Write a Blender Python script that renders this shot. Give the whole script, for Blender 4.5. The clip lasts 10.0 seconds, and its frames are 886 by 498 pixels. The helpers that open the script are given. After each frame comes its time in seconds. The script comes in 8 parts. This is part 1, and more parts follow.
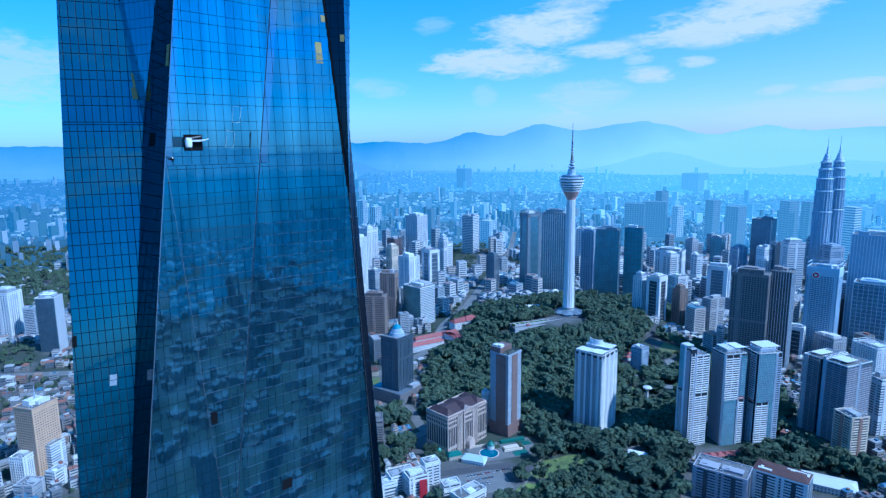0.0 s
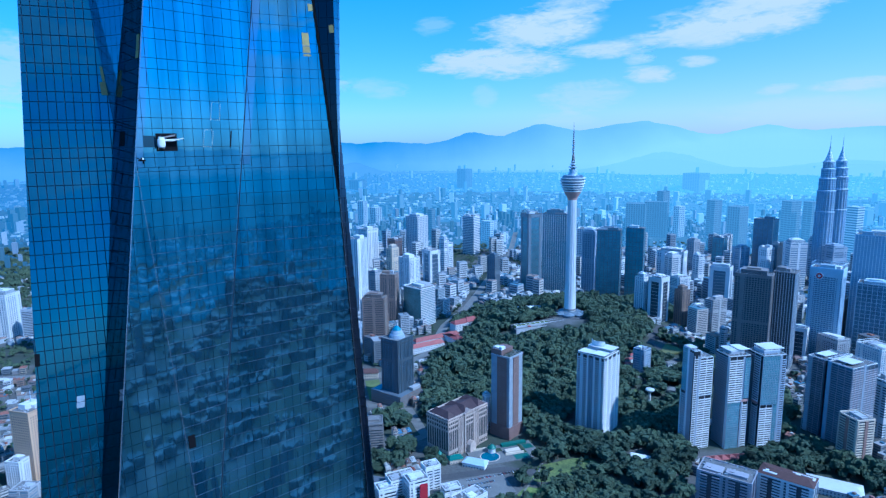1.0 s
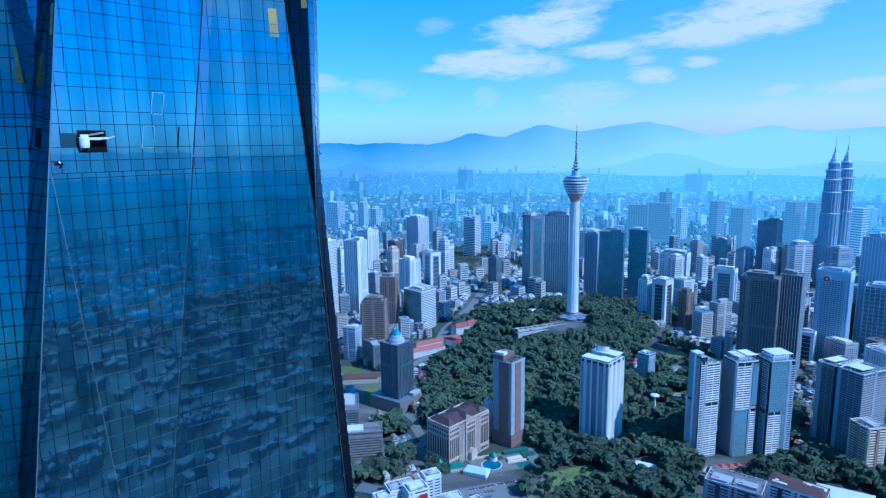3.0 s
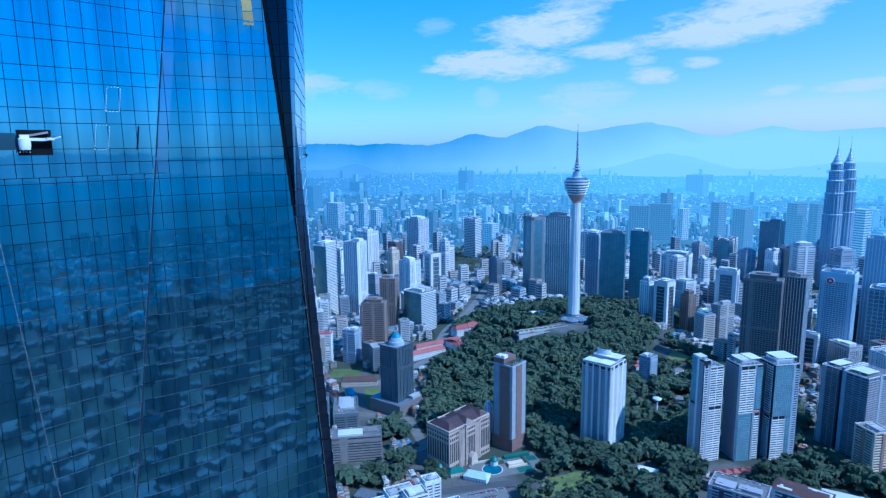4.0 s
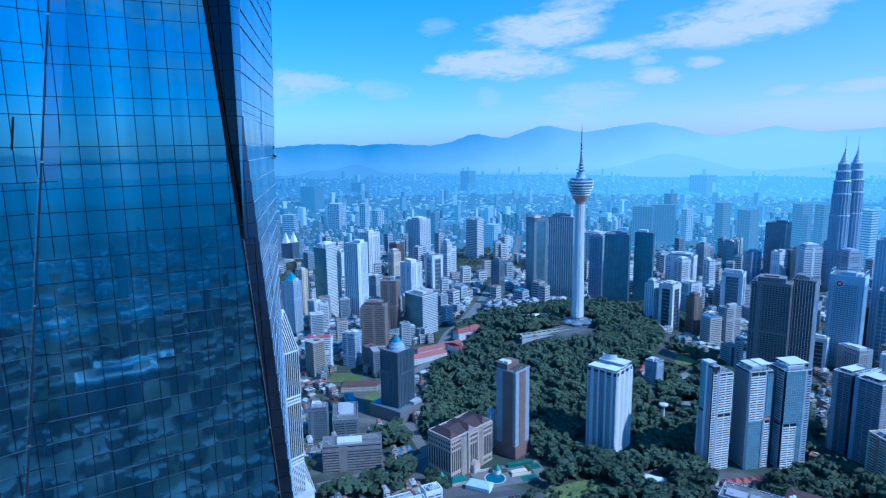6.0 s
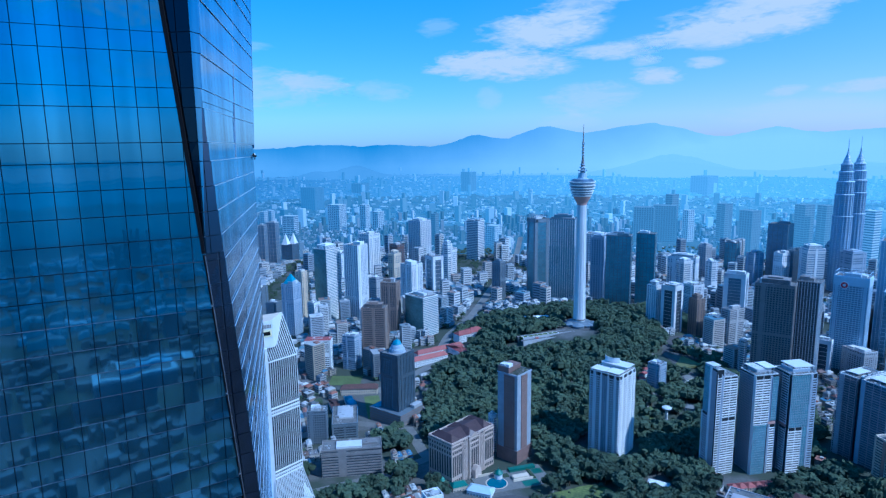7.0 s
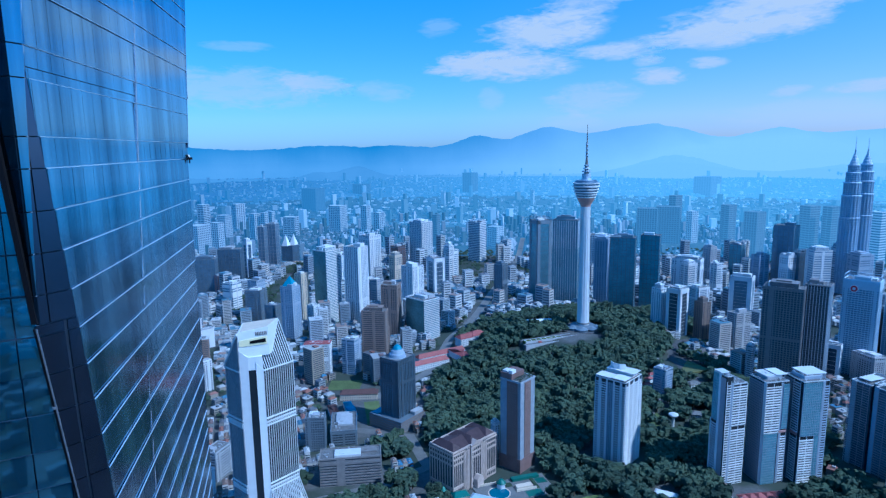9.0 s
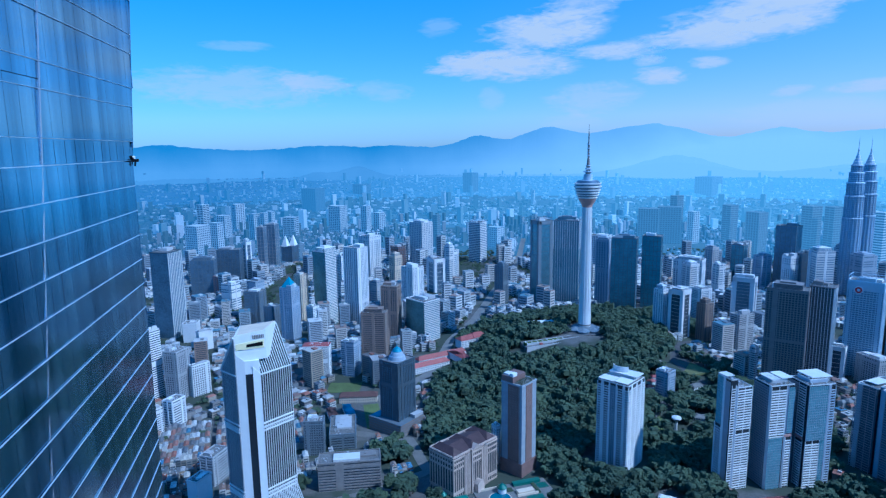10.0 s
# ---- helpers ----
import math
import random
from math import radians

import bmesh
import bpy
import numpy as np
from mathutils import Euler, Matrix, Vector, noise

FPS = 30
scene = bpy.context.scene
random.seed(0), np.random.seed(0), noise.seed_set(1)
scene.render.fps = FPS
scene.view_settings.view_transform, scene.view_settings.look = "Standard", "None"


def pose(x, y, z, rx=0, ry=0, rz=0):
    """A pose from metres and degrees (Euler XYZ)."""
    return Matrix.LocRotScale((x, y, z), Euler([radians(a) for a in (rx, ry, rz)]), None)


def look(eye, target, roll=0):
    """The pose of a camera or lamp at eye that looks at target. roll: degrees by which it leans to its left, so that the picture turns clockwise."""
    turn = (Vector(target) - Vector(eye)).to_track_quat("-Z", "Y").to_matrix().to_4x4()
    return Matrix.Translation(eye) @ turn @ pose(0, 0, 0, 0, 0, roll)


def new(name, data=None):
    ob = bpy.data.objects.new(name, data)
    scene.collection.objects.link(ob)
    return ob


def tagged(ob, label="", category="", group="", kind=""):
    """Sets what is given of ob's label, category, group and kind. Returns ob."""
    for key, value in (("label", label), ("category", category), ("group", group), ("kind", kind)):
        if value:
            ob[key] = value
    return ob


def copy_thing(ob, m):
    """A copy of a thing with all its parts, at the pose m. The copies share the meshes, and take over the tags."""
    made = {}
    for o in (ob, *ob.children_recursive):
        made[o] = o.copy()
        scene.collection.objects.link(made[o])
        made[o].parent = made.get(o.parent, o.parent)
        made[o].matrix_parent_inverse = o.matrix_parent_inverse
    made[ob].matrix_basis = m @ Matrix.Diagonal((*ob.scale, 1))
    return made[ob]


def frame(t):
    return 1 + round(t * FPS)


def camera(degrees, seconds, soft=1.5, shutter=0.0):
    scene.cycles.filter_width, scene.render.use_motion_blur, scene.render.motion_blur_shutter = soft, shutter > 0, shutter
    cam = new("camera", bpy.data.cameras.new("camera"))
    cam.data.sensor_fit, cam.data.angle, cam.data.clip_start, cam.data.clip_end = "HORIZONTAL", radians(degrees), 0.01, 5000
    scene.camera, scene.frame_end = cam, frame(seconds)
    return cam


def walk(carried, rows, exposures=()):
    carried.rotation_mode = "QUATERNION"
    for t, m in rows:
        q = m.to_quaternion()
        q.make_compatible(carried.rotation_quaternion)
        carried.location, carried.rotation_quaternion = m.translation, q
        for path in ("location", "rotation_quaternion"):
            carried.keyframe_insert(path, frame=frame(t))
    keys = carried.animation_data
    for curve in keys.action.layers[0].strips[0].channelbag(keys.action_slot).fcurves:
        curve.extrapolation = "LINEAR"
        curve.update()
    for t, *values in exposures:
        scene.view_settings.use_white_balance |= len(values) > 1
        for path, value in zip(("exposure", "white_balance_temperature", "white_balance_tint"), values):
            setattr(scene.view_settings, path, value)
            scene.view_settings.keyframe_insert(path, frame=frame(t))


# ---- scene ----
cam = camera(71.7, 10.0, soft=1.3)
PATH = [
    (0, (74.56, -119.992, 437.728), (74.552, -118.021, 437.389), -0.6),
    (0.5, (74.928, -115.456, 437.642), (74.918, -113.485, 437.302), -0.7),
    (1.5, (75.048, -105.62, 437.486), (75.038, -103.649, 437.15), -0.7),
    (2, (75.168, -100.607, 437.426), (75.156, -98.635, 437.09), -0.7),
    (2.5, (75.249, -95.584, 437.39), (75.236, -93.612, 437.054), -0.7),
    (4, (76.22, -80.693, 437.487), (76.205, -78.721, 437.154), -0.7),
    (4.5, (76.417, -75.414, 437.665), (76.4, -73.442, 437.332), -0.7),
    (5, (76.57, -69.969, 437.542), (76.552, -67.997, 437.21), -0.7),
    (5.5, (76.56, -64.489, 437.413), (76.54, -62.517, 437.081), -0.7),
    (7, (76.52, -48.687, 436.938), (76.497, -46.715, 436.609), -0.8),
    (7.5, (76.66, -43.955, 436.856), (76.636, -41.982, 436.529), -0.8),
    (8, (76.806, -38.386, 436.858), (76.781, -36.413, 436.53), -0.8),
    (8.5, (76.607, -32.45, 436.72), (76.581, -30.477, 436.394), -0.9),
    (9, (76.674, -26.847, 436.778), (76.646, -24.874, 436.451), -0.8),
    (10, (76.58, -15.442, 436.738), (76.551, -13.469, 436.411), -0.8),
]
walk(cam, [(t, look(eye, target, roll)) for t, eye, target, roll in PATH], [(0.0, 0.72, 4550, 8), (5.0, 0.64, 4550, 8), (10.0, 0.41, 4550, 8)])

# ---- world, sun, light ----
SUN_AZ, SUN_EL = radians(118), radians(46)      # clockwise from north, above the horizon
world = bpy.data.worlds.new("world")
scene.world = world
world.use_nodes = True
wn, wl = world.node_tree.nodes, world.node_tree.links
sky = wn.new("ShaderNodeTexSky")
sky.sky_type, sky.sun_disc = "NISHITA", False
sky.sun_elevation, sky.sun_rotation = SUN_EL, SUN_AZ
sky.altitude, sky.air_density, sky.dust_density, sky.ozone_density = 400, 1.0, 0.3, 4.0
up, tint = wn.new("ShaderNodeSeparateXYZ"), wn.new("ShaderNodeValToRGB")
coord, toned = wn.new("ShaderNodeTexCoord"), wn.new("ShaderNodeMix")
toned.data_type = "RGBA"
toned.blend_type = "MULTIPLY"
toned.inputs[0].default_value = 1.0
for place in (0.045, 0.26, 0.6):
    tint.color_ramp.elements.new(place)
# milky low sky, azure above, paler again towards the zenith
for stop, (place, shade) in zip(tint.color_ramp.elements, ((0.0, (0.33, 0.48, 0.74, 1)), (0.045, (0.444, 0.586, 0.78, 1)), (0.26, (0.32, 0.735, 0.93, 1)), (0.6, (0.54, 1.0, 1.14, 1)), (0.88, (0.62, 1.25, 1.35, 1)))):
    stop.position, stop.color = place, shade
wl.new(coord.outputs["Generated"], up.inputs[0])
wl.new(up.outputs["Z"], tint.inputs[0])
wl.new(sky.outputs[0], toned.inputs[6])
wl.new(tint.outputs[0], toned.inputs[7])
# the hazy air is paler towards the north-east
side, paler = wn.new("ShaderNodeValToRGB"), wn.new("ShaderNodeMix")
paler.data_type, paler.blend_type = "RGBA", "MULTIPLY"
paler.inputs[0].default_value = 1.0
side.color_ramp.elements.new(0.83)
for stop, (place, shade) in zip(side.color_ramp.elements, ((0.555, (0.84, 0.92, 0.97, 1)), (0.83, (0.99, 0.985, 0.99, 1)), (0.985, (1.42, 1.07, 1.0, 1)))):
    stop.position, stop.color = place, shade
half_x = wn.new("ShaderNodeMapRange")
half_x.inputs[1].default_value, half_x.inputs[2].default_value = -1.0, 1.0
towards = wn.new("ShaderNodeVectorMath")
towards.operation = "DOT_PRODUCT"
towards.inputs[1].default_value = (0.75, 0.66, 0.0)
wl.new(coord.outputs["Generated"], towards.inputs[0])
wl.new(towards.outputs["Value"], half_x.inputs[0])
wl.new(half_x.outputs[0], side.inputs[0])
wl.new(toned.outputs[2], paler.inputs[6])
wl.new(side.outputs[0], paler.inputs[7])
wl.new(paler.outputs[2], wn["Background"].inputs["Color"])
wn["Background"].inputs["Strength"].default_value = 0.125
sun = new("sun", bpy.data.lights.new("sun", "SUN"))
sun.data.energy, sun.data.angle, sun.data.color = 2.8, radians(0.6), (0.95, 0.96, 0.92)
sun.matrix_world = look((math.sin(SUN_AZ) * math.cos(SUN_EL), math.cos(SUN_AZ) * math.cos(SUN_EL), math.sin(SUN_EL)), (0, 0, 0))

# ---- materials ----
def mat(name, color, rough=0.7, metal=0.0, vary=0.25, scale=0.15, fine=2.0, bump=0.0, spec=0.5, tint=None, obvary=0.12):
    """A procedural surface: two scales of noise in its colour, a per-object shift of value, fine relief."""
    m = bpy.data.materials.new(name)
    m.use_nodes = True
    n, l = m.node_tree.nodes, m.node_tree.links
    b = n["Principled BSDF"]
    b.inputs["Roughness"].default_value, b.inputs["Metallic"].default_value = rough, metal
    b.inputs["Specular IOR Level"].default_value = spec
    geo = n.new("ShaderNodeNewGeometry")
    big, small = n.new("ShaderNodeTexNoise"), n.new("ShaderNodeTexNoise")
    big.inputs["Scale"].default_value, small.inputs["Scale"].default_value = scale, fine
    big.inputs["Detail"].default_value, small.inputs["Detail"].default_value = 4, 3
    l.new(geo.outputs["Position"], big.inputs["Vector"])
    l.new(geo.outputs["Position"], small.inputs["Vector"])
    mix = n.new("ShaderNodeMix")
    mix.data_type = "RGBA"
    c2 = tint or tuple(c * (1 - 1.6 * vary) for c in color)
    mix.inputs[6].default_value, mix.inputs[7].default_value = (*color, 1), (*c2, 1)
    add = n.new("ShaderNodeMath")
    add.operation = "MULTIPLY_ADD"
    add.inputs[1].default_value = 0.5
    l.new(small.outputs["Fac"], add.inputs[0])
    half = n.new("ShaderNodeMath")
    half.operation = "MULTIPLY"
    half.inputs[1].default_value = 0.5
    l.new(big.outputs["Fac"], half.inputs[0])
    l.new(half.outputs[0], add.inputs[2])
    ramp = n.new("ShaderNodeMapRange")
    ramp.inputs[1].default_value, ramp.inputs[2].default_value = 0.32, 0.68
    l.new(add.outputs[0], ramp.inputs[0])
    l.new(ramp.outputs[0], mix.inputs[0])
    info = n.new("ShaderNodeObjectInfo")
    hsv = n.new("ShaderNodeHueSaturation")
    val = n.new("ShaderNodeMapRange")
    val.inputs[3].default_value, val.inputs[4].default_value = 1 - obvary, 1 + obvary
    l.new(info.outputs["Random"], val.inputs[0])
    l.new(val.outputs[0], hsv.inputs["Value"])
    l.new(mix.outputs[2], hsv.inputs["Color"])
    l.new(hsv.outputs[0], b.inputs["Base Color"])
    if bump:
        bp = n.new("ShaderNodeBump")
        bp.inputs["Strength"].default_value, bp.inputs["Distance"].default_value = bump, 0.1
        l.new(small.outputs["Fac"], bp.inputs["Height"])
        l.new(bp.outputs[0], b.inputs["Normal"])
    return m


def island_mat(name, colors, rough=0.8, vary=0.2):
    """A surface whose colour changes from piece to piece of one mesh, with grain on it."""
    m = mat(name, (1, 1, 1), rough, 0, vary, 0.3, 3.0)
    n, l = m.node_tree.nodes, m.node_tree.links
    geo = n.new("ShaderNodeNewGeometry")
    ramp = n.new("ShaderNodeValToRGB")
    ramp.color_ramp.interpolation = "CONSTANT"
    while len(ramp.color_ramp.elements) < len(colors):
        ramp.color_ramp.elements.new(0.5)
    for i, (e, c) in enumerate(zip(ramp.color_ramp.elements, colors)):
        e.position, e.color = i / len(colors), (*c, 1)
    l.new(geo.outputs["Random Per Island"], ramp.inputs[0])
    mul = n.new("ShaderNodeMix")
    mul.data_type, mul.blend_type = "RGBA", "MULTIPLY"
    mul.inputs[0].default_value = 1
    hsv = n["Hue/Saturation/Value"]
    l.new(hsv.outputs[0], mul.inputs[6])
    l.new(ramp.outputs[0], mul.inputs[7])
    l.new(mul.outputs[2], n["Principled BSDF"].inputs["Base Color"])
    return m


def object_mat(name, colors, rough=0.8):
    """A surface whose colour changes from thing to thing."""
    m = mat(name, (1, 1, 1), rough, 0, 0.25, 0.3, 2.0)
    n, l = m.node_tree.nodes, m.node_tree.links
    info, ramp, mul = n.new("ShaderNodeObjectInfo"), n.new("ShaderNodeValToRGB"), n.new("ShaderNodeMix")
    ramp.color_ramp.interpolation = "CONSTANT"
    while len(ramp.color_ramp.elements) < len(colors):
        ramp.color_ramp.elements.new(0.5)
    for i, (e, c) in enumerate(zip(ramp.color_ramp.elements, colors)):
        e.position, e.color = i / len(colors), (*c, 1)
    mul.data_type, mul.blend_type = "RGBA", "MULTIPLY"
    mul.inputs[0].default_value = 1
    l.new(info.outputs["Random"], ramp.inputs[0])
    l.new(n["Hue/Saturation/Value"].outputs[0], mul.inputs[6])
    l.new(ramp.outputs[0], mul.inputs[7])
    l.new(mul.outputs[2], n["Principled BSDF"].inputs["Base Color"])
    return m


def haze_emission(m, glow):
    """Haze put into the emission of far land, deeper blue in the west and paler on the sun's side."""
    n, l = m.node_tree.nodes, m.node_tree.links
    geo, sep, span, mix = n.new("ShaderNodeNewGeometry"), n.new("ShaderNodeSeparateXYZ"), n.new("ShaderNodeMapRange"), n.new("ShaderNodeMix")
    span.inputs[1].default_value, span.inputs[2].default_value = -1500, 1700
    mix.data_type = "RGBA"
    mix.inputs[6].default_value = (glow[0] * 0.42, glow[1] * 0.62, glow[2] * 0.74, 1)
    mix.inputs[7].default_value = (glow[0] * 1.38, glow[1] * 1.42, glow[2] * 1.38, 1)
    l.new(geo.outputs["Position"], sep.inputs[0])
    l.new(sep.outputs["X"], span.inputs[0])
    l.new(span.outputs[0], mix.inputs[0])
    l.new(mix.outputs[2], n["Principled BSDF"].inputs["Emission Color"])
    # haze glow is dimmed in the south, to darken its reflection in the glass
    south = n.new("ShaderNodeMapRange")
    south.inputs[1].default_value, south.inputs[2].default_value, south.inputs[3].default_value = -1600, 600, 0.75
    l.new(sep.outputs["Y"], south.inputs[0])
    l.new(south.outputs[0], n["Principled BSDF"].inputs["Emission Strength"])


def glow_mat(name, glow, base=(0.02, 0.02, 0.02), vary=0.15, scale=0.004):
    """Far distance: a backdrop with the haze in front of it put into its emission."""
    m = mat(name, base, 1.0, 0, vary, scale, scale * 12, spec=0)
    haze_emission(m, glow)
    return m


M = {
    "white": mat("white_paint", (0.68, 0.69, 0.70), 0.6, vary=0.08),
    "grey": mat("grey_concrete", (0.42, 0.43, 0.45), 0.75, vary=0.15),
    "tan": mat("cream_render", (0.62, 0.53, 0.42), 0.75, vary=0.12),
    "pink": mat("reddish_render", (0.55, 0.32, 0.28), 0.7, vary=0.15),
    "brown": mat("brown_cladding", (0.26, 0.20, 0.17), 0.6, vary=0.15),
    "maroon": mat("maroon_cladding", (0.14, 0.10, 0.10), 0.5, vary=0.15),
    "dark": mat("dark_brown_cladding", (0.27, 0.245, 0.235), 0.55, 0.2, vary=0.15),
    "bluegrey": mat("blue_grey_cladding", (0.36, 0.42, 0.50), 0.55, vary=0.12),
    "blueband": mat("pale_blue_cladding", (0.50, 0.62, 0.72), 0.5, vary=0.1),
    "granite": mat("pink_granite", (0.52, 0.41, 0.345), 0.55, vary=0.2, fine=4),
    "rooftile": mat("dark_red_roof_tile", (0.115, 0.055, 0.045), 0.7, vary=0.3),
    "redroof": mat("red_metal_roof", (0.34, 0.095, 0.085), 0.6, vary=0.25),
    "darkglass": mat("dark_window_glass", (0.16, 0.225, 0.30), 0.34, 0.7, vary=0.3, scale=0.05, fine=0.3, spec=0.7),
    "blueglass": mat("blue_window_glass", (0.20, 0.33, 0.46), 0.34, 0.75, vary=0.3, scale=0.05, fine=0.3, spec=0.7),
    "tealglass": mat("teal_window_glass", (0.16, 0.32, 0.38), 0.3, 0.75, vary=0.3, scale=0.05, fine=0.3, spec=0.7),
    # mirror glasses and slate are lightened as haze over mid-distance towers
    "mirror": mat("pale_haze_mirror_glass", (0.21, 0.30, 0.39), 0.36, 0.75, vary=0.25, scale=0.05, fine=0.3, spec=0.7),
    "mirrorteal": mat("teal_haze_mirror_glass", (0.21, 0.40, 0.49), 0.42, 0.8, vary=0.25, scale=0.05, fine=0.3, spec=0.7),
    "slate": mat("slate_cladding", (0.21, 0.255, 0.30), 0.5, 0.3, vary=0.15),
    "slatepale": mat("mid_blue_grey_render", (0.36, 0.40, 0.45), 0.7, vary=0.2),
    "taupe": mat("taupe_render", (0.27, 0.255, 0.25), 0.7, vary=0.25),
    "roof": mat("flat_roof_screed", (0.225, 0.225, 0.225), 0.9, vary=0.4, scale=0.12, fine=0.8),
    "steel": mat("stainless_steel", (0.47, 0.56, 0.66), 0.5, 0.35, vary=0.1),
    "concrete": mat("tower_concrete", (0.74, 0.75, 0.76), 0.7, vary=0.08, scale=0.05, fine=0.6),
    "asphalt": mat("asphalt", (0.085, 0.085, 0.09), 0.9, vary=0.25, scale=0.05, fine=0.8),
    "pave": mat("pale_paving", (0.20, 0.20, 0.195), 0.85, vary=0.25, scale=0.06, fine=0.7),
    "grass": mat("mown_grass", (0.125, 0.165, 0.055), 0.95, vary=0.3, scale=0.04, fine=0.5),
    "leaf": mat("leaf_green", (0.080, 0.110, 0.062), 0.75, vary=0.4, scale=0.02, fine=0.09, tint=(0.034, 0.055, 0.042), obvary=0.3, spec=0.15),
    "scrub": mat("mottled_scrub_grass", (0.24, 0.30, 0.07), 0.95, vary=0.3, scale=0.06, fine=0.35, tint=(0.05, 0.085, 0.03)),
    "drygrass": mat("dry_grass", (0.17, 0.18, 0.07), 0.95, vary=0.25, scale=0.05, fine=0.5),
    "mauve": mat("mauve_grey_render", (0.36, 0.35, 0.38), 0.7, vary=0.12),
    "brick": mat("red_brown_cladding", (0.33, 0.20, 0.165), 0.65, vary=0.15),
    "darkbrick": mat("dark_brown_cladding", (0.20, 0.125, 0.11), 0.65, vary=0.2),
    "plumtile": mat("dark_plum_roof_tile", (0.085, 0.048, 0.05), 0.7, vary=0.3),
    "ochre": mat("ochre_render", (0.56, 0.38, 0.25), 0.75, vary=0.12),
    "pool": mat("pool_water", (0.02, 0.13, 0.20), 0.08, vary=0.2),
    "court": mat("green_court", (0.02, 0.12, 0.095), 0.6, vary=0.12),
    "bark": mat("tree_bark", (0.16, 0.11, 0.07), 0.9, vary=0.3),
    "black": mat("black_void", (0.008, 0.008, 0.010), 0.9, vary=0.1, spec=0.1),
    "yellow": mat("ochre_film", (0.36, 0.28, 0.09), 0.6, vary=0.2, scale=0.5),
    "blueroof": mat("blue_metal_roof", (0.07, 0.30, 0.42), 0.4, 0.3, vary=0.15),
    "greenroof": mat("green_dome_roof", (0.03, 0.16, 0.13), 0.4, 0.2, vary=0.15),
    "red": mat("red_paint", (0.42, 0.03, 0.05), 0.5, vary=0.1),
    # near-black glass; behind condominium balconies it also paints the recess shade
    "void": mat("dark_glazing_recess_shade", (0.022, 0.030, 0.040), 0.3, vary=0.3, scale=0.05, fine=0.4),
    "steelglass": mat("steel_framed_glass", (0.33, 0.44, 0.56), 0.55, 0.35, vary=0.15, scale=0.05, fine=0.3),
    "lawngreen": mat("sunlit_long_grass", (0.16, 0.20, 0.055), 0.95, vary=0.3, scale=0.07, fine=0.35, tint=(0.045, 0.068, 0.03)),
    "shadeglass": mat("shaded_window_glass", (0.075, 0.105, 0.14), 0.3, 0.55, vary=0.3, scale=0.05, fine=0.3, spec=0.6),
    "tealpane": mat("teal_curtain_glass", (0.17, 0.37, 0.43), 0.35, 0.3, vary=0.3, scale=0.08, fine=0.4),
    "deepslate": mat("deep_blue_grey_cladding", (0.105, 0.14, 0.175), 0.45, 0.3, vary=0.2),
    "signcream": mat("cream_sign_panel", (0.75, 0.68, 0.42), 0.5, vary=0.1),
}
# leaves share the light of their whole crown: their normals lean towards the sky
ln, ll = M["leaf"].node_tree.nodes, M["leaf"].node_tree.links
lean, even, facing = ln.new("ShaderNodeVectorMath"), ln.new("ShaderNodeVectorMath"), ln.new("ShaderNodeNewGeometry")
lean.operation, even.operation = "ADD", "NORMALIZE"
lean.inputs[1].default_value = (0.15, 0.0, 1.9)
ll.new(facing.outputs["Normal"], lean.inputs[0])
ll.new(lean.outputs[0], even.inputs[0])
ll.new(even.outputs[0], ln["Principled BSDF"].inputs["Normal"])
M["houses"] = island_mat("low_rise_walls", [(0.32, 0.33, 0.34), (0.49, 0.50, 0.50), (0.25, 0.25, 0.25), (0.18, 0.20, 0.22), (0.34, 0.30, 0.25), (0.24, 0.23, 0.23), (0.58, 0.58, 0.58), (0.30, 0.22, 0.18)])
M["shopwall"] = object_mat("shophouse_render", [(0.32, 0.32, 0.31), (0.50, 0.50, 0.49), (0.22, 0.21, 0.19), (0.38, 0.31, 0.24), (0.18, 0.19, 0.20), (0.58, 0.57, 0.55), (0.34, 0.22, 0.18), (0.27, 0.26, 0.25)])
M["shoproof"] = object_mat("shophouse_roofing", [(0.30, 0.11, 0.08), (0.24, 0.24, 0.25), (0.18, 0.12, 0.10), (0.40, 0.40, 0.40), (0.34, 0.17, 0.12), (0.13, 0.14, 0.15), (0.56, 0.56, 0.55), (0.26, 0.20, 0.17), (0.08, 0.20, 0.33), (0.22, 0.15, 0.12), (0.46, 0.44, 0.40), (0.17, 0.18, 0.19)])
# pale blocks, lightened and blued further in place of haze
M["palewalls"] = island_mat("hazed_pale_mid_rise_walls", [(0.47, 0.50, 0.52), (0.63, 0.64, 0.65), (0.36, 0.41, 0.45), (0.27, 0.32, 0.38), (0.54, 0.52, 0.50), (0.41, 0.45, 0.50), (0.67, 0.68, 0.68)])
M["paleroofs"] = island_mat("hazed_pale_mid_rise_roofs", [(0.34, 0.36, 0.38), (0.24, 0.27, 0.29), (0.47, 0.48, 0.49), (0.29, 0.21, 0.18), (0.19, 0.21, 0.24), (0.53, 0.54, 0.55), (0.28, 0.30, 0.33), (0.11, 0.21, 0.28)])
# palette kept dark and even, to mute the reflection in the skyscraper
M["southwall"] = island_mat("south_low_rise_walls", [(0.181, 0.194, 0.212), (0.209, 0.222, 0.239), (0.171, 0.180, 0.195), (0.158, 0.173, 0.188), (0.238, 0.246, 0.262), (0.183, 0.192, 0.201)])
M["southroof"] = island_mat("south_low_rise_roofs", [(0.178, 0.182, 0.197), (0.195, 0.199, 0.212), (0.170, 0.145, 0.140), (0.227, 0.235, 0.251), (0.184, 0.189, 0.198), (0.150, 0.165, 0.180)])
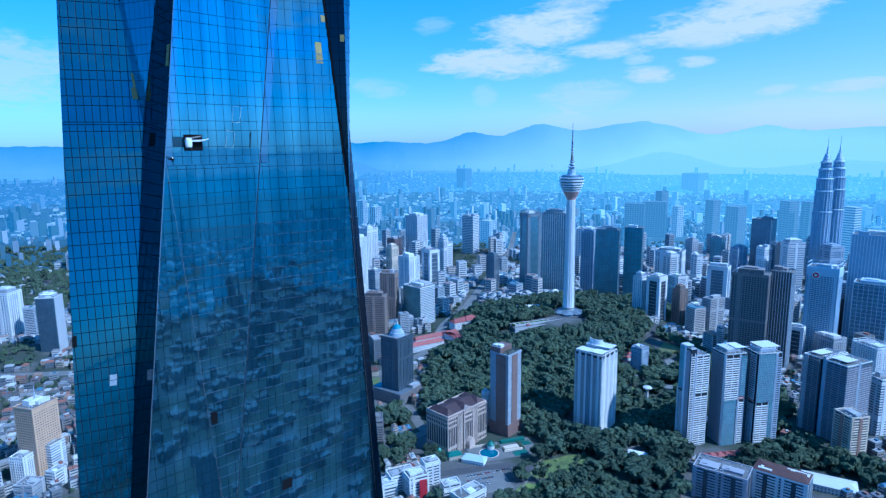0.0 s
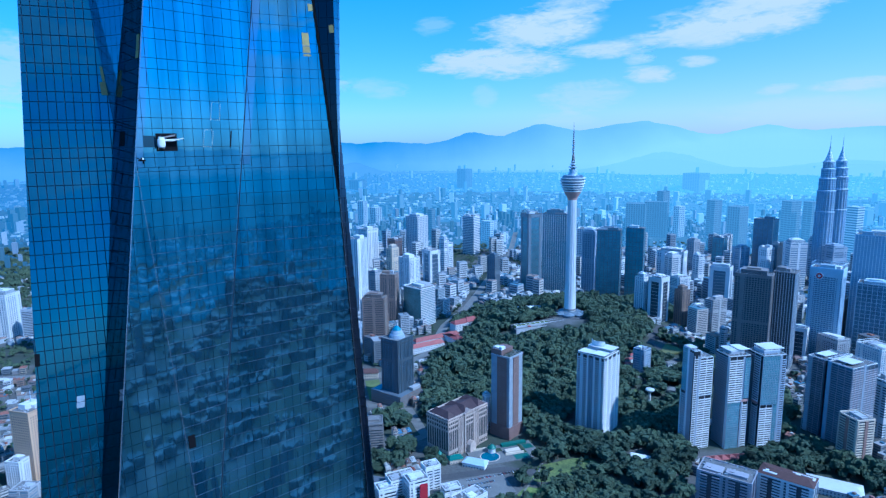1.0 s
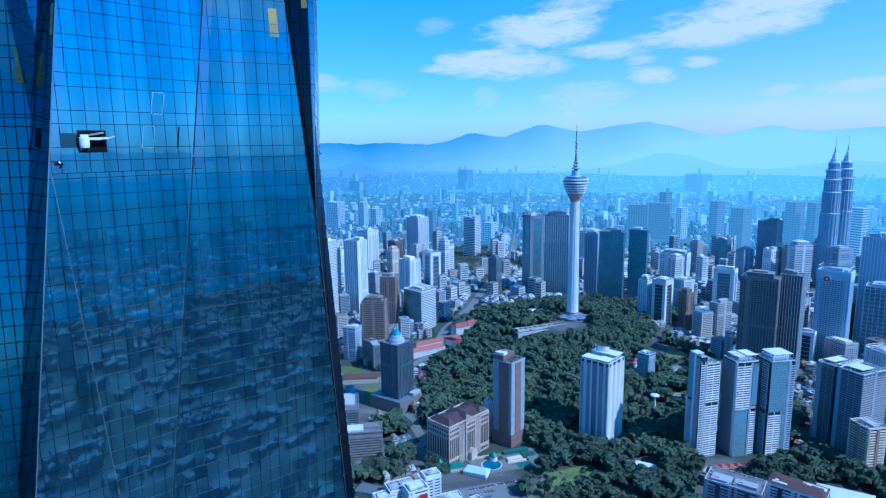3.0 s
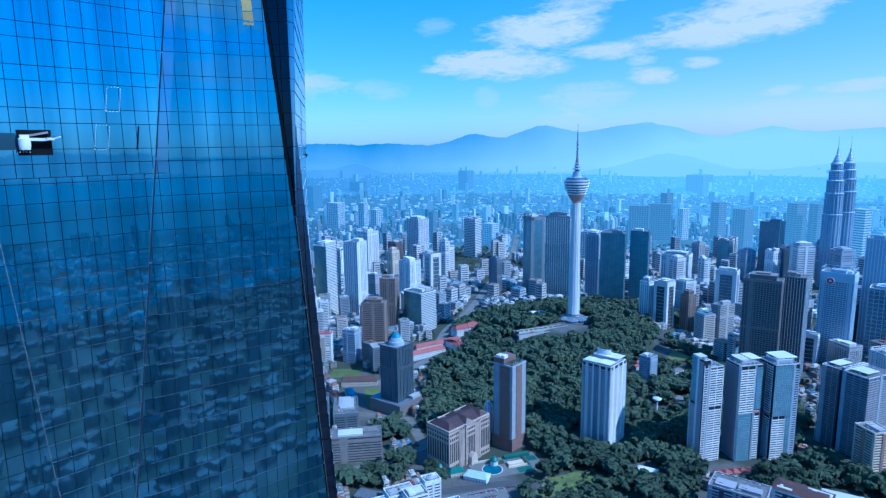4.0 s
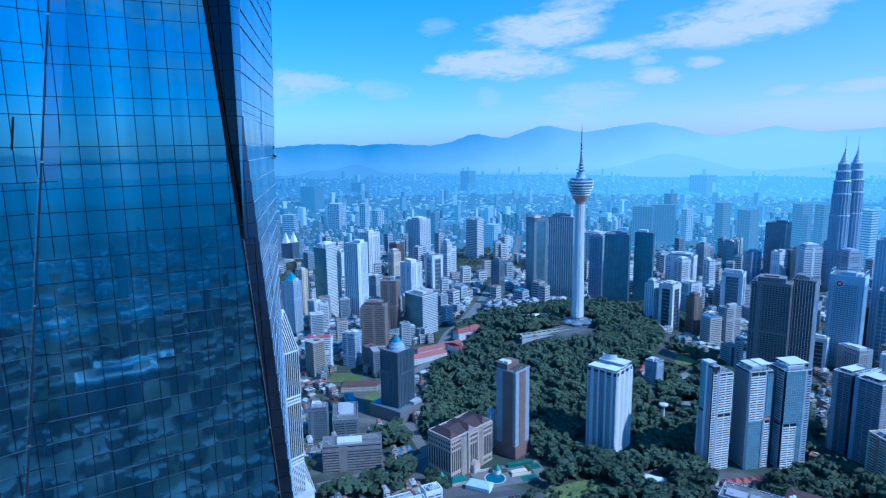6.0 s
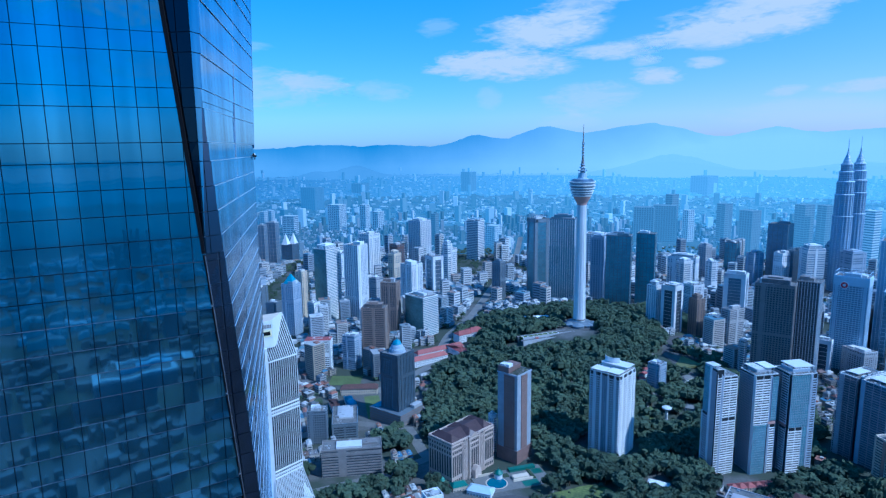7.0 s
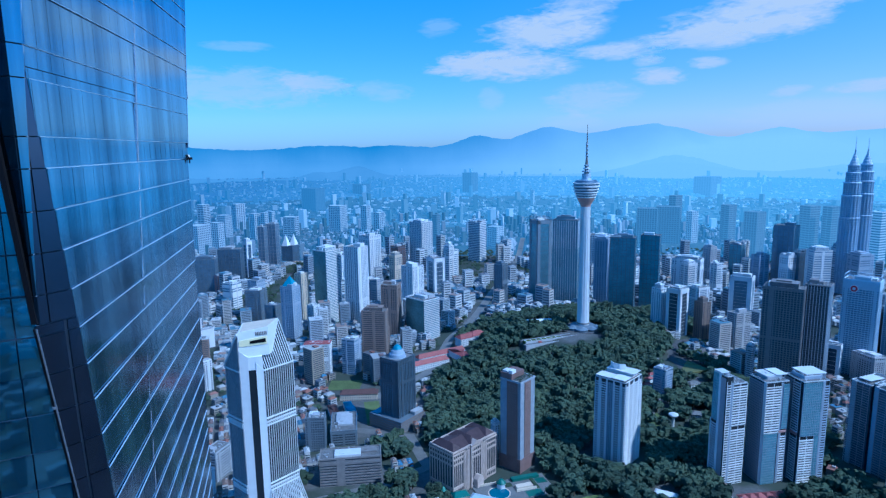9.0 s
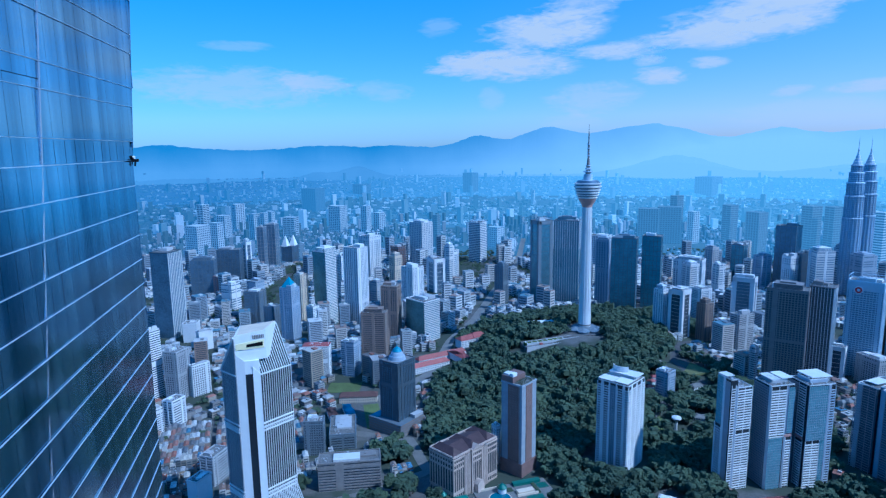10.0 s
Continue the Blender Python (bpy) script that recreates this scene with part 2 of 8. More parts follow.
M["roofs"] = island_mat("low_rise_roofs", [(0.26, 0.11, 0.08), (0.23, 0.24, 0.25), (0.18, 0.12, 0.11), (0.35, 0.35, 0.35), (0.12, 0.13, 0.15), (0.26, 0.18, 0.14), (0.48, 0.48, 0.48), (0.19, 0.19, 0.20), (0.29, 0.14, 0.11), (0.11, 0.11, 0.12), (0.40, 0.40, 0.38), (0.08, 0.18, 0.27)])


def ground_mat():
    """City ground: yards and streets, mixed with patches of green."""
    m = mat("city_ground", (0.13, 0.13, 0.13), 0.95, vary=0.3, scale=0.02, fine=0.25)
    n, l = m.node_tree.nodes, m.node_tree.links
    geo = n.new("ShaderNodeNewGeometry")
    green = n.new("ShaderNodeTexNoise")
    green.inputs["Scale"].default_value, green.inputs["Detail"].default_value = 0.006, 8
    l.new(geo.outputs["Position"], green.inputs["Vector"])
    ramp = n.new("ShaderNodeMapRange")
    ramp.inputs[1].default_value, ramp.inputs[2].default_value = 0.45, 0.52
    l.new(green.outputs["Fac"], ramp.inputs[0])
    mix = n.new("ShaderNodeMix")
    mix.data_type = "RGBA"
    mix.inputs[7].default_value = (0.042, 0.054, 0.040, 1)
    l.new(ramp.outputs[0], mix.inputs[0])
    l.new(n["Hue/Saturation/Value"].outputs[0], mix.inputs[6])
    l.new(mix.outputs[2], n["Principled BSDF"].inputs["Base Color"])
    return m


def tower_glass(name, color, rough=0.03, wave=0.16, streak=None):
    """Mirror-coated curtain-wall glass, slightly wavy inside each pane; streak: the paler tone of streaky sky
    reflections, painted into the colour.
    """
    m = mat(name, color, rough, 0.92, vary=0.12, scale=0.03, fine=0.4, obvary=0.1)
    n, l = m.node_tree.nodes, m.node_tree.links
    b = n["Principled BSDF"]
    geo, wav, bp = n.new("ShaderNodeNewGeometry"), n.new("ShaderNodeTexNoise"), n.new("ShaderNodeBump")
    mp = n.new("ShaderNodeMapping")
    mp.inputs["Scale"].default_value = (1.0, 1.0, 0.3)
    l.new(geo.outputs["Position"], mp.inputs[0])
    l.new(mp.outputs[0], wav.inputs["Vector"])
    wav.inputs["Scale"].default_value, wav.inputs["Detail"].default_value = 0.55, 1.0
    bp.inputs["Strength"].default_value, bp.inputs["Distance"].default_value = wave, 0.05
    l.new(wav.outputs["Fac"], bp.inputs["Height"])
    l.new(bp.outputs[0], b.inputs["Normal"])
    if streak:
        runs, place, span, mix = n.new("ShaderNodeTexNoise"), n.new("ShaderNodeMapping"), n.new("ShaderNodeMapRange"), n.new("ShaderNodeMix")
        place.inputs["Scale"].default_value = (0.33, 0.33, 0.014)
        runs.inputs["Scale"].default_value, runs.inputs["Detail"].default_value = 1.0, 4
        span.inputs[1].default_value, span.inputs[2].default_value = 0.42, 0.72
        mix.data_type = "RGBA"
        mix.inputs[7].default_value = (*streak, 1)
        l.new(geo.outputs["Position"], place.inputs[0])
        l.new(place.outputs[0], runs.inputs["Vector"])
        l.new(runs.outputs["Fac"], span.inputs[0])
        l.new(span.outputs[0], mix.inputs[0])
        l.new(n["Hue/Saturation/Value"].outputs[0], mix.inputs[6])
        l.new(mix.outputs[2], b.inputs["Base Color"])
    return m


# south and east glass: upright reflection streaks are painted in
M["facade"] = tower_glass("blue_mirror_glass", (0.108, 0.268, 0.385), 0.03, 0.25, (0.175, 0.375, 0.495))
M["facade_east"] = tower_glass("blue_mirror_glass_streaked", (0.066, 0.188, 0.305), 0.13, 0.08, (0.32, 0.55, 0.71))
# west and fold: darker copies of the glass, shade put into colour
M["facade_west"] = tower_glass("blue_mirror_glass_shaded_west", (0.070, 0.182, 0.235), 0.03, 0.1)
M["facade_fold"] = tower_glass("blue_mirror_glass_shaded_fold", (0.10, 0.235, 0.32), 0.03, 0.1)
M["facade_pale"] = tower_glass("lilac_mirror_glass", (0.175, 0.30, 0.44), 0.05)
# returns and wedge: the same glass, their shade painted as a dark tone
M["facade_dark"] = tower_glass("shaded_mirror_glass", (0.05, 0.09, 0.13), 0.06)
M["facade_shaded_slate"] = tower_glass("shaded_slate_return_glass", (0.085, 0.105, 0.155), 0.12)
M["facade_shaded_black"] = tower_glass("shaded_black_return_glass", (0.022, 0.034, 0.05), 0.08)
M["blankpane"] = mat("grey_white_blanking", (0.27, 0.31, 0.36), 0.5, vary=0.15)
# one kind of bar in two tones: the pale one paints sunlight
M["sunlitjoint"] = mat("sunlit_joint_bar", (0.44, 0.55, 0.67), 0.45, 0.2, vary=0.1)
M["joint"] = mat("dark_joint_bar", (0.10, 0.135, 0.19), 0.5, 0.3, vary=0.15)
M["mullion"] = mat("dark_mullion", (0.035, 0.05, 0.075), 0.45, 0.4, vary=0.1)
M["trim"] = mat("bright_edge_trim", (0.55, 0.56, 0.6), 0.25, 0.8, vary=0.1)

# ---- mesh helpers ----
def part(name, bm, material, parent, label=""):
    me = bpy.data.meshes.new(name)
    bm.normal_update()
    bm.to_mesh(me)
    bm.free()
    me.materials.append(M[material] if isinstance(material, str) else material)
    ob = new(name, me)
    ob.parent = parent
    return tagged(ob, label)


def raw(name, verts, faces, material, parent=None):
    me = bpy.data.meshes.new(name)
    me.from_pydata(verts, [], faces)
    me.validate()
    me.materials.append(M[material] if isinstance(material, str) else material)
    ob = new(name, me)
    ob.parent = parent
    return ob


def empty(name, x, y, z=0, rot=0, label="", category="", group="", kind=""):
    ob = new(name)
    ob.matrix_basis = pose(x, y, z, 0, 0, rot)
    return tagged(ob, label, category, group, kind)


def box(bm, x0, x1, y0, y1, z0, z1):
    v = [bm.verts.new(p) for p in ((x0, y0, z0), (x1, y0, z0), (x1, y1, z0), (x0, y1, z0), (x0, y0, z1), (x1, y0, z1), (x1, y1, z1), (x0, y1, z1))]
    for f in ((3, 2, 1, 0), (4, 5, 6, 7), (0, 1, 5, 4), (1, 2, 6, 5), (2, 3, 7, 6), (3, 0, 4, 7)):
        bm.faces.new([v[i] for i in f])


def ring(bm, rows, sides=24, cap=True, turn=0.0):
    """A turned form from (radius, height) rows."""
    loops = []
    for r, z in rows:
        loops.append([bm.verts.new((r * math.cos(turn + 2 * math.pi * i / sides), r * math.sin(turn + 2 * math.pi * i / sides), z)) for i in range(sides)])
    for a, b in zip(loops, loops[1:]):
        for i in range(sides):
            j = (i + 1) % sides
            bm.faces.new((a[i], a[j], b[j], b[i]))
    if cap:
        bm.faces.new(loops[-1])
        bm.faces.new(loops[0][::-1])


def prism(bm, pts, z0, tops):
    """An upright prism over a plan, each corner with its own top height."""
    lo = [bm.verts.new((x, y, z0)) for x, y in pts]
    hi = [bm.verts.new((x, y, z)) for (x, y), z in zip(pts, tops)]
    n = len(pts)
    for i in range(n):
        j = (i + 1) % n
        bm.faces.new((lo[i], lo[j], hi[j], hi[i]))
    bm.faces.new(hi)
    bm.faces.new(lo[::-1])


def beam(bm, a, b, w):
    """A square bar from a to b."""
    a, b = Vector(a), Vector(b)
    d = (b - a).normalized()
    s = d.cross(Vector((0, 0, 1)) if abs(d.z) < 0.9 else Vector((1, 0, 0))).normalized() * w / 2
    u = s.cross(d).normalized() * w / 2
    v = [bm.verts.new(p + i * s + j * u) for p in (a, b) for i, j in ((-1, -1), (1, -1), (1, 1), (-1, 1))]
    for f in ((0, 1, 2, 3), (7, 6, 5, 4), (0, 4, 5, 1), (1, 5, 6, 2), (2, 6, 7, 3), (3, 7, 4, 0)):
        bm.faces.new([v[i] for i in f])
    return bm


# ---- ground ----
EYE_Z = 437.0


def hill(x, y):
    return 55 * math.exp(-((x - 345) / 215) ** 2 - ((y - 1240) / 230) ** 2) + 18 * math.exp(-((x - 230) / 160) ** 2 - ((y - 1010) / 170) ** 2)


def reach(dist):
    """Far ground, past 3.6 km, is drawn in: distance on the sheet, and the scale of what stands there."""
    d = dist if dist < 3600 else 3600 + 1250 * (1 - math.exp(-(dist - 3600) / 2600))
    return d, d / dist


DISTANCE = 2500.0       # past this the land is a hazy backdrop
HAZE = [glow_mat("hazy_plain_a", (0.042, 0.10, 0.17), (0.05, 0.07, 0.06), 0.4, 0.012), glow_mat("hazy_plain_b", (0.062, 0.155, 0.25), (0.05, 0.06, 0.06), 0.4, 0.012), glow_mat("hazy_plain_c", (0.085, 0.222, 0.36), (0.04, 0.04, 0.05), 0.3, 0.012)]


def ground_sheet():
    """The ground, one sheet out to the horizon; its far rings carry haze in their emission."""
    verts, faces, slot = [], [], []
    rings = [0, 60, 120, 200, 300] + [300 + 40 * i for i in range(1, 46)] + [2200, 2500, 2800, 3100, 3400, 3700, 4000, 4300, 4900, 5600, 6600, 8000, 10000, 13000, 18000, 30000]
    n = 180
    for d in rings:
        r, s = reach(max(d, 1))
        for i in range(n):
            a = 2 * math.pi * i / n
            x, y = 76 + r * math.sin(a), -60 + r * math.cos(a)
            verts.append((x, y, EYE_Z * (1 - s) + hill(x, y)))
    for k in range(len(rings) - 1):
        for i in range(n):
            j = (i + 1) % n
            faces.append((k * n + j, (k + 1) * n + j, (k + 1) * n + i, k * n + i))
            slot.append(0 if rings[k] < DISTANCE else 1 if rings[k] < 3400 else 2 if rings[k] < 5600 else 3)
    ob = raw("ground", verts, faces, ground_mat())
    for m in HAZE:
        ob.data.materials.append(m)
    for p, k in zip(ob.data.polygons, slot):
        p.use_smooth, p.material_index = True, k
    return tagged(ob, "city ground of streets, yards and green patches", "ground", kind="structure")


ground_sheet()

# ---- the faceted glass skyscraper ----
# plan lines of its folds: (x, y) at z = 437 and the drift in metres per 100 m of height
def line(x, y, sx, sy):
    return lambda z: Vector((x + sx * (z - 437) / 100, y + sy * (z - 437) / 100, z))


FOLD_A = line(28.13, -16.68, 9.81, 9.68)
FOLD_B = line(40.1, -3.7, 9.5, 10.9)
FOLD_C = lambda z: FOLD_A(z).lerp(FOLD_B(z), min(0.98, max(0.0, (435.6 - z) / 78.5)))
Z_D, Z_F = 428.0, 441.0       # where the corner return runs out, and where the slate wedge begins
FOLD_D = lambda z: line(54.32, 3.65, -9.46, 0.78)(z) if z > Z_D else line(54.96, 2.19, -3.27, -12.19)(z)
FOLD_E = line(55.4, 3.4, 0.5, 0.3)
FOLD_E2 = line(55.54, 3.97, 2.7, 6.3)
FOLD_F = line(55.83, 4.51, -4.57, -7.2)
FOLD_H = lambda z: line(49.53, 36.98, -0.99, 15.68)(z) if z > 437 else line(49.29, 37.17, 1.43, -2.2)(z)
# a cover strip on the flat east face, slanting towards the wedge
FOLD_G = lambda z: (FOLD_E2(z).lerp(FOLD_H(z), 0.513) if z > 437 else FOLD_F(z).lerp(FOLD_H(z), max(0.02, 0.495 - 0.0104 * (437 - z))))
FOLD_S = line(8.9, -13.2, -3.0, 16.0)
FOLD_L = line(20.21, -8.44, 4.13, 17.5)
FOLD_U = line(19.45, -7.5, 22.5, -5.8)     # inner corner above the kink
FOLD_K = line(21.2, -8.1, -16.5, 10.6)
KINK = 441.6
Z_LOW, Z_TOP = 345.0, 500.0

skyscraper = empty("glass_skyscraper", 0, 0, 0, 0, "faceted blue mirror-glass skyscraper with folded triangular faces", "skyscraper")


def rows_of(z0, z1):
    """Joint heights: half storeys low down, sill and lintel joints higher up."""
    zs = []
    z = 436.0
    while z > z0:
        zs.append(z)
        z -= 2.15
    zs += [z0, z1]
    z = 436.0
    while z < z1:
        z += 1.6
        zs.append(min(z, z1))
        z += 2.85
        zs.append(min(z, z1))
    return sorted(set(round(v, 3) for v in zs if z0 <= v <= z1))


pane_rng = random.Random(5)


def curtain(name, left, right, z0, z1, pitch, material, single=0, gap=0.036, tilt=0.0007, bars="", upright=True):
    """Panes between two fold lines: columns at a fixed pitch, cut by the folds. Those in the nearest stretch are parts of their own."""
    mid = (z0 + z1) / 2
    d = right(mid) - left(mid)
    d.z = 0
    d.normalize()
    out = Vector((d.y, -d.x, 0))
    rest_v, rest_f, count = [], [], 0
    face = empty(name, 0, 0)
    face.parent = skyscraper
    rows = rows_of(z0, z1)

    def at(q, z, ql, qr):
        t = 0 if abs(qr - ql) < 1e-6 else (q - ql) / (qr - ql)
        return left(z).lerp(right(z), t)

    q_start = left(437).dot(d)
    for a, b in zip(rows, rows[1:]):
        if b - a < 0.15:
            continue
        here = right((a + b) / 2) - left((a + b) / 2)      # the way the wall runs at this height
        here.z = 0
        out_here = Vector((here.y, -here.x, 0)).normalized() if here.length > 0.05 else out
        la, lb, ra, rb = left(a).dot(d), left(b).dot(d), right(a).dot(d), right(b).dot(d)
        k = math.floor((min(la, lb) - q_start) / pitch)
        while q_start + k * pitch < max(ra, rb):
            q0, q1 = q_start + k * pitch, q_start + (k + 1) * pitch
            k += 1
            a0, a1 = max(q0 + gap, la), min(q1 - gap, ra)
            b0, b1 = max(q0 + gap, lb), min(q1 - gap, rb)
            if a1 - a0 <= 0.03 and b1 - b0 <= 0.03:
                continue
            a1, b1 = max(a1, a0), max(b1, b0)
            pts = [at(a0, a + gap, la, ra), at(a1, a + gap, la, ra), at(b1, b - gap, lb, rb), at(b0, b - gap, lb, rb)]
            # each pane hangs upright, whatever the lean of its face
            tx, tz = pane_rng.uniform(-tilt, tilt), pane_rng.uniform(-tilt, tilt) * min(1.0, (b - a) / 2.1)
            mean = sum((p.dot(out_here) for p in pts), 0.0) / 4
            off = [mean + 0.06 + tx * i + tz * j for i, j in ((-1, -1), (1, -1), (1, 1), (-1, 1))]
            front = [p + out_here * (o - (p.dot(out_here) if upright else mean)) for p, o in zip(pts, off)]
            back = [p - out_here * 0.1 for p in pts]
            vs = [tuple(p) for p in front + back]
            fs = [(0, 1, 2, 3), (0, 4, 5, 1), (1, 5, 6, 2), (2, 6, 7, 3), (3, 7, 4, 0)]
            if single and 424 < a < 452 and count < single:
                count += 1
                raw("pane", vs, fs, material, face)
            else:
                o = len(rest_v)
                rest_v += vs
                rest_f += [tuple(i + o for i in f) for f in fs]
    if rest_v:
        tagged(raw("glass_panes", rest_v, rest_f, material, face), kind="stuff")
    # dark framing behind the panes
    bv = [tuple(f(z) - out * 0.12) for z in rows for f in (left, right)]
    bf = [(2 * i, 2 * i + 1, 2 * i + 3, 2 * i + 2) for i in range(len(rows) - 1)]
    raw("mullion_frame", bv, bf, "mullion", face)
    if bars:
        for z in rows[1:-1]:
            if bars == "low" and z > 424:
                break
            bm = bmesh.new()
            beam(bm, left(z) + out * 0.09, right(z) + out * 0.09, 0.04 if bars == "low" else 0.055 if z < 436.5 else 0.03)
            # east bars take the pale tone, as if lit by the sun
            part("joint_bar", bm, "sunlitjoint" if bars == "all" else "joint", face)
    return face


def shifted(f, g, metres):
    """A line beside fold f, towards g."""
    return lambda z: f(z) + (g(z) - f(z)).normalized() * metres


FOLD_B2 = shifted(FOLD_B, FOLD_D, 1.35)
FOLD_A2 = shifted(FOLD_A, FOLD_B, 1.1)
Z_C = 434.5
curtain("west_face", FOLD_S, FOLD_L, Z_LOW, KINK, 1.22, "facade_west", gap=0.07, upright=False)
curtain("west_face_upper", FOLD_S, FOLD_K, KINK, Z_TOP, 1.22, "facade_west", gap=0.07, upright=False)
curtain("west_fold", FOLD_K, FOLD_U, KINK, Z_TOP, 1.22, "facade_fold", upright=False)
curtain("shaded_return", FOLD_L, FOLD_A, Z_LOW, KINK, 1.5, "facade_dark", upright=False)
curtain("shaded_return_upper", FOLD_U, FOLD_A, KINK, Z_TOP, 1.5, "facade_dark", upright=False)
curtain("south_wedge", FOLD_A, FOLD_C, Z_LOW, Z_C, 1.6, "facade")
curtain("south_face_lower", FOLD_C, FOLD_B, Z_LOW, Z_C, 1.6, "facade", 60, bars="low")
curtain("edge_strip", FOLD_A, FOLD_A2, Z_C, Z_TOP, 1.3, "facade_pale")
curtain("south_face_upper", FOLD_A2, FOLD_B, Z_C, Z_TOP, 1.6, "facade", 60)
curtain("fold_strip", FOLD_B, FOLD_B2, Z_C, Z_TOP, 1.6, "facade_pale")
curtain("fold_strip_lower", FOLD_B, FOLD_B2, Z_LOW, Z_C, 1.6, "facade")
curtain("southeast_face", FOLD_B2, FOLD_D, Z_LOW, Z_TOP, 1.6, "facade", 90, bars="low")
curtain("corner_return", FOLD_D, FOLD_E, Z_D, Z_TOP, 1.5, "facade_shaded_black", upright=False)
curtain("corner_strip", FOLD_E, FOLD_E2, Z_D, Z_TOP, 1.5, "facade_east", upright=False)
curtain("corner_wedge_upper", FOLD_E2, FOLD_F, Z_D, Z_F, 1.5, "facade_shaded_slate", upright=False)
curtain("corner_wedge", FOLD_D, FOLD_F, Z_LOW, Z_D, 1.5, "facade_shaded_slate", upright=False)
curtain("east_face_near", FOLD_F, FOLD_G, Z_LOW, Z_F, 1.6, "facade_east", 50, gap=0.022, tilt=0.0008, bars="all")
curtain("east_face_near_upper", FOLD_E2, FOLD_G, Z_F, Z_TOP, 1.6, "facade_east", 20, gap=0.022, tilt=0.0008, bars="all")
curtain("east_face_far", FOLD_G, FOLD_H, Z_LOW, Z_TOP, 1.6, "facade_east", 20, gap=0.022, tilt=0.0008, bars="all")

# hidden back and the shaft under the modelled stretch
BACK = [(30, 58), (0, 42), (-3, 12)]
bm = bmesh.new()
for z0, z1 in ((Z_LOW, 434), (434, Z_TOP)):
    for a, b in ((FOLD_H, line(30, 58, 0, 0)), (line(30, 58, 0, 0), line(0, 42, 0, 0)), (line(0, 42, 0, 0), line(-3, 12, 0, 0)), (line(-3, 12, 0, 0), FOLD_S)):
        bm.faces.new([bm.verts.new(p) for p in (a(z0 + 0.01), b(z0 + 0.01), b(z1), a(z1))])
part("back_wall", bm, "facade_dark", skyscraper)
bm = bmesh.new()
plan = [FOLD_S, FOLD_L, FOLD_A, FOLD_B, FOLD_D, FOLD_F, FOLD_H]
low = [f(Z_LOW) for f in plan] + [Vector((x, y, Z_LOW)) for x, y in BACK]
prism(bm, [(p.x, p.y) for p in low], -2, [Z_LOW - 0.05] * len(low))
part("shaft", bm, "facade_dark", skyscraper)
bm = bmesh.new()
high = [f(Z_TOP) for f in (FOLD_S, FOLD_K, FOLD_U, FOLD_A, FOLD_B, FOLD_D, FOLD_E, FOLD_H)] + [Vector((x, y, Z_TOP)) for x, y in BACK]
prism(bm, [(p.x, p.y) for p in high], Z_TOP, [Z_TOP + 1.2] * len(high))
part("roof_slab", bm, "mullion", skyscraper)


def trim(f, z0, z1, w, material, studs=0.0):
    bm = bmesh.new()
    n = max(1, int((z1 - z0) / 12))
    for i in range(n):
        beam(bm, f(z0 + (z1 - z0) * i / n), f(z0 + (z1 - z0) * (i + 1) / n), w)
    tr = part("fold_trim", bm, material, skyscraper)
    if studs:
        bm = bmesh.new()
        z = z0 + 1
        while z < z1:
            p = f(z)
            beam(bm, p - Vector((0, 0, 0.09)), p + Vector((0, 0, 0.09)), w * 1.08 + 0.02)
            z += studs
        tagged(part("bracket", bm, "trim", tr), kind="stuff")


trim(FOLD_A, Z_LOW, Z_TOP, 0.13, "trim", 4.3)
trim(FOLD_C, Z_LOW, Z_C, 0.13, "trim", 4.3)
trim(FOLD_B, Z_LOW, Z_TOP, 0.24, "mullion", 12.9)
trim(shifted(FOLD_B, FOLD_A, 0.2), Z_LOW, Z_TOP, 0.1, "trim")
D_FIN = lambda z: FOLD_D(z) + Vector((0.07, -0.15, 0))
trim(D_FIN, Z_LOW, Z_D - 0.1, 0.13, "black", 8.6)
trim(lambda z: D_FIN(z) + Vector((0.1, -0.03, 0)), Z_LOW, Z_D - 0.1, 0.06, "trim")
trim(D_FIN, Z_D + 0.1, Z_TOP, 0.3, "black")
trim(FOLD_E2, Z_D, Z_TOP, 0.1, "trim")
trim(FOLD_G, Z_LOW, Z_TOP, 0.12, "trim")
trim(FOLD_H, 437.1, Z_TOP, 0.14, "facade_pale")
trim(FOLD_H, Z_LOW, 436.9, 0.14, "facade_pale")


def overlay(name, left, right, f0, f1, z0, z1, material, proud=0.12, label=""):
    """A panel laid on the glass between two folds."""
    d = right((z0 + z1) / 2) - left((z0 + z1) / 2)
    d.z = 0
    out = Vector((d.y, -d.x, 0)).normalized()
    pts = [left(z).lerp(right(z), f) for z, f in ((z0, f0), (z0, f1), (z1, f1), (z1, f0))]
    vs = [tuple(p + out * proud) for p in pts] + [tuple(p + out * 0.02) for p in pts]
    ob = raw(name, vs, [(0, 1, 2, 3), (0, 4, 5, 1), (1, 5, 6, 2), (2, 6, 7, 3), (3, 7, 4, 0)], material, skyscraper)
    return tagged(ob, label)


for z0, z1 in ((453.2, 454.9), (455.0, 457.2)):
    overlay("film_panel", FOLD_B, FOLD_D, 0.755, 0.86, z0, z1, "yellow", label="ochre protective film")
overlay("film_panel", FOLD_B, FOLD_D, 0.90, 0.985, 461.0, 462.2, "yellow", label="ochre protective film")
overlay("film_panel", FOLD_D, FOLD_E, 0.72, 0.98, 457.3, 458.6, "yellow", label="ochre protective film")
overlay("film_panel", FOLD_S, FOLD_K, 0.925, 1.0, 446.1, 448.2, "yellow", label="ochre protective film")
overlay("film_panel", FOLD_S, FOLD_K, 0.965, 1.0, 448.3, 450.7, "yellow", label="ochre protective film")
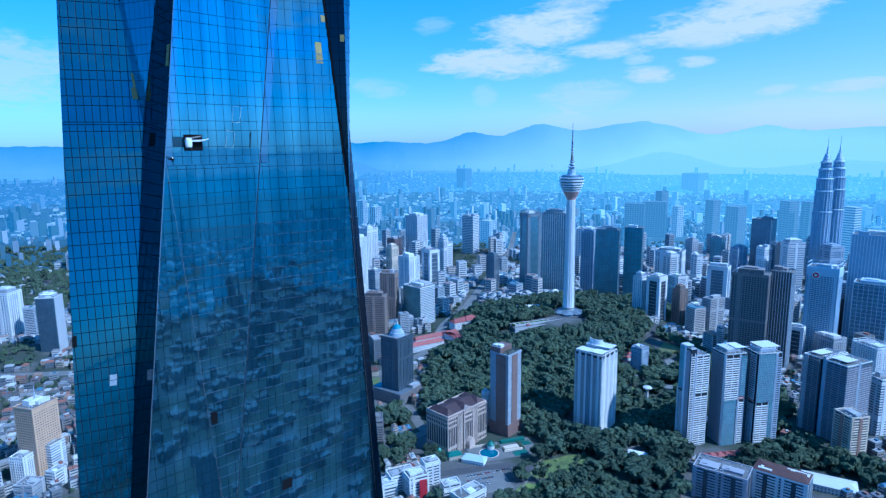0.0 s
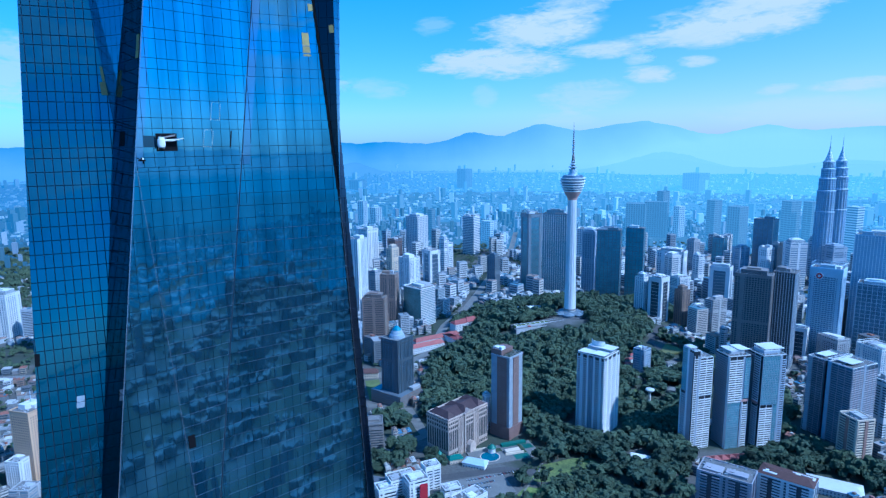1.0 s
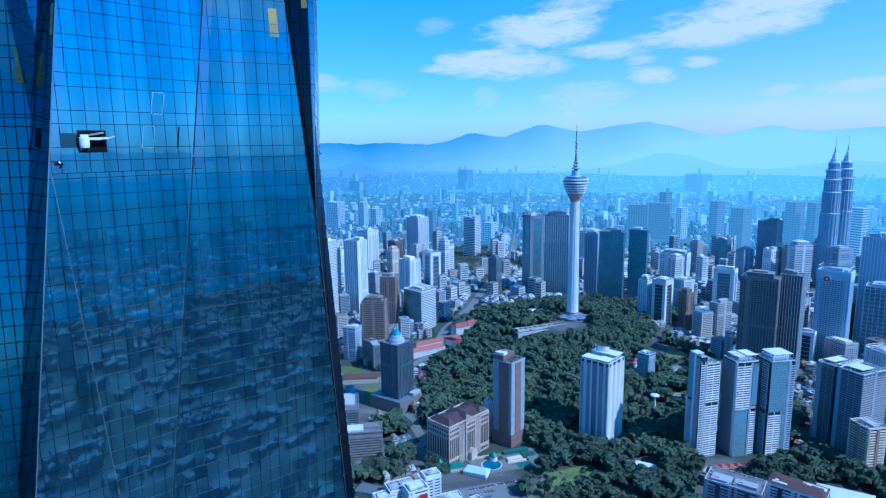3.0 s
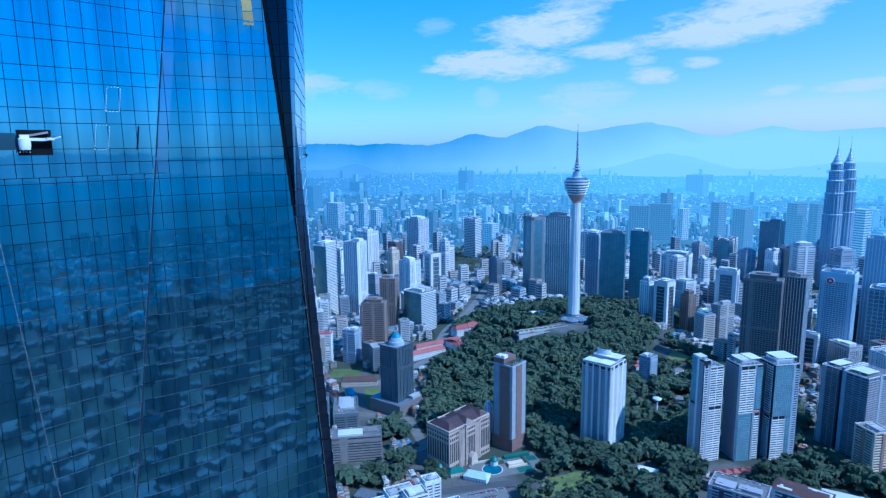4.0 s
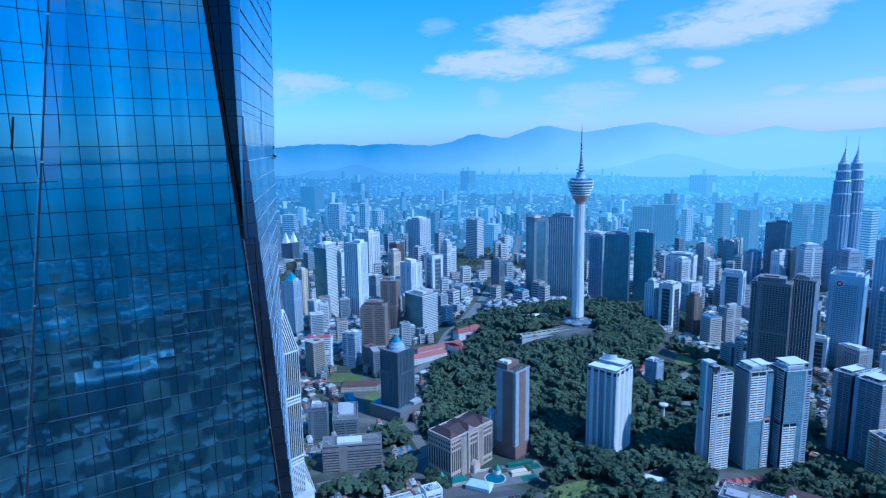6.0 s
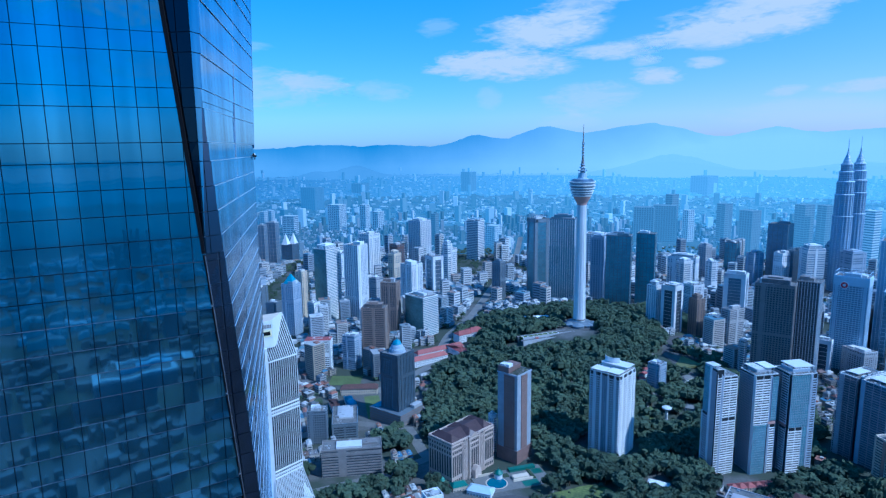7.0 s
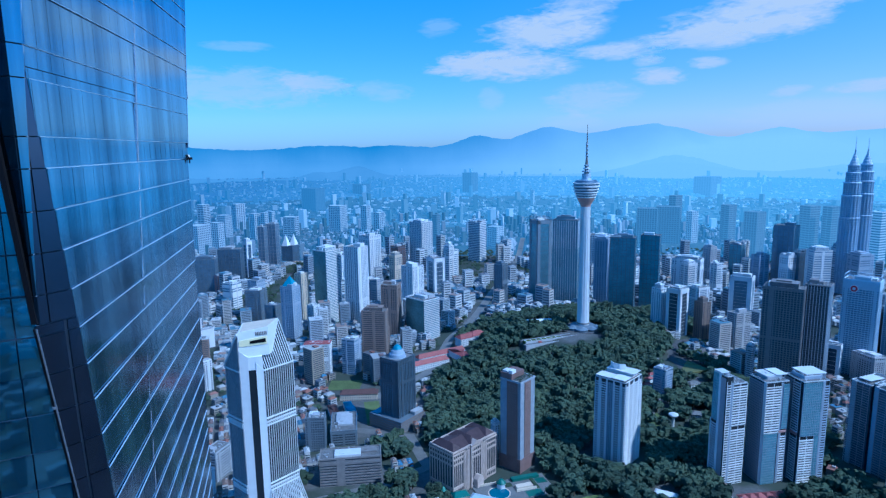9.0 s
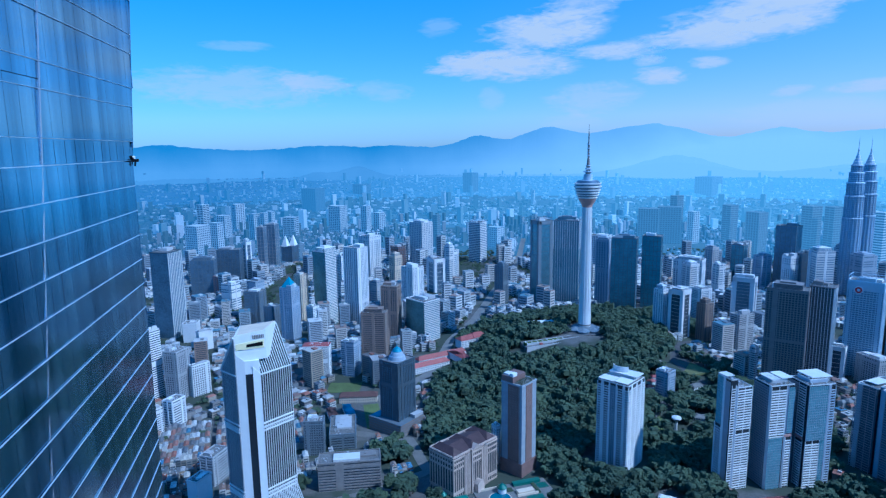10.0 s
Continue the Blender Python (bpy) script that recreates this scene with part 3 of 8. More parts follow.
for z in (450.9, 452.1, 453.3):
    overlay("film_panel", FOLD_U, FOLD_A, 0.82, 0.93, z, z + 1.1, "yellow", label="ochre protective film")
for z in (396.1, 397.1):
    overlay("blank_panel", FOLD_S, FOLD_L, 0.575, 0.695, z, z + 0.9, "blankpane", label="grey-white blanked pane")
overlay("dark_panel", FOLD_L, FOLD_A, 0.33, 0.55, 437.8, 440.1, "black", label="black unglazed pane")
overlay("open_vent", FOLD_C, FOLD_B, 0.05, 0.22, 386.9, 389.2, "black", label="black open pane")
overlay("open_vent", FOLD_B, FOLD_D, 0.30, 0.37, 368.0, 370.2, "black", label="black open pane")
overlay("open_vent", FOLD_S, FOLD_L, 0.0, 0.07, 403.6, 405.6, "black", label="black open pane")
overlay("open_joint", FOLD_A, FOLD_B, 0.865, 0.875, 437.4, 440.2, "black", label="open black vertical joint")

# dashed marking tape round two panes
for f0, f1, z0, z1 in ((0.60, 0.685, 437.5, 440.3), (0.655, 0.74, 441.9, 444.7)):
    bm = bmesh.new()
    dd = (FOLD_B(440) - FOLD_A(440))
    dd.z = 0
    out = Vector((dd.y, -dd.x, 0)).normalized() * 0.1
    for i in range(8):
        for f in (f0, f1):
            z = z0 + (z1 - z0) * i / 8
            beam(bm, FOLD_A(z).lerp(FOLD_B(z), f) + out, FOLD_A(z + 0.18).lerp(FOLD_B(z + 0.18), f) + out, 0.06)
    for i in range(4):
        for z in (z0, z1):
            f = f0 + (f1 - f0) * i / 4
            beam(bm, FOLD_A(z).lerp(FOLD_B(z), f) + out, FOLD_A(z).lerp(FOLD_B(z), f + 0.01) + out, 0.06)
    tagged(part("marking_tape", bm, "white", skyscraper, "white dashed marking tape"), kind="stuff")

# facade crane in its open bay
def facade_crane():
    z0 = 437.4
    base = FOLD_A(z0).lerp(FOLD_B(z0), 0.13)
    d = (FOLD_B(z0) - FOLD_A(z0))
    d.z = 0
    ang = math.degrees(math.atan2(d.y, d.x))
    th = empty("facade_crane", base.x, base.y, z0, ang, "white facade maintenance crane leaning out of an open bay", "crane")
    th.scale = (0.88, 0.88, 0.88)
    bm = bmesh.new()
    box(bm, 0.9, 4.6, -0.16, -0.07, -0.5, 2.6)
    part("open_bay", bm, "black", th, "black open bay")
    # dark sheet on the glass in place of a shadow beside the bay
    bm = bmesh.new()
    box(bm, -1.3, 0.8, -0.13, -0.07, 0.2, 2.2)
    part("bay_shutter", bm, "facade_dark", th)
    bm = bmesh.new()
    ring(bm, [(0.35, 0.1), (0.6, 0.2), (0.66, 0.6), (0.66, 1.5), (0.45, 1.7)], 14)
    bmesh.ops.translate(bm, verts=bm.verts, vec=(1.5, -0.8, 0))
    part("crane_body", bm, "white", th)
    bm = bmesh.new()
    box(bm, 1.0, 4.0, -1.05, -0.7, 1.25, 1.6)
    box(bm, 1.0, 2.0, -1.1, -0.75, 1.6, 2.0)
    part("boom", bm, "white", th)
    bm = bmesh.new()
    box(bm, 3.8, 4.6, -1.2, -0.6, 1.35, 1.65)
    beam(bm, (4.5, -0.9, 1.5), (5.4, -1.2, 1.75), 0.2)
    part("boom_head", bm, "white", th)
    bm = bmesh.new()
    for i in range(4):
        beam(bm, (1.0 + 0.3 * i, -0.8, 0.15), (0.9 + 0.35 * i, -0.9, -0.15), 0.1)
    beam(bm, (2.1, -0.7, 1.9), (4.2, -0.4, 2.3), 0.25)
    part("hoist_gear", bm, "dark", th)


facade_crane()


def edge_bracket(p, label):
    th = empty("edge_bracket", p[0], p[1], p[2], -80, label, "bracket")
    bm = bmesh.new()
    box(bm, -0.45, 0.45, -0.25, 0.25, -0.12, 0.12)
    beam(bm, (0.2, 0, 0.1), (0.7, 0, 0.35), 0.12)
    beam(bm, (-0.3, 0, -0.1), (-0.1, 0, -0.45), 0.12)
    part("plate", bm, "black", th)
    bm = bmesh.new()
    ring(bm, [(0.12, 0.1), (0.14, 0.3), (0.05, 0.4)], 8)
    part("lamp_cap", bm, "white", th)


edge_bracket(FOLD_H(436.0) + Vector((0.25, -0.05, 0)), "small black bracket clamped on the glass corner")
q = FOLD_A(435.6).lerp(FOLD_B(435.6), 0.06)
edge_bracket(q + Vector((0.2, -0.2, 0)), "small black and white bracket on the glass fold")

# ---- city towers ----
# walls and glass with haze in their emission, for towers past DISTANCE
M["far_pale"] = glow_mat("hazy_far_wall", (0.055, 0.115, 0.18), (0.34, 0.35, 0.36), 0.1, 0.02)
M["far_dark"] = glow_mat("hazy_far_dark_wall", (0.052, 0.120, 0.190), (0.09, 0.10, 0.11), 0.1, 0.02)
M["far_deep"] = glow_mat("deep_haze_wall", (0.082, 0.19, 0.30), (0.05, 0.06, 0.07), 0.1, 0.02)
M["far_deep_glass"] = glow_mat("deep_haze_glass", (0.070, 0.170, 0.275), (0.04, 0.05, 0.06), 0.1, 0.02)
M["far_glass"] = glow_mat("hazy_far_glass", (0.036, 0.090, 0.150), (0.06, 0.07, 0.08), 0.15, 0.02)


FOOT = []          # plan circles kept free of small houses and trees


def split(bm, name, material, parent, single):
    """Pieces of eight corners each: parts of their own when near, alike ones sharing a mesh; joined when far."""
    if not len(bm.verts):
        bm.free()
        return
    if not single:
        tagged(part(name, bm, material, parent), kind="stuff")
        return
    bm.verts.ensure_lookup_table()
    co = [v.co.copy() for v in bm.verts]
    bm.free()
    made = {}
    for i in range(0, len(co), 8):
        lo, hi = co[i], co[i + 6]
        size = tuple(round(c, 2) for c in hi - lo)
        if size not in made:
            b = bmesh.new()
            box(b, 0, size[0], 0, size[1], 0, size[2])
            me = bpy.data.meshes.new(name)
            b.to_mesh(me)
            b.free()
            me.materials.append(M[material])
            made[size] = me
        ob = new(name, made[size])
        ob.parent, ob.location = parent, lo


def tower(name, label, x, y, w, d, h, rot, style, wall, glass, z0=None, storey=None, crown=True):
    """An upright building: a glazed body, proud floor bands and piers, a parapet and plant rooms on the roof."""
    zb = hill(x, y) - 1.5 if z0 is None else z0
    # far towers swap their own colours for ones that carry haze
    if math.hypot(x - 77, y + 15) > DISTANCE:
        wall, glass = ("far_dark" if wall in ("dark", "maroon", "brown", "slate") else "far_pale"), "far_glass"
    # nearer windows go darker; the lighter glass further off stands in for haze
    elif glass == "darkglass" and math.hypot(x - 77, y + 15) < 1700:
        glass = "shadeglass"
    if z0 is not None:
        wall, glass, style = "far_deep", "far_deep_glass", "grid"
    th = empty(name, x, y, zb, rot, label, "building")
    H = h - zb
    if style == "fins" and math.hypot(x - 77, y + 15) > 2200:
        style = "grid"
    FOOT.append((x, y, 0.62 * math.hypot(w, d)))
    far = math.hypot(x - 77, y + 15)
    st = storey or (3.5 if far < 1000 else 4.0 if far < 1700 else 6.5 if far < 2400 else 9.0)
    n = max(2, int(H / st))
    st = H / n
    bay = max(3.2, far / 260)
    X, Y = w / 2, d / 2
    solid = style in ("plain", "smallwin")
    bm = bmesh.new()
    box(bm, -X, X, -Y, Y, 0, H)
    part("body", bm, wall if solid else glass, th)
    proud = 0.35 + far / 4000
    bands = bmesh.new()
    piers = bmesh.new()
    front_only = style in ("bandsr", "finsr")

    def band(z, t, p=proud):
        if front_only:
            box(bands, X - 1.0, X + p, -Y - p * 0.4, Y + p, z, z + t)
        else:
            box(bands, -X - p, X + p, -Y - p, Y + p, z, z + t)

    def pier(u, side, t, p=proud * 1.15, z1=None):
        z1 = z1 or H
        if side in "sn":
            yy = -Y if side == "s" else Y
            box(piers, u - t / 2, u + t / 2, min(yy - p, yy + p * 0.2), max(yy + p, yy - p * 0.2), 0, z1)
        else:
            xx = X if side == "e" else -X
            box(piers, xx - p, xx + p, u - t / 2, u + t / 2, 0, z1)

    if style in ("bands", "bandsr", "bandsf", "grid"):
        t = st * (0.5 if style in ("bands", "bandsr") else 0.36)
        for i in range(n):
            band(i * st, t)
    if style == "glass":
        for i in range(0, n, 2 if far < DISTANCE else 1):
            band(i * st, st * (0.16 if far < DISTANCE else 0.4), proud * 0.35)
    if style in ("grid", "fins", "finsw", "glass", "finsr", "bandsf"):
        gap = bay * (1.0 if style != "glass" else 1.6)
        t = gap * {"grid": 0.34, "fins": 0.42, "finsw": 0.16, "glass": 0.1, "balcony": 0.3, "finsr": 0.3, "bandsf": 0.2}[style]
        p = proud * (1.2 if style != "glass" else 0.45)
        for side, length in (("s", w), ("e", d), ("w", d)):
            if style == "finsr" and side != "e":
                continue
            k = max(1, round(length / gap))
            for i in range(k + 1):
                pier(-length / 2 + length * i / k, side, t, p)
    pick = random.Random(int(abs(x) * 11 + y))
    if style in ("fins", "finsw") and far < 2200 and name != "granite_hotel":
        for i in range(n):
            box(bands, -X - proud * 0.5, X + proud * 0.5, -Y - proud * 0.5, Y + proud * 0.5, i * st, i * st + st * 0.3)
    if style in ("bands", "grid", "fins") and far < 2200 and name != "granite_hotel":
        # service shafts, corner piers and a plant storey break the face
        for side, length in (("s", w), ("e", d)):
            u = pick.choice((-0.28, -0.16, 0.0, 0.2, 0.3)) * length
            pier(u, side, length * pick.uniform(0.08, 0.16), proud * 1.7)
            if pick.random() < 0.6:
                for q in (-0.47, 0.47):
                    pier(q * length, side, length * 0.06, proud * 1.5)
        if H > 60 and pick.random() < 0.7:
            k = pick.choice((0.3, 0.5, 0.66)) * H
            band(k, st * 1.5, proud * 1.3)
        band(H - st * pick.uniform(0.6, 1.8), st * 0.6, proud * 1.4)
    if style == "smallwin":
        for side, length in (("s", w), ("e", d)):
            k = max(3, int(length / 3.4))
            for i in range(1, n - 1):
                for j in range(1, k):
                    u = -length / 2 + length * j / k
                    if side == "s":
                        box(bands, u - 0.8, u + 0.8, -Y - 0.1, -Y + 0.2, i * st, i * st + st * 0.35)
                    else:
                        box(bands, X - 0.2, X + 0.1, u - 0.8, u + 0.8, i * st, i * st + st * 0.35)
        tagged(part("window", bands, glass, th), kind="stuff")
        bands = bmesh.new()
    if style == "frame":
        for side, length in (("s", w), ("e", d), ("w", d)):
            for u in (-length / 2 + length * 0.09, length / 2 - length * 0.09):
                pier(u, side, length * 0.2, proud * 1.3)
        band(H - min(9, H * 0.09), min(9, H * 0.09), proud * 1.3)
        for i in range(0, n, 2):
            box(bands, -X - proud * 0.2, X + proud * 0.2, -Y - proud * 0.2, Y + proud * 0.2, i * st, i * st + st * 0.15)
    if style == "bandsf":
        for u in (-X * 0.82, X * 0.82):
            pier(u, "s", w * 0.09, proud * 2)
        band(H - 16, 16, proud * 1.6)
    if style == "balcony":
        for i in range(n):
            for u in (-0.39, -0.13, 0.13, 0.39) if w > 45 else ():
                box(bands, (u - 0.085) * w, (u + 0.085) * w, -Y - 1.5, -Y + 0.1, i * st - 0.2, i * st + 1.15)
            for u in (-0.27, 0.27):
                if w > 45:
                    continue
                box(bands, (u - 0.17) * w, (u + 0.17) * w, -Y - 1.5, -Y + 0.1, i * st - 0.2, i * st + 1.15)
                box(bands, X - 0.1, X + 1.5, (u - 0.17) * d, (u + 0.17) * d, i * st - 0.2, i * st + 1.15)
                box(bands, -X - 1.5, -X + 0.1, (u - 0.17) * d, (u + 0.17) * d, i * st - 0.2, i * st + 1.15)
        for side, length in (("s", w), ("e", d), ("w", d)):
            for u, t in ((-0.465, 0.07), (-0.04, 0.06), (0.06, 0.05), (0.465, 0.07)):
                pier(u * length, side, t * length, 0.9)
        for side in "sew":
            length = w if side == "s" else d
            for i in range(0, n):
                if side == "s":
                    box(bands, -0.1 * w, 0.1 * w, -Y - 0.35, -Y + 0.1, i * st, i * st + 0.9)
    pier_wall = "white" if far < DISTANCE and style in ("finsr", "finsw") else wall
    split(bands, "floor_band", wall, th, far < 950)
    split(piers, "pier", pier_wall, th, far < 950)
    bm = bmesh.new()
    e = proud * 1.1
    box(bm, -X - e, X + e, -Y - e, Y + e, H, H + 0.6)
    rim = 1.6
    for a in ((-X - e, X + e, -Y - e, -Y + 0.5), (-X - e, X + e, Y - 0.5, Y + e), (-X - e, -X + 0.5, -Y + 0.5, Y - 0.5), (X - 0.5, X + e, -Y + 0.5, Y - 0.5)):
        box(bm, *a, H + 0.6, H + 0.6 + rim)
    part("parapet", bm, wall, th)
    bm = bmesh.new()
    box(bm, -X + 0.5, X - 0.5, -Y + 0.5, Y - 0.5, H + 0.6, H + 0.8)
    part("roof_deck", bm, "roof" if far < DISTANCE else wall, th)
    rng = random.Random(int(x * 7 + y * 3))
    if crown:
        ph = min(7, H * 0.07) + 1
        for _ in range(2 if far < DISTANCE else 0):
            bm = bmesh.new()
            a, b = rng.uniform(0.25, 0.6) * w, rng.uniform(0.25, 0.6) * d
            cx, cy = rng.uniform(-X + a / 2 + 1, X - a / 2 - 1), rng.uniform(-Y + b / 2 + 1, Y - b / 2 - 1)
            zz = rng.uniform(0.5, 1.0) * ph
            box(bm, cx - a / 2, cx + a / 2, cy - b / 2, cy + b / 2, H + 0.8, H + 0.8 + zz)
            box(bm, cx - a / 3, cx - a / 8, cy - b / 4, cy + b / 4, H + 0.8 + zz, H + 1.6 + zz)
            part("plant_room", bm, rng.choice(["white", wall, "grey"]), th)
        if H > 75 and far < DISTANCE:
            make = rng.choice(("tier", "tier", "frame", "mast", "plain"))
            if make == "tier":
                bm = bmesh.new()
                a, b, zt = X * rng.uniform(0.62, 0.82), Y * rng.uniform(0.62, 0.82), rng.uniform(4, 11)
                box(bm, -a, a, -b, b, H + 0.8, H + 0.8 + zt)
                box(bm, -a * 0.6, a * 0.5, -b * 0.6, b * 0.5, H + 0.8 + zt, H + 3.6 + zt)
                tier = part("crown_tier", bm, wall, th)
                bm = bmesh.new()
                for k in range(int(zt / 2)):
                    box(bm, -a - 0.15, a + 0.15, -b - 0.15, b + 0.15, H + 1.6 + 2 * k, H + 2.5 + 2 * k)
                tagged(part("crown_window", bm, glass, tier), kind="stuff")
            elif make == "frame":
                bm = bmesh.new()
                zt = rng.uniform(5, 10)
                for k in range(5):
                    for yy in (-Y + 0.6, Y - 0.6):
                        beam(bm, (-X + 0.6 + (w - 1.2) * k / 4, yy, H + 0.8), (-X + 0.6 + (w - 1.2) * k / 4, yy, H + zt), 0.8)
                for yy in (-Y + 0.6, Y - 0.6):
                    beam(bm, (-X, yy, H + zt), (X, yy, H + zt), 0.9)
                for xx in (-X + 0.6, X - 0.6):
                    beam(bm, (xx, -Y, H + zt), (xx, Y, H + zt), 0.9)
                part("crown_frame", bm, wall, th, "open frame round the roof")
            if make == "mast":
                bm = bmesh.new()
                ring(bm, [(0.9, H + 0.8), (0.6, H + 10), (0.25, H + rng.uniform(18, 30))], 8)
                part("mast", bm, "steel", th)
        if far < 1500:
            bm = bmesh.new()
            for _ in range(16):
                ux, uy, us = rng.uniform(-X + 2, X - 2), rng.uniform(-Y + 2, Y - 2), rng.uniform(0.6, 1.6)
                box(bm, ux - us, ux + us, uy - us * 0.7, uy + us * 0.7, H + 0.8, H + 0.8 + us * 1.3)
            tagged(part("roof_unit", bm, "grey", th), kind="stuff")
    return th


tower('office_tower', 'slim white-banded office slab with dark windows', -456.1, 1019.3, 6.2, 30.0, 124.0, -27.5, 'bands', 'white', 'darkglass')
tower('apartment_tower', 'grey apartment slab with a white gridded side', -415.6, 1022.4, 27.3, 31.9, 88.5, -14.8, 'grid', 'grey', 'darkglass')
tower('apartment_tower', 'white apartment block with gridded balconies', -382.1, 1036.8, 9.9, 33.4, 56.7, -37.9, 'grid', 'white', 'darkglass')
tower('office_block', 'low white office block with banded windows', -372.9, 911.2, 19.6, 26.9, 44.0, -22.0, 'bands', 'white', 'darkglass')
tower('office_block', 'small white block with banded windows', -381.8, 872.9, 8.2, 10.6, 44.6, -27.7, 'bands', 'white', 'darkglass')
tower('office_block', 'white-roofed low block among shophouses', -243.5, 691.8, 16.4, 25.2, 32.7, -20.5, 'plain', 'white', 'darkglass')
tower('office_block', 'grey banded office block by the shophouses', -244.5, 743.7, 20.8, 31.1, 39.4, -17.0, 'bands', 'grey', 'darkglass')
tower('office_block', 'plain white windowless block', -531.4, 1355.2, 31.0, 33.3, 42.9, 8.5, 'plain', 'white', 'mirror')
tower('office_block', 'plain white storage block', -476.6, 1293.3, 17.0, 31.1, 41.0, -46.7, 'plain', 'white', 'darkglass')
tower('office_tower', 'blue glass tower with white fins on one side', -597.4, 1397.1, 47.3, 49.9, 204.2, -10.0, 'finsr', 'deepslate', 'blueglass')
tower('apartment_tower', 'white apartment tower group with vertical ribs', -977.6, 2494.1, 61.2, 71.6, 130.4, -22.2, 'fins', 'white', 'darkglass')
tower('apartment_tower', 'tan ribbed apartment tower far off', -932.1, 2578.2, 41.5, 35.6, 130.8, -18.9, 'fins', 'tan', 'darkglass')
tower('office_tower', 'reddish office tower far off', -1062.1, 3018.5, 48.5, 45.8, 115.5, -19.6, 'grid', 'pink', 'darkglass')
tower('office_tower', 'slim dark glass tower with a pale crown', -1290.3, 3329.6, 41.4, 49.9, 142.3, -17.9, 'glass', 'grey', 'darkglass')
tower('apartment_tower', 'white slender apartment tower', -1091.2, 3316.2, 41.1, 51.0, 144.7, -40.6, 'fins', 'white', 'darkglass')
tower('apartment_tower', 'white apartment tower with pale ribs', -896.7, 2982.4, 33.9, 37.9, 125.4, -27.1, 'fins', 'white', 'darkglass')
tower('apartment_tower', 'white apartment tower with pale ribs', -845.1, 2970.1, 26.4, 22.7, 130.7, -27.9, 'fins', 'white', 'darkglass')
tower('apartment_tower', 'cream apartment tower with pale ribs', -824.0, 3023.3, 23.1, 19.3, 130.3, -28.6, 'fins', 'tan', 'darkglass')
tower('office_tower', 'slim blue glass office tower', -608.8, 2168.2, 23.7, 28.1, 162.4, -7.8, 'glass', 'grey', 'mirror')
tower('office_tower', 'dark glass office tower', -597.4, 2255.1, 40.1, 28.8, 162.0, -13.8, 'glass', 'grey', 'mirror')
tower('office_tower', 'broad dark glass office box', -650.0, 1952.0, 73.2, 40.3, 117.4, 1.4, 'glass', 'slate', 'mirror')
tower('office_tower', 'white-edged dark office slab', -631.2, 2062.0, 20.2, 21.9, 123.9, -31.2, 'frame', 'white', 'mirror')
tower('office_tower', 'broad dark glass office block', -686.6, 1824.7, 69.9, 38.2, 107.0, 6.6, 'glass', 'slate', 'mirror')
tower('office_tower', 'red and white striped low tower', -640.0, 1806.6, 19.4, 14.9, 57.7, -38.5, 'bands', 'pink', 'mirror')
tower('office_tower', 'blue glass office block', -740.5, 3070.5, 64.2, 44.9, 97.4, -15.5, 'glass', 'grey', 'blueglass')
tower('office_tower', 'brown office block with two pyramid peaks', -560.0, 2355.2, 49.8, 45.4, 64.5, -20.2, 'glass', 'slate', 'mirror')
tower('office_tower', 'blue-grey tower under a blue pyramid roof', -301.3, 1367.0, 32.3, 29.2, 121.7, -23.0, 'grid', 'bluegrey', 'blueglass')
tower('office_tower', 'cream tower with gridded windows', -305.1, 1491.8, 21.6, 23.7, 126.4, -30.9, 'grid', 'tan', 'mirror')
tower('office_tower', 'low dark banded office block', -426.4, 1500.4, 42.7, 33.4, 83.3, -12.1, 'bands', 'slate', 'mirror')
tower('office_tower', 'tall office tower, dark side and white-striped side', -239.6, 1496.7, 46.1, 47.5, 184.9, -36.3, 'bandsr', 'white', 'tealglass')
tower('office_tower', 'tall white office tower with a stepped crown', -164.4, 1488.8, 42.7, 39.1, 194.3, -29.2, 'fins', 'white', 'mirror')
tower('office_tower', 'white and blue twin-bay tower', -207.4, 2071.9, 52.1, 52.3, 140.6, -37.3, 'fins', 'white', 'mirror')
tower('apartment_tower', 'cream apartment tower with ribs', -530.1, 3232.9, 72.4, 62.5, 137.6, -24.7, 'fins', 'white', 'darkglass')
tower('office_tower', 'pink-red office tower in the city', -369.8, 3157.8, 38.1, 31.9, 141.1, -32.1, 'fins', 'pink', 'darkglass')
tower('office_tower', 'pale blue office tower', -305.2, 3201.4, 42.0, 42.1, 101.3, -38.3, 'grid', 'bluegrey', 'blueglass')
tower('office_tower', 'dark maroon office tower', -110.0, 2073.3, 35.9, 33.2, 100.5, -40.0, 'grid', 'maroon', 'mirror')
tower('office_tower', 'tall white tower with vertical ribs', -35.4, 2203.5, 61.6, 52.7, 169.0, -42.2, 'fins', 'white', 'mirror')
tower('office_tower', 'slim dark blue tower far off', 9.8, 2656.5, 24.2, 26.0, 144.5, -33.6, 'glass', 'dark', 'blueglass')
tower('apartment_tower', 'stepped white apartment tower', 175.9, 2315.4, 53.0, 41.6, 151.8, -37.7, 'bands', 'white', 'mirror')
tower('apartment_tower', 'low pink apartment slab', 271.5, 2655.6, 51.7, 46.2, 89.3, -44.3, 'fins', 'pink', 'darkglass')
tower('office_tower', 'white-framed dark office slab', 27.4, 1824.1, 45.3, 35.8, 102.7, -58.4, 'frame', 'white', 'mirror')
tower('office_tower', 'white and blue banded slab', 67.4, 1941.4, 23.4, 20.8, 120.6, -44.8, 'bands', 'white', 'mirror')
tower('apartment_tower', 'white stepped apartment tower', -27.3, 1562.5, 40.0, 40.1, 129.3, -41.3, 'grid', 'white', 'mirror')
tower('office_tower', 'slim dark tower with vertical ribs', 216.0, 1683.7, 27.2, 25.0, 107.0, -39.8, 'fins', 'slate', 'mirror')
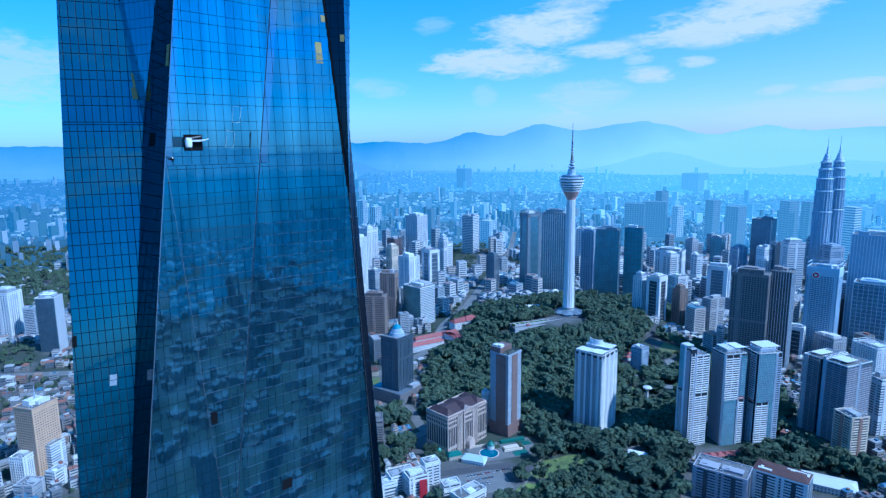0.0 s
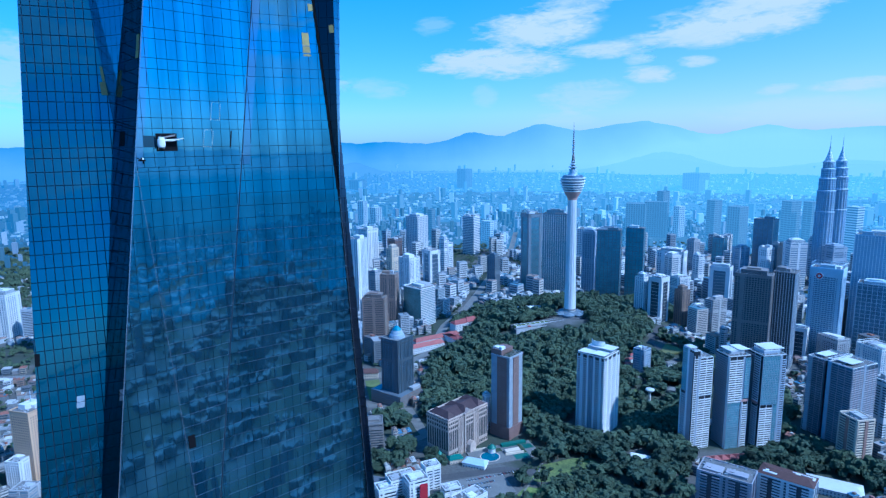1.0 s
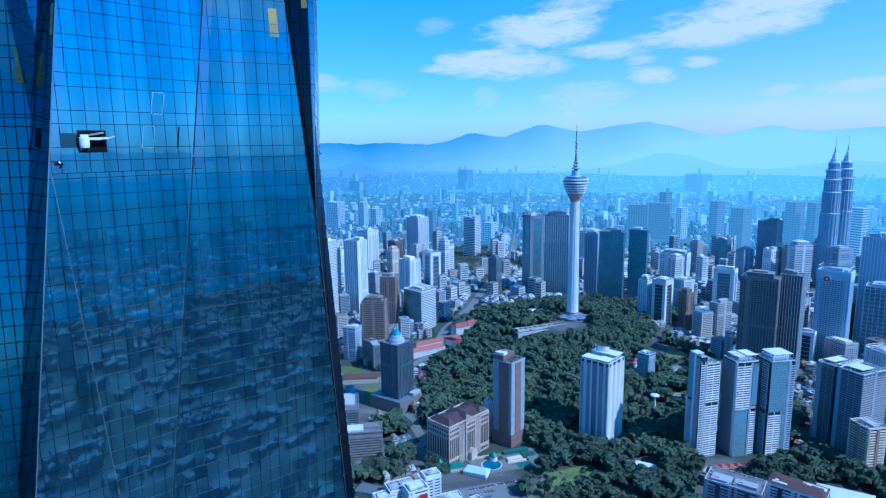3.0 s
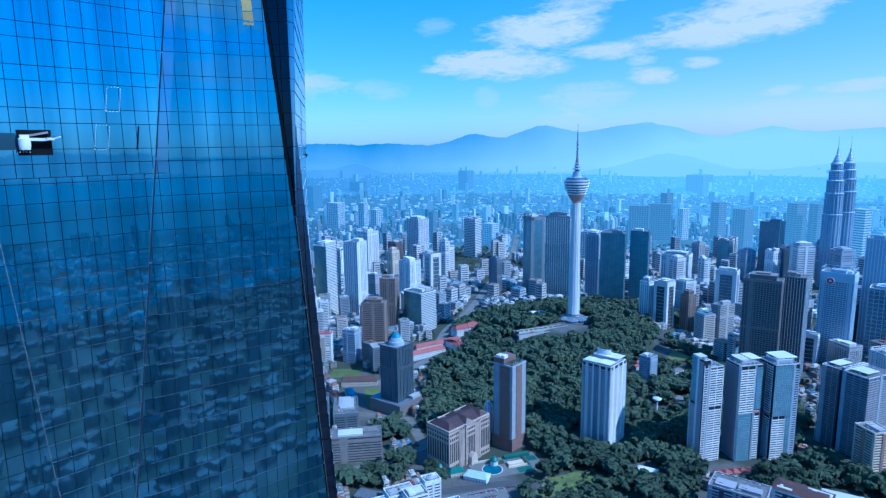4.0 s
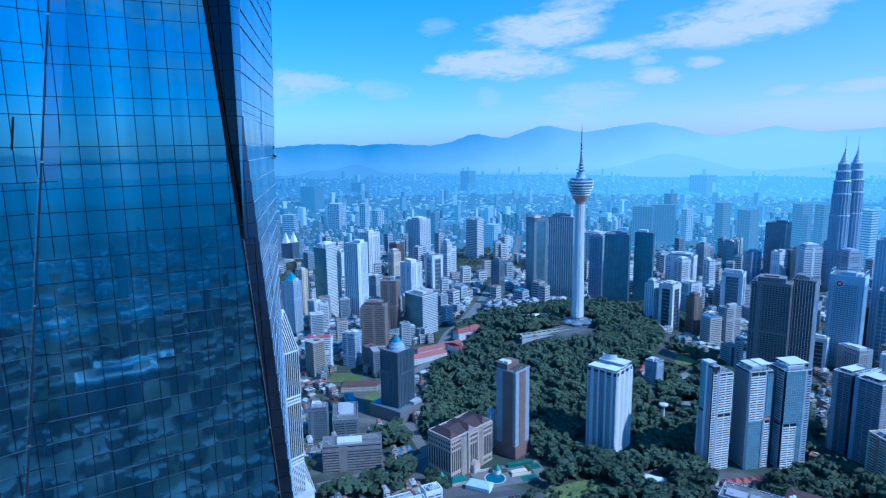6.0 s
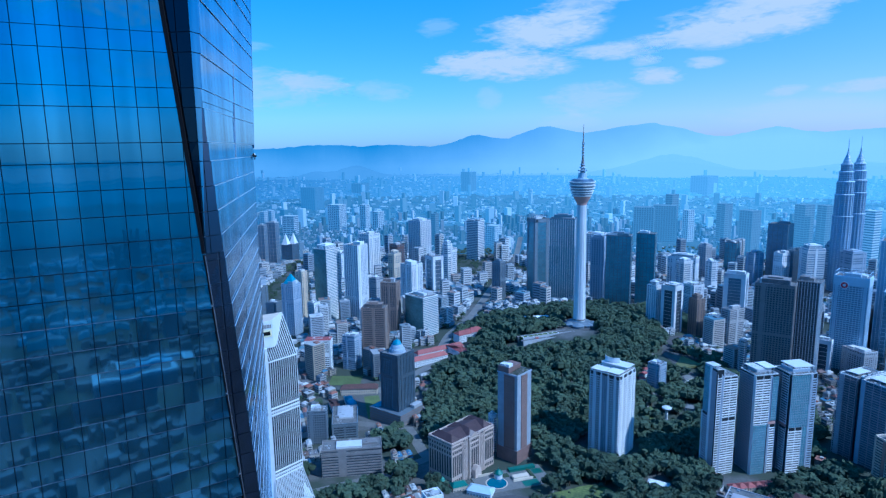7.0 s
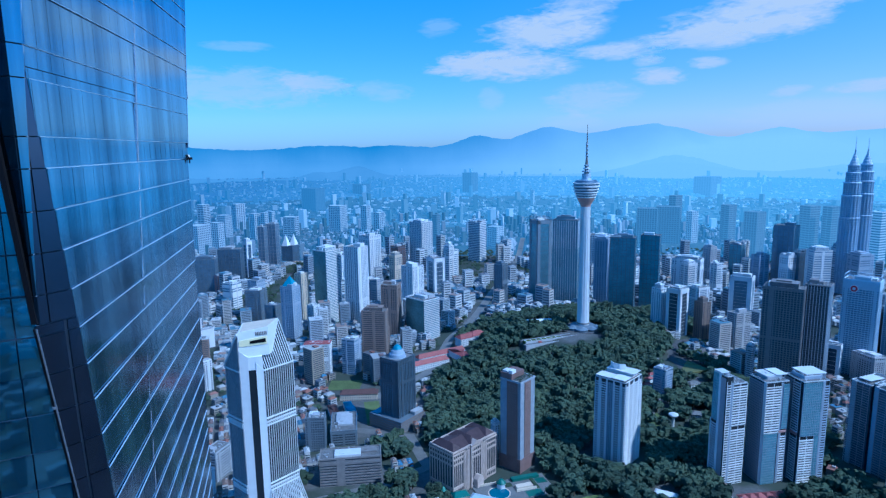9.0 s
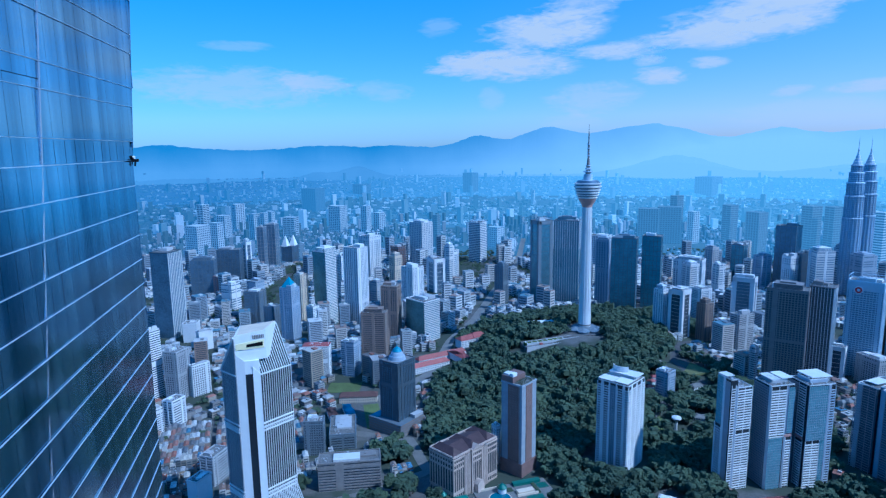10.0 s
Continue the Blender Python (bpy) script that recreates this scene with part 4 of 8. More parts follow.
tower('office_tower', 'brown office tower with vertical stripes', -64.5, 1354.5, 36.6, 29.7, 126.0, -12.7, 'fins', 'brown', 'darkglass')
tower('office_tower', 'brown grey broad banded office block', -79.8, 1170.8, 48.2, 27.5, 114.3, -5.6, 'bands', 'brown', 'darkglass')
tower('office_tower', 'white-banded office block with a teal glass side', 8.5, 1340.3, 62.1, 46.8, 97.5, -45.3, 'bandsr', 'white', 'tealglass')
tower('office_tower', 'small blue-grey banded office block', -122.5, 1130.1, 28.2, 24.9, 68.1, -22.5, 'bands', 'bluegrey', 'blueglass')
red_block = tower('office_tower', 'low white banded building under a red roof', -188.7, 1129.0, 50.1, 25.3, 59.3, 1.9, 'bands', 'white', 'darkglass')
tower('office_tower', 'grey-blue office block beside the shophouses', -126.0, 818.0, 27.0, 20.0, 50.0, 4.0, 'grid', 'slate', 'darkglass')
tower('office_block', 'long pale low office slab with banded windows', -60.8, 731.6, 79.4, 28.9, 37.0, 8.0, 'bands', 'taupe', 'darkglass')
tower('office_tower', 'narrow white apartment block behind a granite hotel', 134.7, 778.9, 7.8, 8.1, 57.5, -64.1, 'grid', 'white', 'darkglass')
tower('office_tower', 'small blue-grey hotel among trees', 437.5, 982.3, 21.9, 21.6, 57.7, -50.0, 'bands', 'bluegrey', 'blueglass')
tower('office_tower', 'pale blue-white ribbed tower', 548.8, 1342.1, 23.7, 18.9, 113.8, -54.3, 'fins', 'white', 'blueglass')
tower('office_tower', 'white tower with a dark glazed strip', 578.7, 1308.9, 32.4, 32.6, 120.6, -50.9, 'frame', 'white', 'darkglass')
tower('office_tower', 'white banded office tower', 688.9, 1466.9, 36.7, 32.5, 86.2, -67.4, 'bands', 'white', 'mirror')
tower('office_tower', 'low broad white office block', 812.7, 1861.8, 82.9, 46.6, 85.6, -34.4, 'grid', 'white', 'mirror')
tower('office_tower', 'white banded apartment tower', 836.2, 1707.8, 25.1, 20.7, 97.9, -68.8, 'bands', 'white', 'mirror')
tower('office_tower', 'brown apartment block with balconies', 631.4, 1299.9, 22.5, 23.1, 91.5, -62.8, 'grid', 'brown', 'darkglass')
tower('office_tower', 'small white apartment block with balconies', 657.4, 1267.7, 18.8, 25.8, 62.3, -64.2, 'grid', 'white', 'darkglass')
tower('office_tower', 'grey stepped building with a rounded crown', 683.2, 1236.3, 23.7, 41.4, 84.6, -65.6, 'bands', 'grey', 'darkglass')
tower('office_tower', 'white portal-framed tower with dark centre', 796.8, 1468.3, 48.0, 35.8, 112.1, -36.5, 'frame', 'white', 'mirror')
tower('office_tower', 'grey-brown tower with banded windows', 1196.9, 2236.6, 52.4, 48.3, 186.3, -61.5, 'grid', 'brown', 'mirror')
tower('office_tower', 'dark blue glass tower downtown', 1131.2, 1898.1, 58.6, 49.8, 179.9, -47.2, 'glass', 'slate', 'mirror')
tower('office_tower', 'dark teal rounded tower', 1011.2, 1963.1, 38.5, 27.3, 110.9, -50.5, 'glass', 'slate', 'mirrorteal')
tower('office_tower', 'dark blue glass tower behind downtown', 1509.2, 2430.4, 48.3, 50.9, 186.0, -70.3, 'glass', 'dark', 'blueglass')
tower('office_tower', 'dark blue glass tower with a flat top', 1551.6, 2359.0, 41.3, 43.0, 189.6, -71.7, 'glass', 'dark', 'blueglass')
tower('office_tower', 'white tower with a slanted roof edge', 1120.4, 1702.0, 41.6, 48.4, 133.5, -90.8, 'bands', 'white', 'mirror')
tower('office_tower', 'dark glass slab tower downtown', 1107.7, 1763.2, 22.4, 31.6, 117.1, -79.8, 'glass', 'slate', 'mirror')
tower('office_tower', 'pale rounded apartment tower', 1237.7, 1701.3, 41.5, 46.3, 120.2, -78.9, 'bands', 'bluegrey', 'mirror')
tower('office_tower', 'huge dark brown office tower with fine grid', 660.6, 1030.5, 62.0, 36.7, 187.3, -34.3, 'grid', 'dark', 'darkglass')
tower('office_tower', 'dark office tower with pale vertical ribs', 723.6, 1035.1, 37.4, 36.4, 189.8, -40.0, 'finsw', 'dark', 'darkglass')
tower('office_tower', 'tall blue-white banded bank tower with a round sign', 845.3, 1101.9, 55.9, 36.9, 182.6, -43.3, 'bandsf', 'blueband', 'blueglass')
tower('office_tower', 'white arched tower with dark centre', 789.5, 1087.0, 28.3, 18.8, 62.2, -41.3, 'frame', 'white', 'darkglass')
tower('office_tower', 'slim grey tower beside dark offices', 612.4, 1038.4, 10.4, 8.9, 78.2, -56.9, 'bands', 'grey', 'darkglass')
framed_tower = tower('office_tower', 'dark green glass tower with a white frame', 330.1, 1703.1, 44.8, 43.7, 230.0, -68.1, 'frame', 'slate', 'mirrorteal')
ribbed_tower = tower('office_tower', 'dark green glass tower with white ribbed crown', 403.1, 1703.1, 71.0, 45.4, 229.2, -19.7, 'finsw', 'slate', 'mirrorteal')
for th, hx, hy, top in ((framed_tower, 23.2, 22.6, 138), (ribbed_tower, 36.4, 23.6, 152)):
    bm = bmesh.new()
    box(bm, -hx, hx, -hy, hy, 0, top)
    screen = part("dark_glass_screen", bm, "mirrorteal", th, "dark glass lower storeys")
    bm = bmesh.new()
    for k in range(int(top / 4)):
        box(bm, -hx - 0.12, hx + 0.12, -hy - 0.12, hy + 0.12, 4 * k + 3.4, 4 * k + 3.8)
    tagged(part("floor_line", bm, "slate", screen), kind="stuff")
tower('office_tower', 'dark teal glass slab tower with a notched top', 530.3, 1577.6, 62.8, 41.1, 197.2, -22.8, 'glass', 'slate', 'mirrorteal')
tower('office_tower', 'dark teal glass tower with a notched top', 614.3, 1613.6, 47.9, 31.1, 195.9, -26.9, 'glass', 'slate', 'mirrorteal')
tower('office_tower', 'pale gridded office tower', 603.3, 2148.1, 67.4, 56.5, 120.5, -26.3, 'grid', 'white', 'mirror')
tower('office_tower', 'blue glass banded tower', 1545.3, 2084.1, 38.5, 37.7, 197.0, -65.0, 'bands', 'bluegrey', 'blueglass')
tower('office_tower', 'broad low grey block', 840.4, 1058.4, 46.3, 29.1, 51.8, -75.7, 'grid', 'grey', 'darkglass')
cream = tower('apartment_tower', 'cream apartment tower with balconies and a brown strip', 632.8, 676.5, 30.6, 26.9, 64.5, -79.9, 'balcony', 'tan', 'darkglass')
bm = bmesh.new()
box(bm, -2.2, 2.2, -15.2, -13.2, 0, 66)
box(bm, 15.1, 17.0, -2.0, 2.0, 0, 66)
part("brown_strip", bm, "brick", cream, "brown clad strip")
tower('apartment_tower', 'white apartment tower with banded balconies', 731.9, 753.5, 25.3, 42.3, 87.1, -76.6, 'bands', 'white', 'darkglass')
tower('apartment_tower', 'white ribbed office tower', -967.6, 1290.2, 42.1, 44.7, 102.3, -3.8, 'fins', 'white', 'mirror')
tower('office_tower', 'white banded office block with a curved top', -788.5, 1172.7, 39.5, 33.7, 118.7, 5.2, 'bandsr', 'white', 'mirror')
tower('office_tower', 'tan office block with small square windows', -484.4, 664.1, 32.5, 38.6, 95.3, -16.5, 'smallwin', 'ochre', 'darkglass')
tower('office_block', 'small white banded office block', -492.1, 638.0, 19.6, 21.8, 34.3, -8.3, 'grid', 'white', 'darkglass')
tower('office_block', 'white office block with blue windows', -468.1, 664.1, 16.8, 22.9, 38.6, -15.2, 'bands', 'white', 'blueglass')
tower('office_block', 'low pale building with a cluttered flat roof', 415.2, 582.9, 60.8, 35.7, 39.0, -35.8, 'balcony', 'mauve', 'darkglass')
tiled_block = tower('office_block', 'low white building with a red roof edge', 484.6, 574.4, 59.6, 29.3, 35.6, -40.4, 'balcony', 'white', 'darkglass')
tower('office_block', 'low white banded office block beside a tan tower', -439.1, 622.1, 13.6, 18.3, 21.6, -13.2, 'bands', 'white', 'darkglass')
tower('office_block', 'low blue-windowed office block', -455.1, 592.9, 23.8, 21.9, 20.8, -3.6, 'bands', 'grey', 'blueglass')
tower('office_block', 'flat-roofed grey market block', -92.0, 858.0, 38.0, 66.0, 22.0, 9.0, 'bands', 'slate', 'darkglass')
tower('office_tower', 'white apartment block with blue windows', 840.6, 936.8, 49.4, 37.8, 73.9, -76.1, 'grid', 'white', 'blueglass')
tower('office_tower', 'grey mid-rise block behind white towers', 911.1, 1366.5, 51.5, 77.6, 58.6, -61.2, 'grid', 'grey', 'mirror')
tower('office_tower', 'pale blue gridded office tower', 500.0, 1672.0, 36.0, 36.0, 180.0, -30.0, 'grid', 'bluegrey', 'mirror')
tower('office_tower', 'pale banded mid-rise office', 597.6, 1729.2, 41.0, 36.3, 90.7, -56.7, 'bands', 'white', 'mirror')
tower('office_tower', 'broad distant slab of stacked flats in haze', 952.0, 2705.0, 84.0, 60.0, 157.0, -22.0, 'grid', 'dark', 'blueglass')
tower('office_tower', 'broad distant slab of stacked flats in haze', 1046.0, 2712.0, 96.0, 60.0, 163.0, -22.0, 'grid', 'dark', 'blueglass')
tower('office_tower', 'twin-topped distant glass tower', 1089.5, 2749.0, 35.0, 45.7, 208.1, -55.1, 'glass', 'slate', 'blueglass')
tower('office_tower', 'distant reddish tower with a pointed top', 1150.8, 2706.4, 30.5, 36.2, 140.7, -61.5, 'grid', 'pink', 'darkglass')
tower('office_tower', 'slate-coloured glass tower far off', 1324.0, 2734.8, 45.2, 46.3, 164.0, -64.4, 'glass', 'slate', 'blueglass')
tower('office_tower', 'broad dark block in the distance', -795.3, 3847.8, 109.4, 87.5, 192.4, -27.5, 'glass', 'slate', 'blueglass', z0=38.3)
tower('office_tower', 'broad dark block in the distance', 213.4, 4316.6, 78.0, 68.1, 257.2, -41.9, 'glass', 'slate', 'blueglass', z0=105.1)
tower('office_tower', 'broad pale block in the distance', 1731.5, 3963.6, 116.0, 118.1, 226.2, -52.6, 'glass', 'slate', 'blueglass', z0=91.8)
tower('office_tower', 'dark twin block in the distance', -551.6, 4296.4, 89.8, 89.1, 188.8, -21.7, 'glass', 'slate', 'blueglass', z0=100.3)
tower('office_tower', 'white banded office in the old town', -264.6, 1835.3, 35.8, 43.0, 113.9, -29.6, 'bands', 'white', 'mirror')
tower('office_tower', 'grey banded mid-rise block', -139.0, 1686.3, 29.4, 27.2, 65.3, -37.8, 'bands', 'grey', 'mirror')
tower('office_tower', 'blue-grey mid-rise office block', -479.0, 1670.2, 32.3, 32.5, 72.6, -26.8, 'grid', 'bluegrey', 'mirror')
tower('office_tower', 'white low-rise office block', -539.7, 1643.2, 35.6, 33.8, 71.5, -24.7, 'bands', 'white', 'mirror')
tower('office_tower', 'small dark glass office block', -361.8, 1424.3, 24.2, 28.2, 62.9, -28.1, 'grid', 'slate', 'mirror')
tower('office_tower', 'small white apartment block', -261.0, 1416.6, 20.7, 18.9, 62.8, -31.8, 'grid', 'white', 'mirror')
tower('office_tower', 'white mid-rise slab by the avenue', 77.9, 2061.1, 33.1, 27.5, 88.3, -45.1, 'bands', 'white', 'mirror')
tower('office_tower', 'cream mid-rise block in the city', -110.7, 1980.4, 26.4, 31.8, 85.1, -39.6, 'grid', 'tan', 'mirror')
tower('office_tower', 'brown mid-rise office block', -74.7, 1220.2, 18.4, 33.3, 60.8, -32.9, 'grid', 'brown', 'darkglass')
tower('office_tower', 'white mid-rise slab downtown', 786.5, 1784.9, 33.3, 33.0, 84.9, -66.5, 'bands', 'white', 'mirror')
tower('office_tower', 'grey slim mid-rise tower downtown', 907.9, 1929.6, 28.3, 25.7, 109.5, -63.1, 'grid', 'grey', 'mirror')
tower('office_tower', 'pale mid-rise tower downtown', 1029.6, 1848.0, 30.3, 40.7, 96.1, -67.0, 'bands', 'bluegrey', 'mirror')
tower('office_tower', 'white mid-rise tower downtown', 1072.6, 1770.1, 28.5, 33.7, 108.9, -69.1, 'grid', 'white', 'mirror')
tower('office_tower', 'white apartment tower downtown', 1256.5, 1831.3, 22.7, 31.3, 120.9, -72.4, 'bands', 'white', 'mirror')
tower('office_tower', 'brown apartment tower behind the bank', 931.4, 1193.3, 24.5, 37.5, 92.8, -75.0, 'grid', 'brown', 'mirror')
tower('office_tower', 'tall blue-grey office tower with a latticed crown', 972.0, 1150.0, 74.0, 50.0, 240.0, -40.0, 'finsw', 'steel', 'steelglass')
tower('office_tower', 'broad blue glass office block before a tall tower', 941.0, 1096.0, 60.0, 40.0, 150.0, -40.0, 'glass', 'blueband', 'blueglass')
tower('office_tower', 'grey apartment tower behind the bank', 941.4, 1258.5, 19.5, 23.0, 91.8, -74.0, 'bands', 'grey', 'mirror')


def roof_cap(th, w, d, h, rise, material, text):
    """A low hipped roof laid over a flat-topped block."""
    bm = bmesh.new()
    v = [bm.verts.new(p) for p in ((-w / 2, -d / 2, h), (w / 2, -d / 2, h), (w / 2, d / 2, h), (-w / 2, d / 2, h), (-w / 2 + d * 0.3, 0, h + rise), (w / 2 - d * 0.3, 0, h + rise))]
    for f in ((0, 1, 5, 4), (1, 2, 5), (2, 3, 4, 5), (3, 0, 4), (3, 2, 1, 0)):
        bm.faces.new([v[i] for i in f])
    part("hipped_roof", bm, material, th, text)


roof_cap(red_block, 51.6, 26.8, 59.3 + 4.2 - hill(-188.7, 1129.0), 2.5, "redroof", "red-brown hipped roof")
roof_cap(tiled_block, 61.1, 30.8, 35.6 + 4.2 - hill(484.6, 574.4), 3, "rooftile", "red-brown hipped roof")

# ---- communications tower on the wooded hill ----
KX, KY = 352.8, 1231.8
comm = empty("communications_tower", KX, KY, 50, 0, "white concrete communications tower with a banded round head and mast", "tower")
FOOT.append((KX, KY, 34))
bm = bmesh.new()
ring(bm, [(14.5, 0), (13.0, 8), (12.2, 30), (11.2, 90), (10.2, 170), (9.6, 230), (9.3, 266)], 32)
shaft = part("shaft", bm, "concrete", comm)
bm = bmesh.new()
for i in range(16):
    a = 2 * math.pi * i / 16
    beam(bm, (12.4 * math.cos(a), 12.4 * math.sin(a), 20), (9.5 * math.cos(a), 9.5 * math.sin(a), 262), 0.9)
tagged(part("fluting", bm, "concrete", shaft), kind="stuff")
bm = bmesh.new()
ring(bm, [(13.6, 16), (13.6, 19)], 32)
part("base_collar", bm, "dark", shaft)
bm = bmesh.new()
ring(bm, [(9.6, 263), (11, 268), (16.5, 277), (18.5, 282)], 32)
part("head_soffit", bm, mat("pink_soffit", (0.62, 0.36, 0.30), 0.6, vary=0.1), comm)
bm = bmesh.new()
ring(bm, [(17.5, 281), (19, 284), (23, 296), (25, 306), (25, 312), (20, 317)], 36)
head = part("head_glazing", bm, "darkglass", comm)
for r, z, t in ((20.0, 281.5, 2.4), (22.0, 286.5, 2.4), (24.0, 291.5, 2.5), (25.8, 297.0, 2.6), (27.2, 303.0, 3.0), (26.6, 309.5, 2.6)):
    bm = bmesh.new()
    ring(bm, [(r - 0.6, z), (r, z + 0.4), (r + 0.5, z + t), (r - 0.5, z + t + 0.3)], 36)
    part("gallery", bm, "concrete", head)
bm = bmesh.new()
ring(bm, [(24, 312), (21, 315.5), (10, 318), (9, 322), (8.5, 330)], 32)
part("head_roof", bm, "steel", comm)
for r, z in ((9.5, 322), (8.5, 328), (9.8, 334), (7.0, 340), (5.4, 346)):
    bm = bmesh.new()
    ring(bm, [(r * 0.55, z - 1.5), (r, z), (r, z + 1.3), (r * 0.5, z + 2.4)], 20)
    part("antenna_deck", bm, "steel", comm)
bm = bmesh.new()
ring(bm, [(4.6, 328), (3.6, 348), (2.4, 360), (2.0, 362), (1.9, 392), (1.2, 394), (1.1, 412), (0.5, 414), (0.35, 429)], 12)
mast = part("mast", bm, "dark", comm)
bm = bmesh.new()
for z in (352, 366, 372, 380, 388):
    ring(bm, [(2.9, z), (2.9, z + 2.2)], 12)
part("mast_collar", bm, "steel", mast)
bm = bmesh.new()
ring(bm, [(26, -4), (27, 11), (25, 12.5), (14, 14)], 32)
part("entrance_podium", bm, "slate", comm)
for a, r in ((-150, 11), (-105, 12), (-60, 10), (-20, 11)):
    bm = bmesh.new()
    ring(bm, [(r, 0), (r, 10), (r + 1.5, 10.5), (r * 0.4, 13.5), (0.5, 15)], 20)
    bmesh.ops.translate(bm, verts=bm.verts, vec=(27 * math.cos(math.radians(a)), 27 * math.sin(math.radians(a)), 0))
    part("round_pavilion", bm, "slate", comm, "round pavilion with a low conical roof")
bm = bmesh.new()
ring(bm, [(42, -12), (43, 5), (42, 6), (25, 6.5)], 32)
part("terrace", bm, "asphalt", comm)

# ---- twin towers ----
def spired_tower(x, y, label):
    th = empty("spired_tower", x, y, 0, 12, label, "skyscraper", "twin spired towers")
    FOOT.append((x, y, 45))
    prof = [(25.5, 0, 222), (24.0, 222, 285), (22.0, 285, 322), (18.5, 322, 350), (15.0, 350, 371)]
    for r, z0, z1 in prof:
        bm = bmesh.new()
        loops = [[bm.verts.new(((r * (1.0 if i % 4 < 2 else 0.9)) * math.cos(math.pi * i / 32), (r * (1.0 if i % 4 < 2 else 0.9)) * math.sin(math.pi * i / 32), z)) for i in range(64)] for z in (z0, z1)]
        for i in range(64):
            bm.faces.new((loops[0][i], loops[0][(i + 1) % 64], loops[1][(i + 1) % 64], loops[1][i]))
        bm.faces.new(loops[1])
        part("tier", bm, "steelglass", th)
        bm = bmesh.new()
        k = int((z1 - z0) / 5.0)
        for i in range(k):
            z = z0 + (z1 - z0) * i / k
            ring(bm, [(r * 0.93, z), (r * 0.965, z + 0.3), (r * 0.965, z + 1.2), (r * 0.93, z + 1.5)], 32, turn=0.02)
        tagged(part("sunshade_band", bm, "steel", th), kind="stuff")
        bm = bmesh.new()
        ring(bm, [(r + 1.2, z1 - 2), (r + 1.2, z1), (r * 0.8, z1 + 2.5)], 16)
        part("tier_cornice", bm, "steel", th)
    bm = bmesh.new()
    ring(bm, [(12, 371), (10.5, 378), (8, 386), (5.5, 394), (3.2, 402), (2.2, 408)], 16)
    part("pinnacle", bm, "steel", th)
    for r, z in ((12.2, 373), (10, 380), (7.4, 388), (5, 396)):
        bm = bmesh.new()
        ring(bm, [(r, z), (r + 0.9, z + 1.4), (r - 0.6, z + 2.2)], 16)
        part("pinnacle_ring", bm, "white", th)
    bm = bmesh.new()
    ring(bm, [(1.6, 408), (2.4, 412), (1.4, 416), (0.9, 418), (0.5, 440), (0.2, 450)], 10)
    part("spire", bm, "steel", th)
    bm = bmesh.new()
    ring(bm, [(14, 0), (14, 190), (12, 194)], 16)
    bmesh.ops.translate(bm, verts=bm.verts, vec=(26, 10, 0))
    part("annex", bm, "steelglass", th)


spired_tower(1223.5, 1744, "steel-banded round skyscraper stepping in to a spire")
spired_tower(1300, 1805, "steel-banded round skyscraper behind its twin")

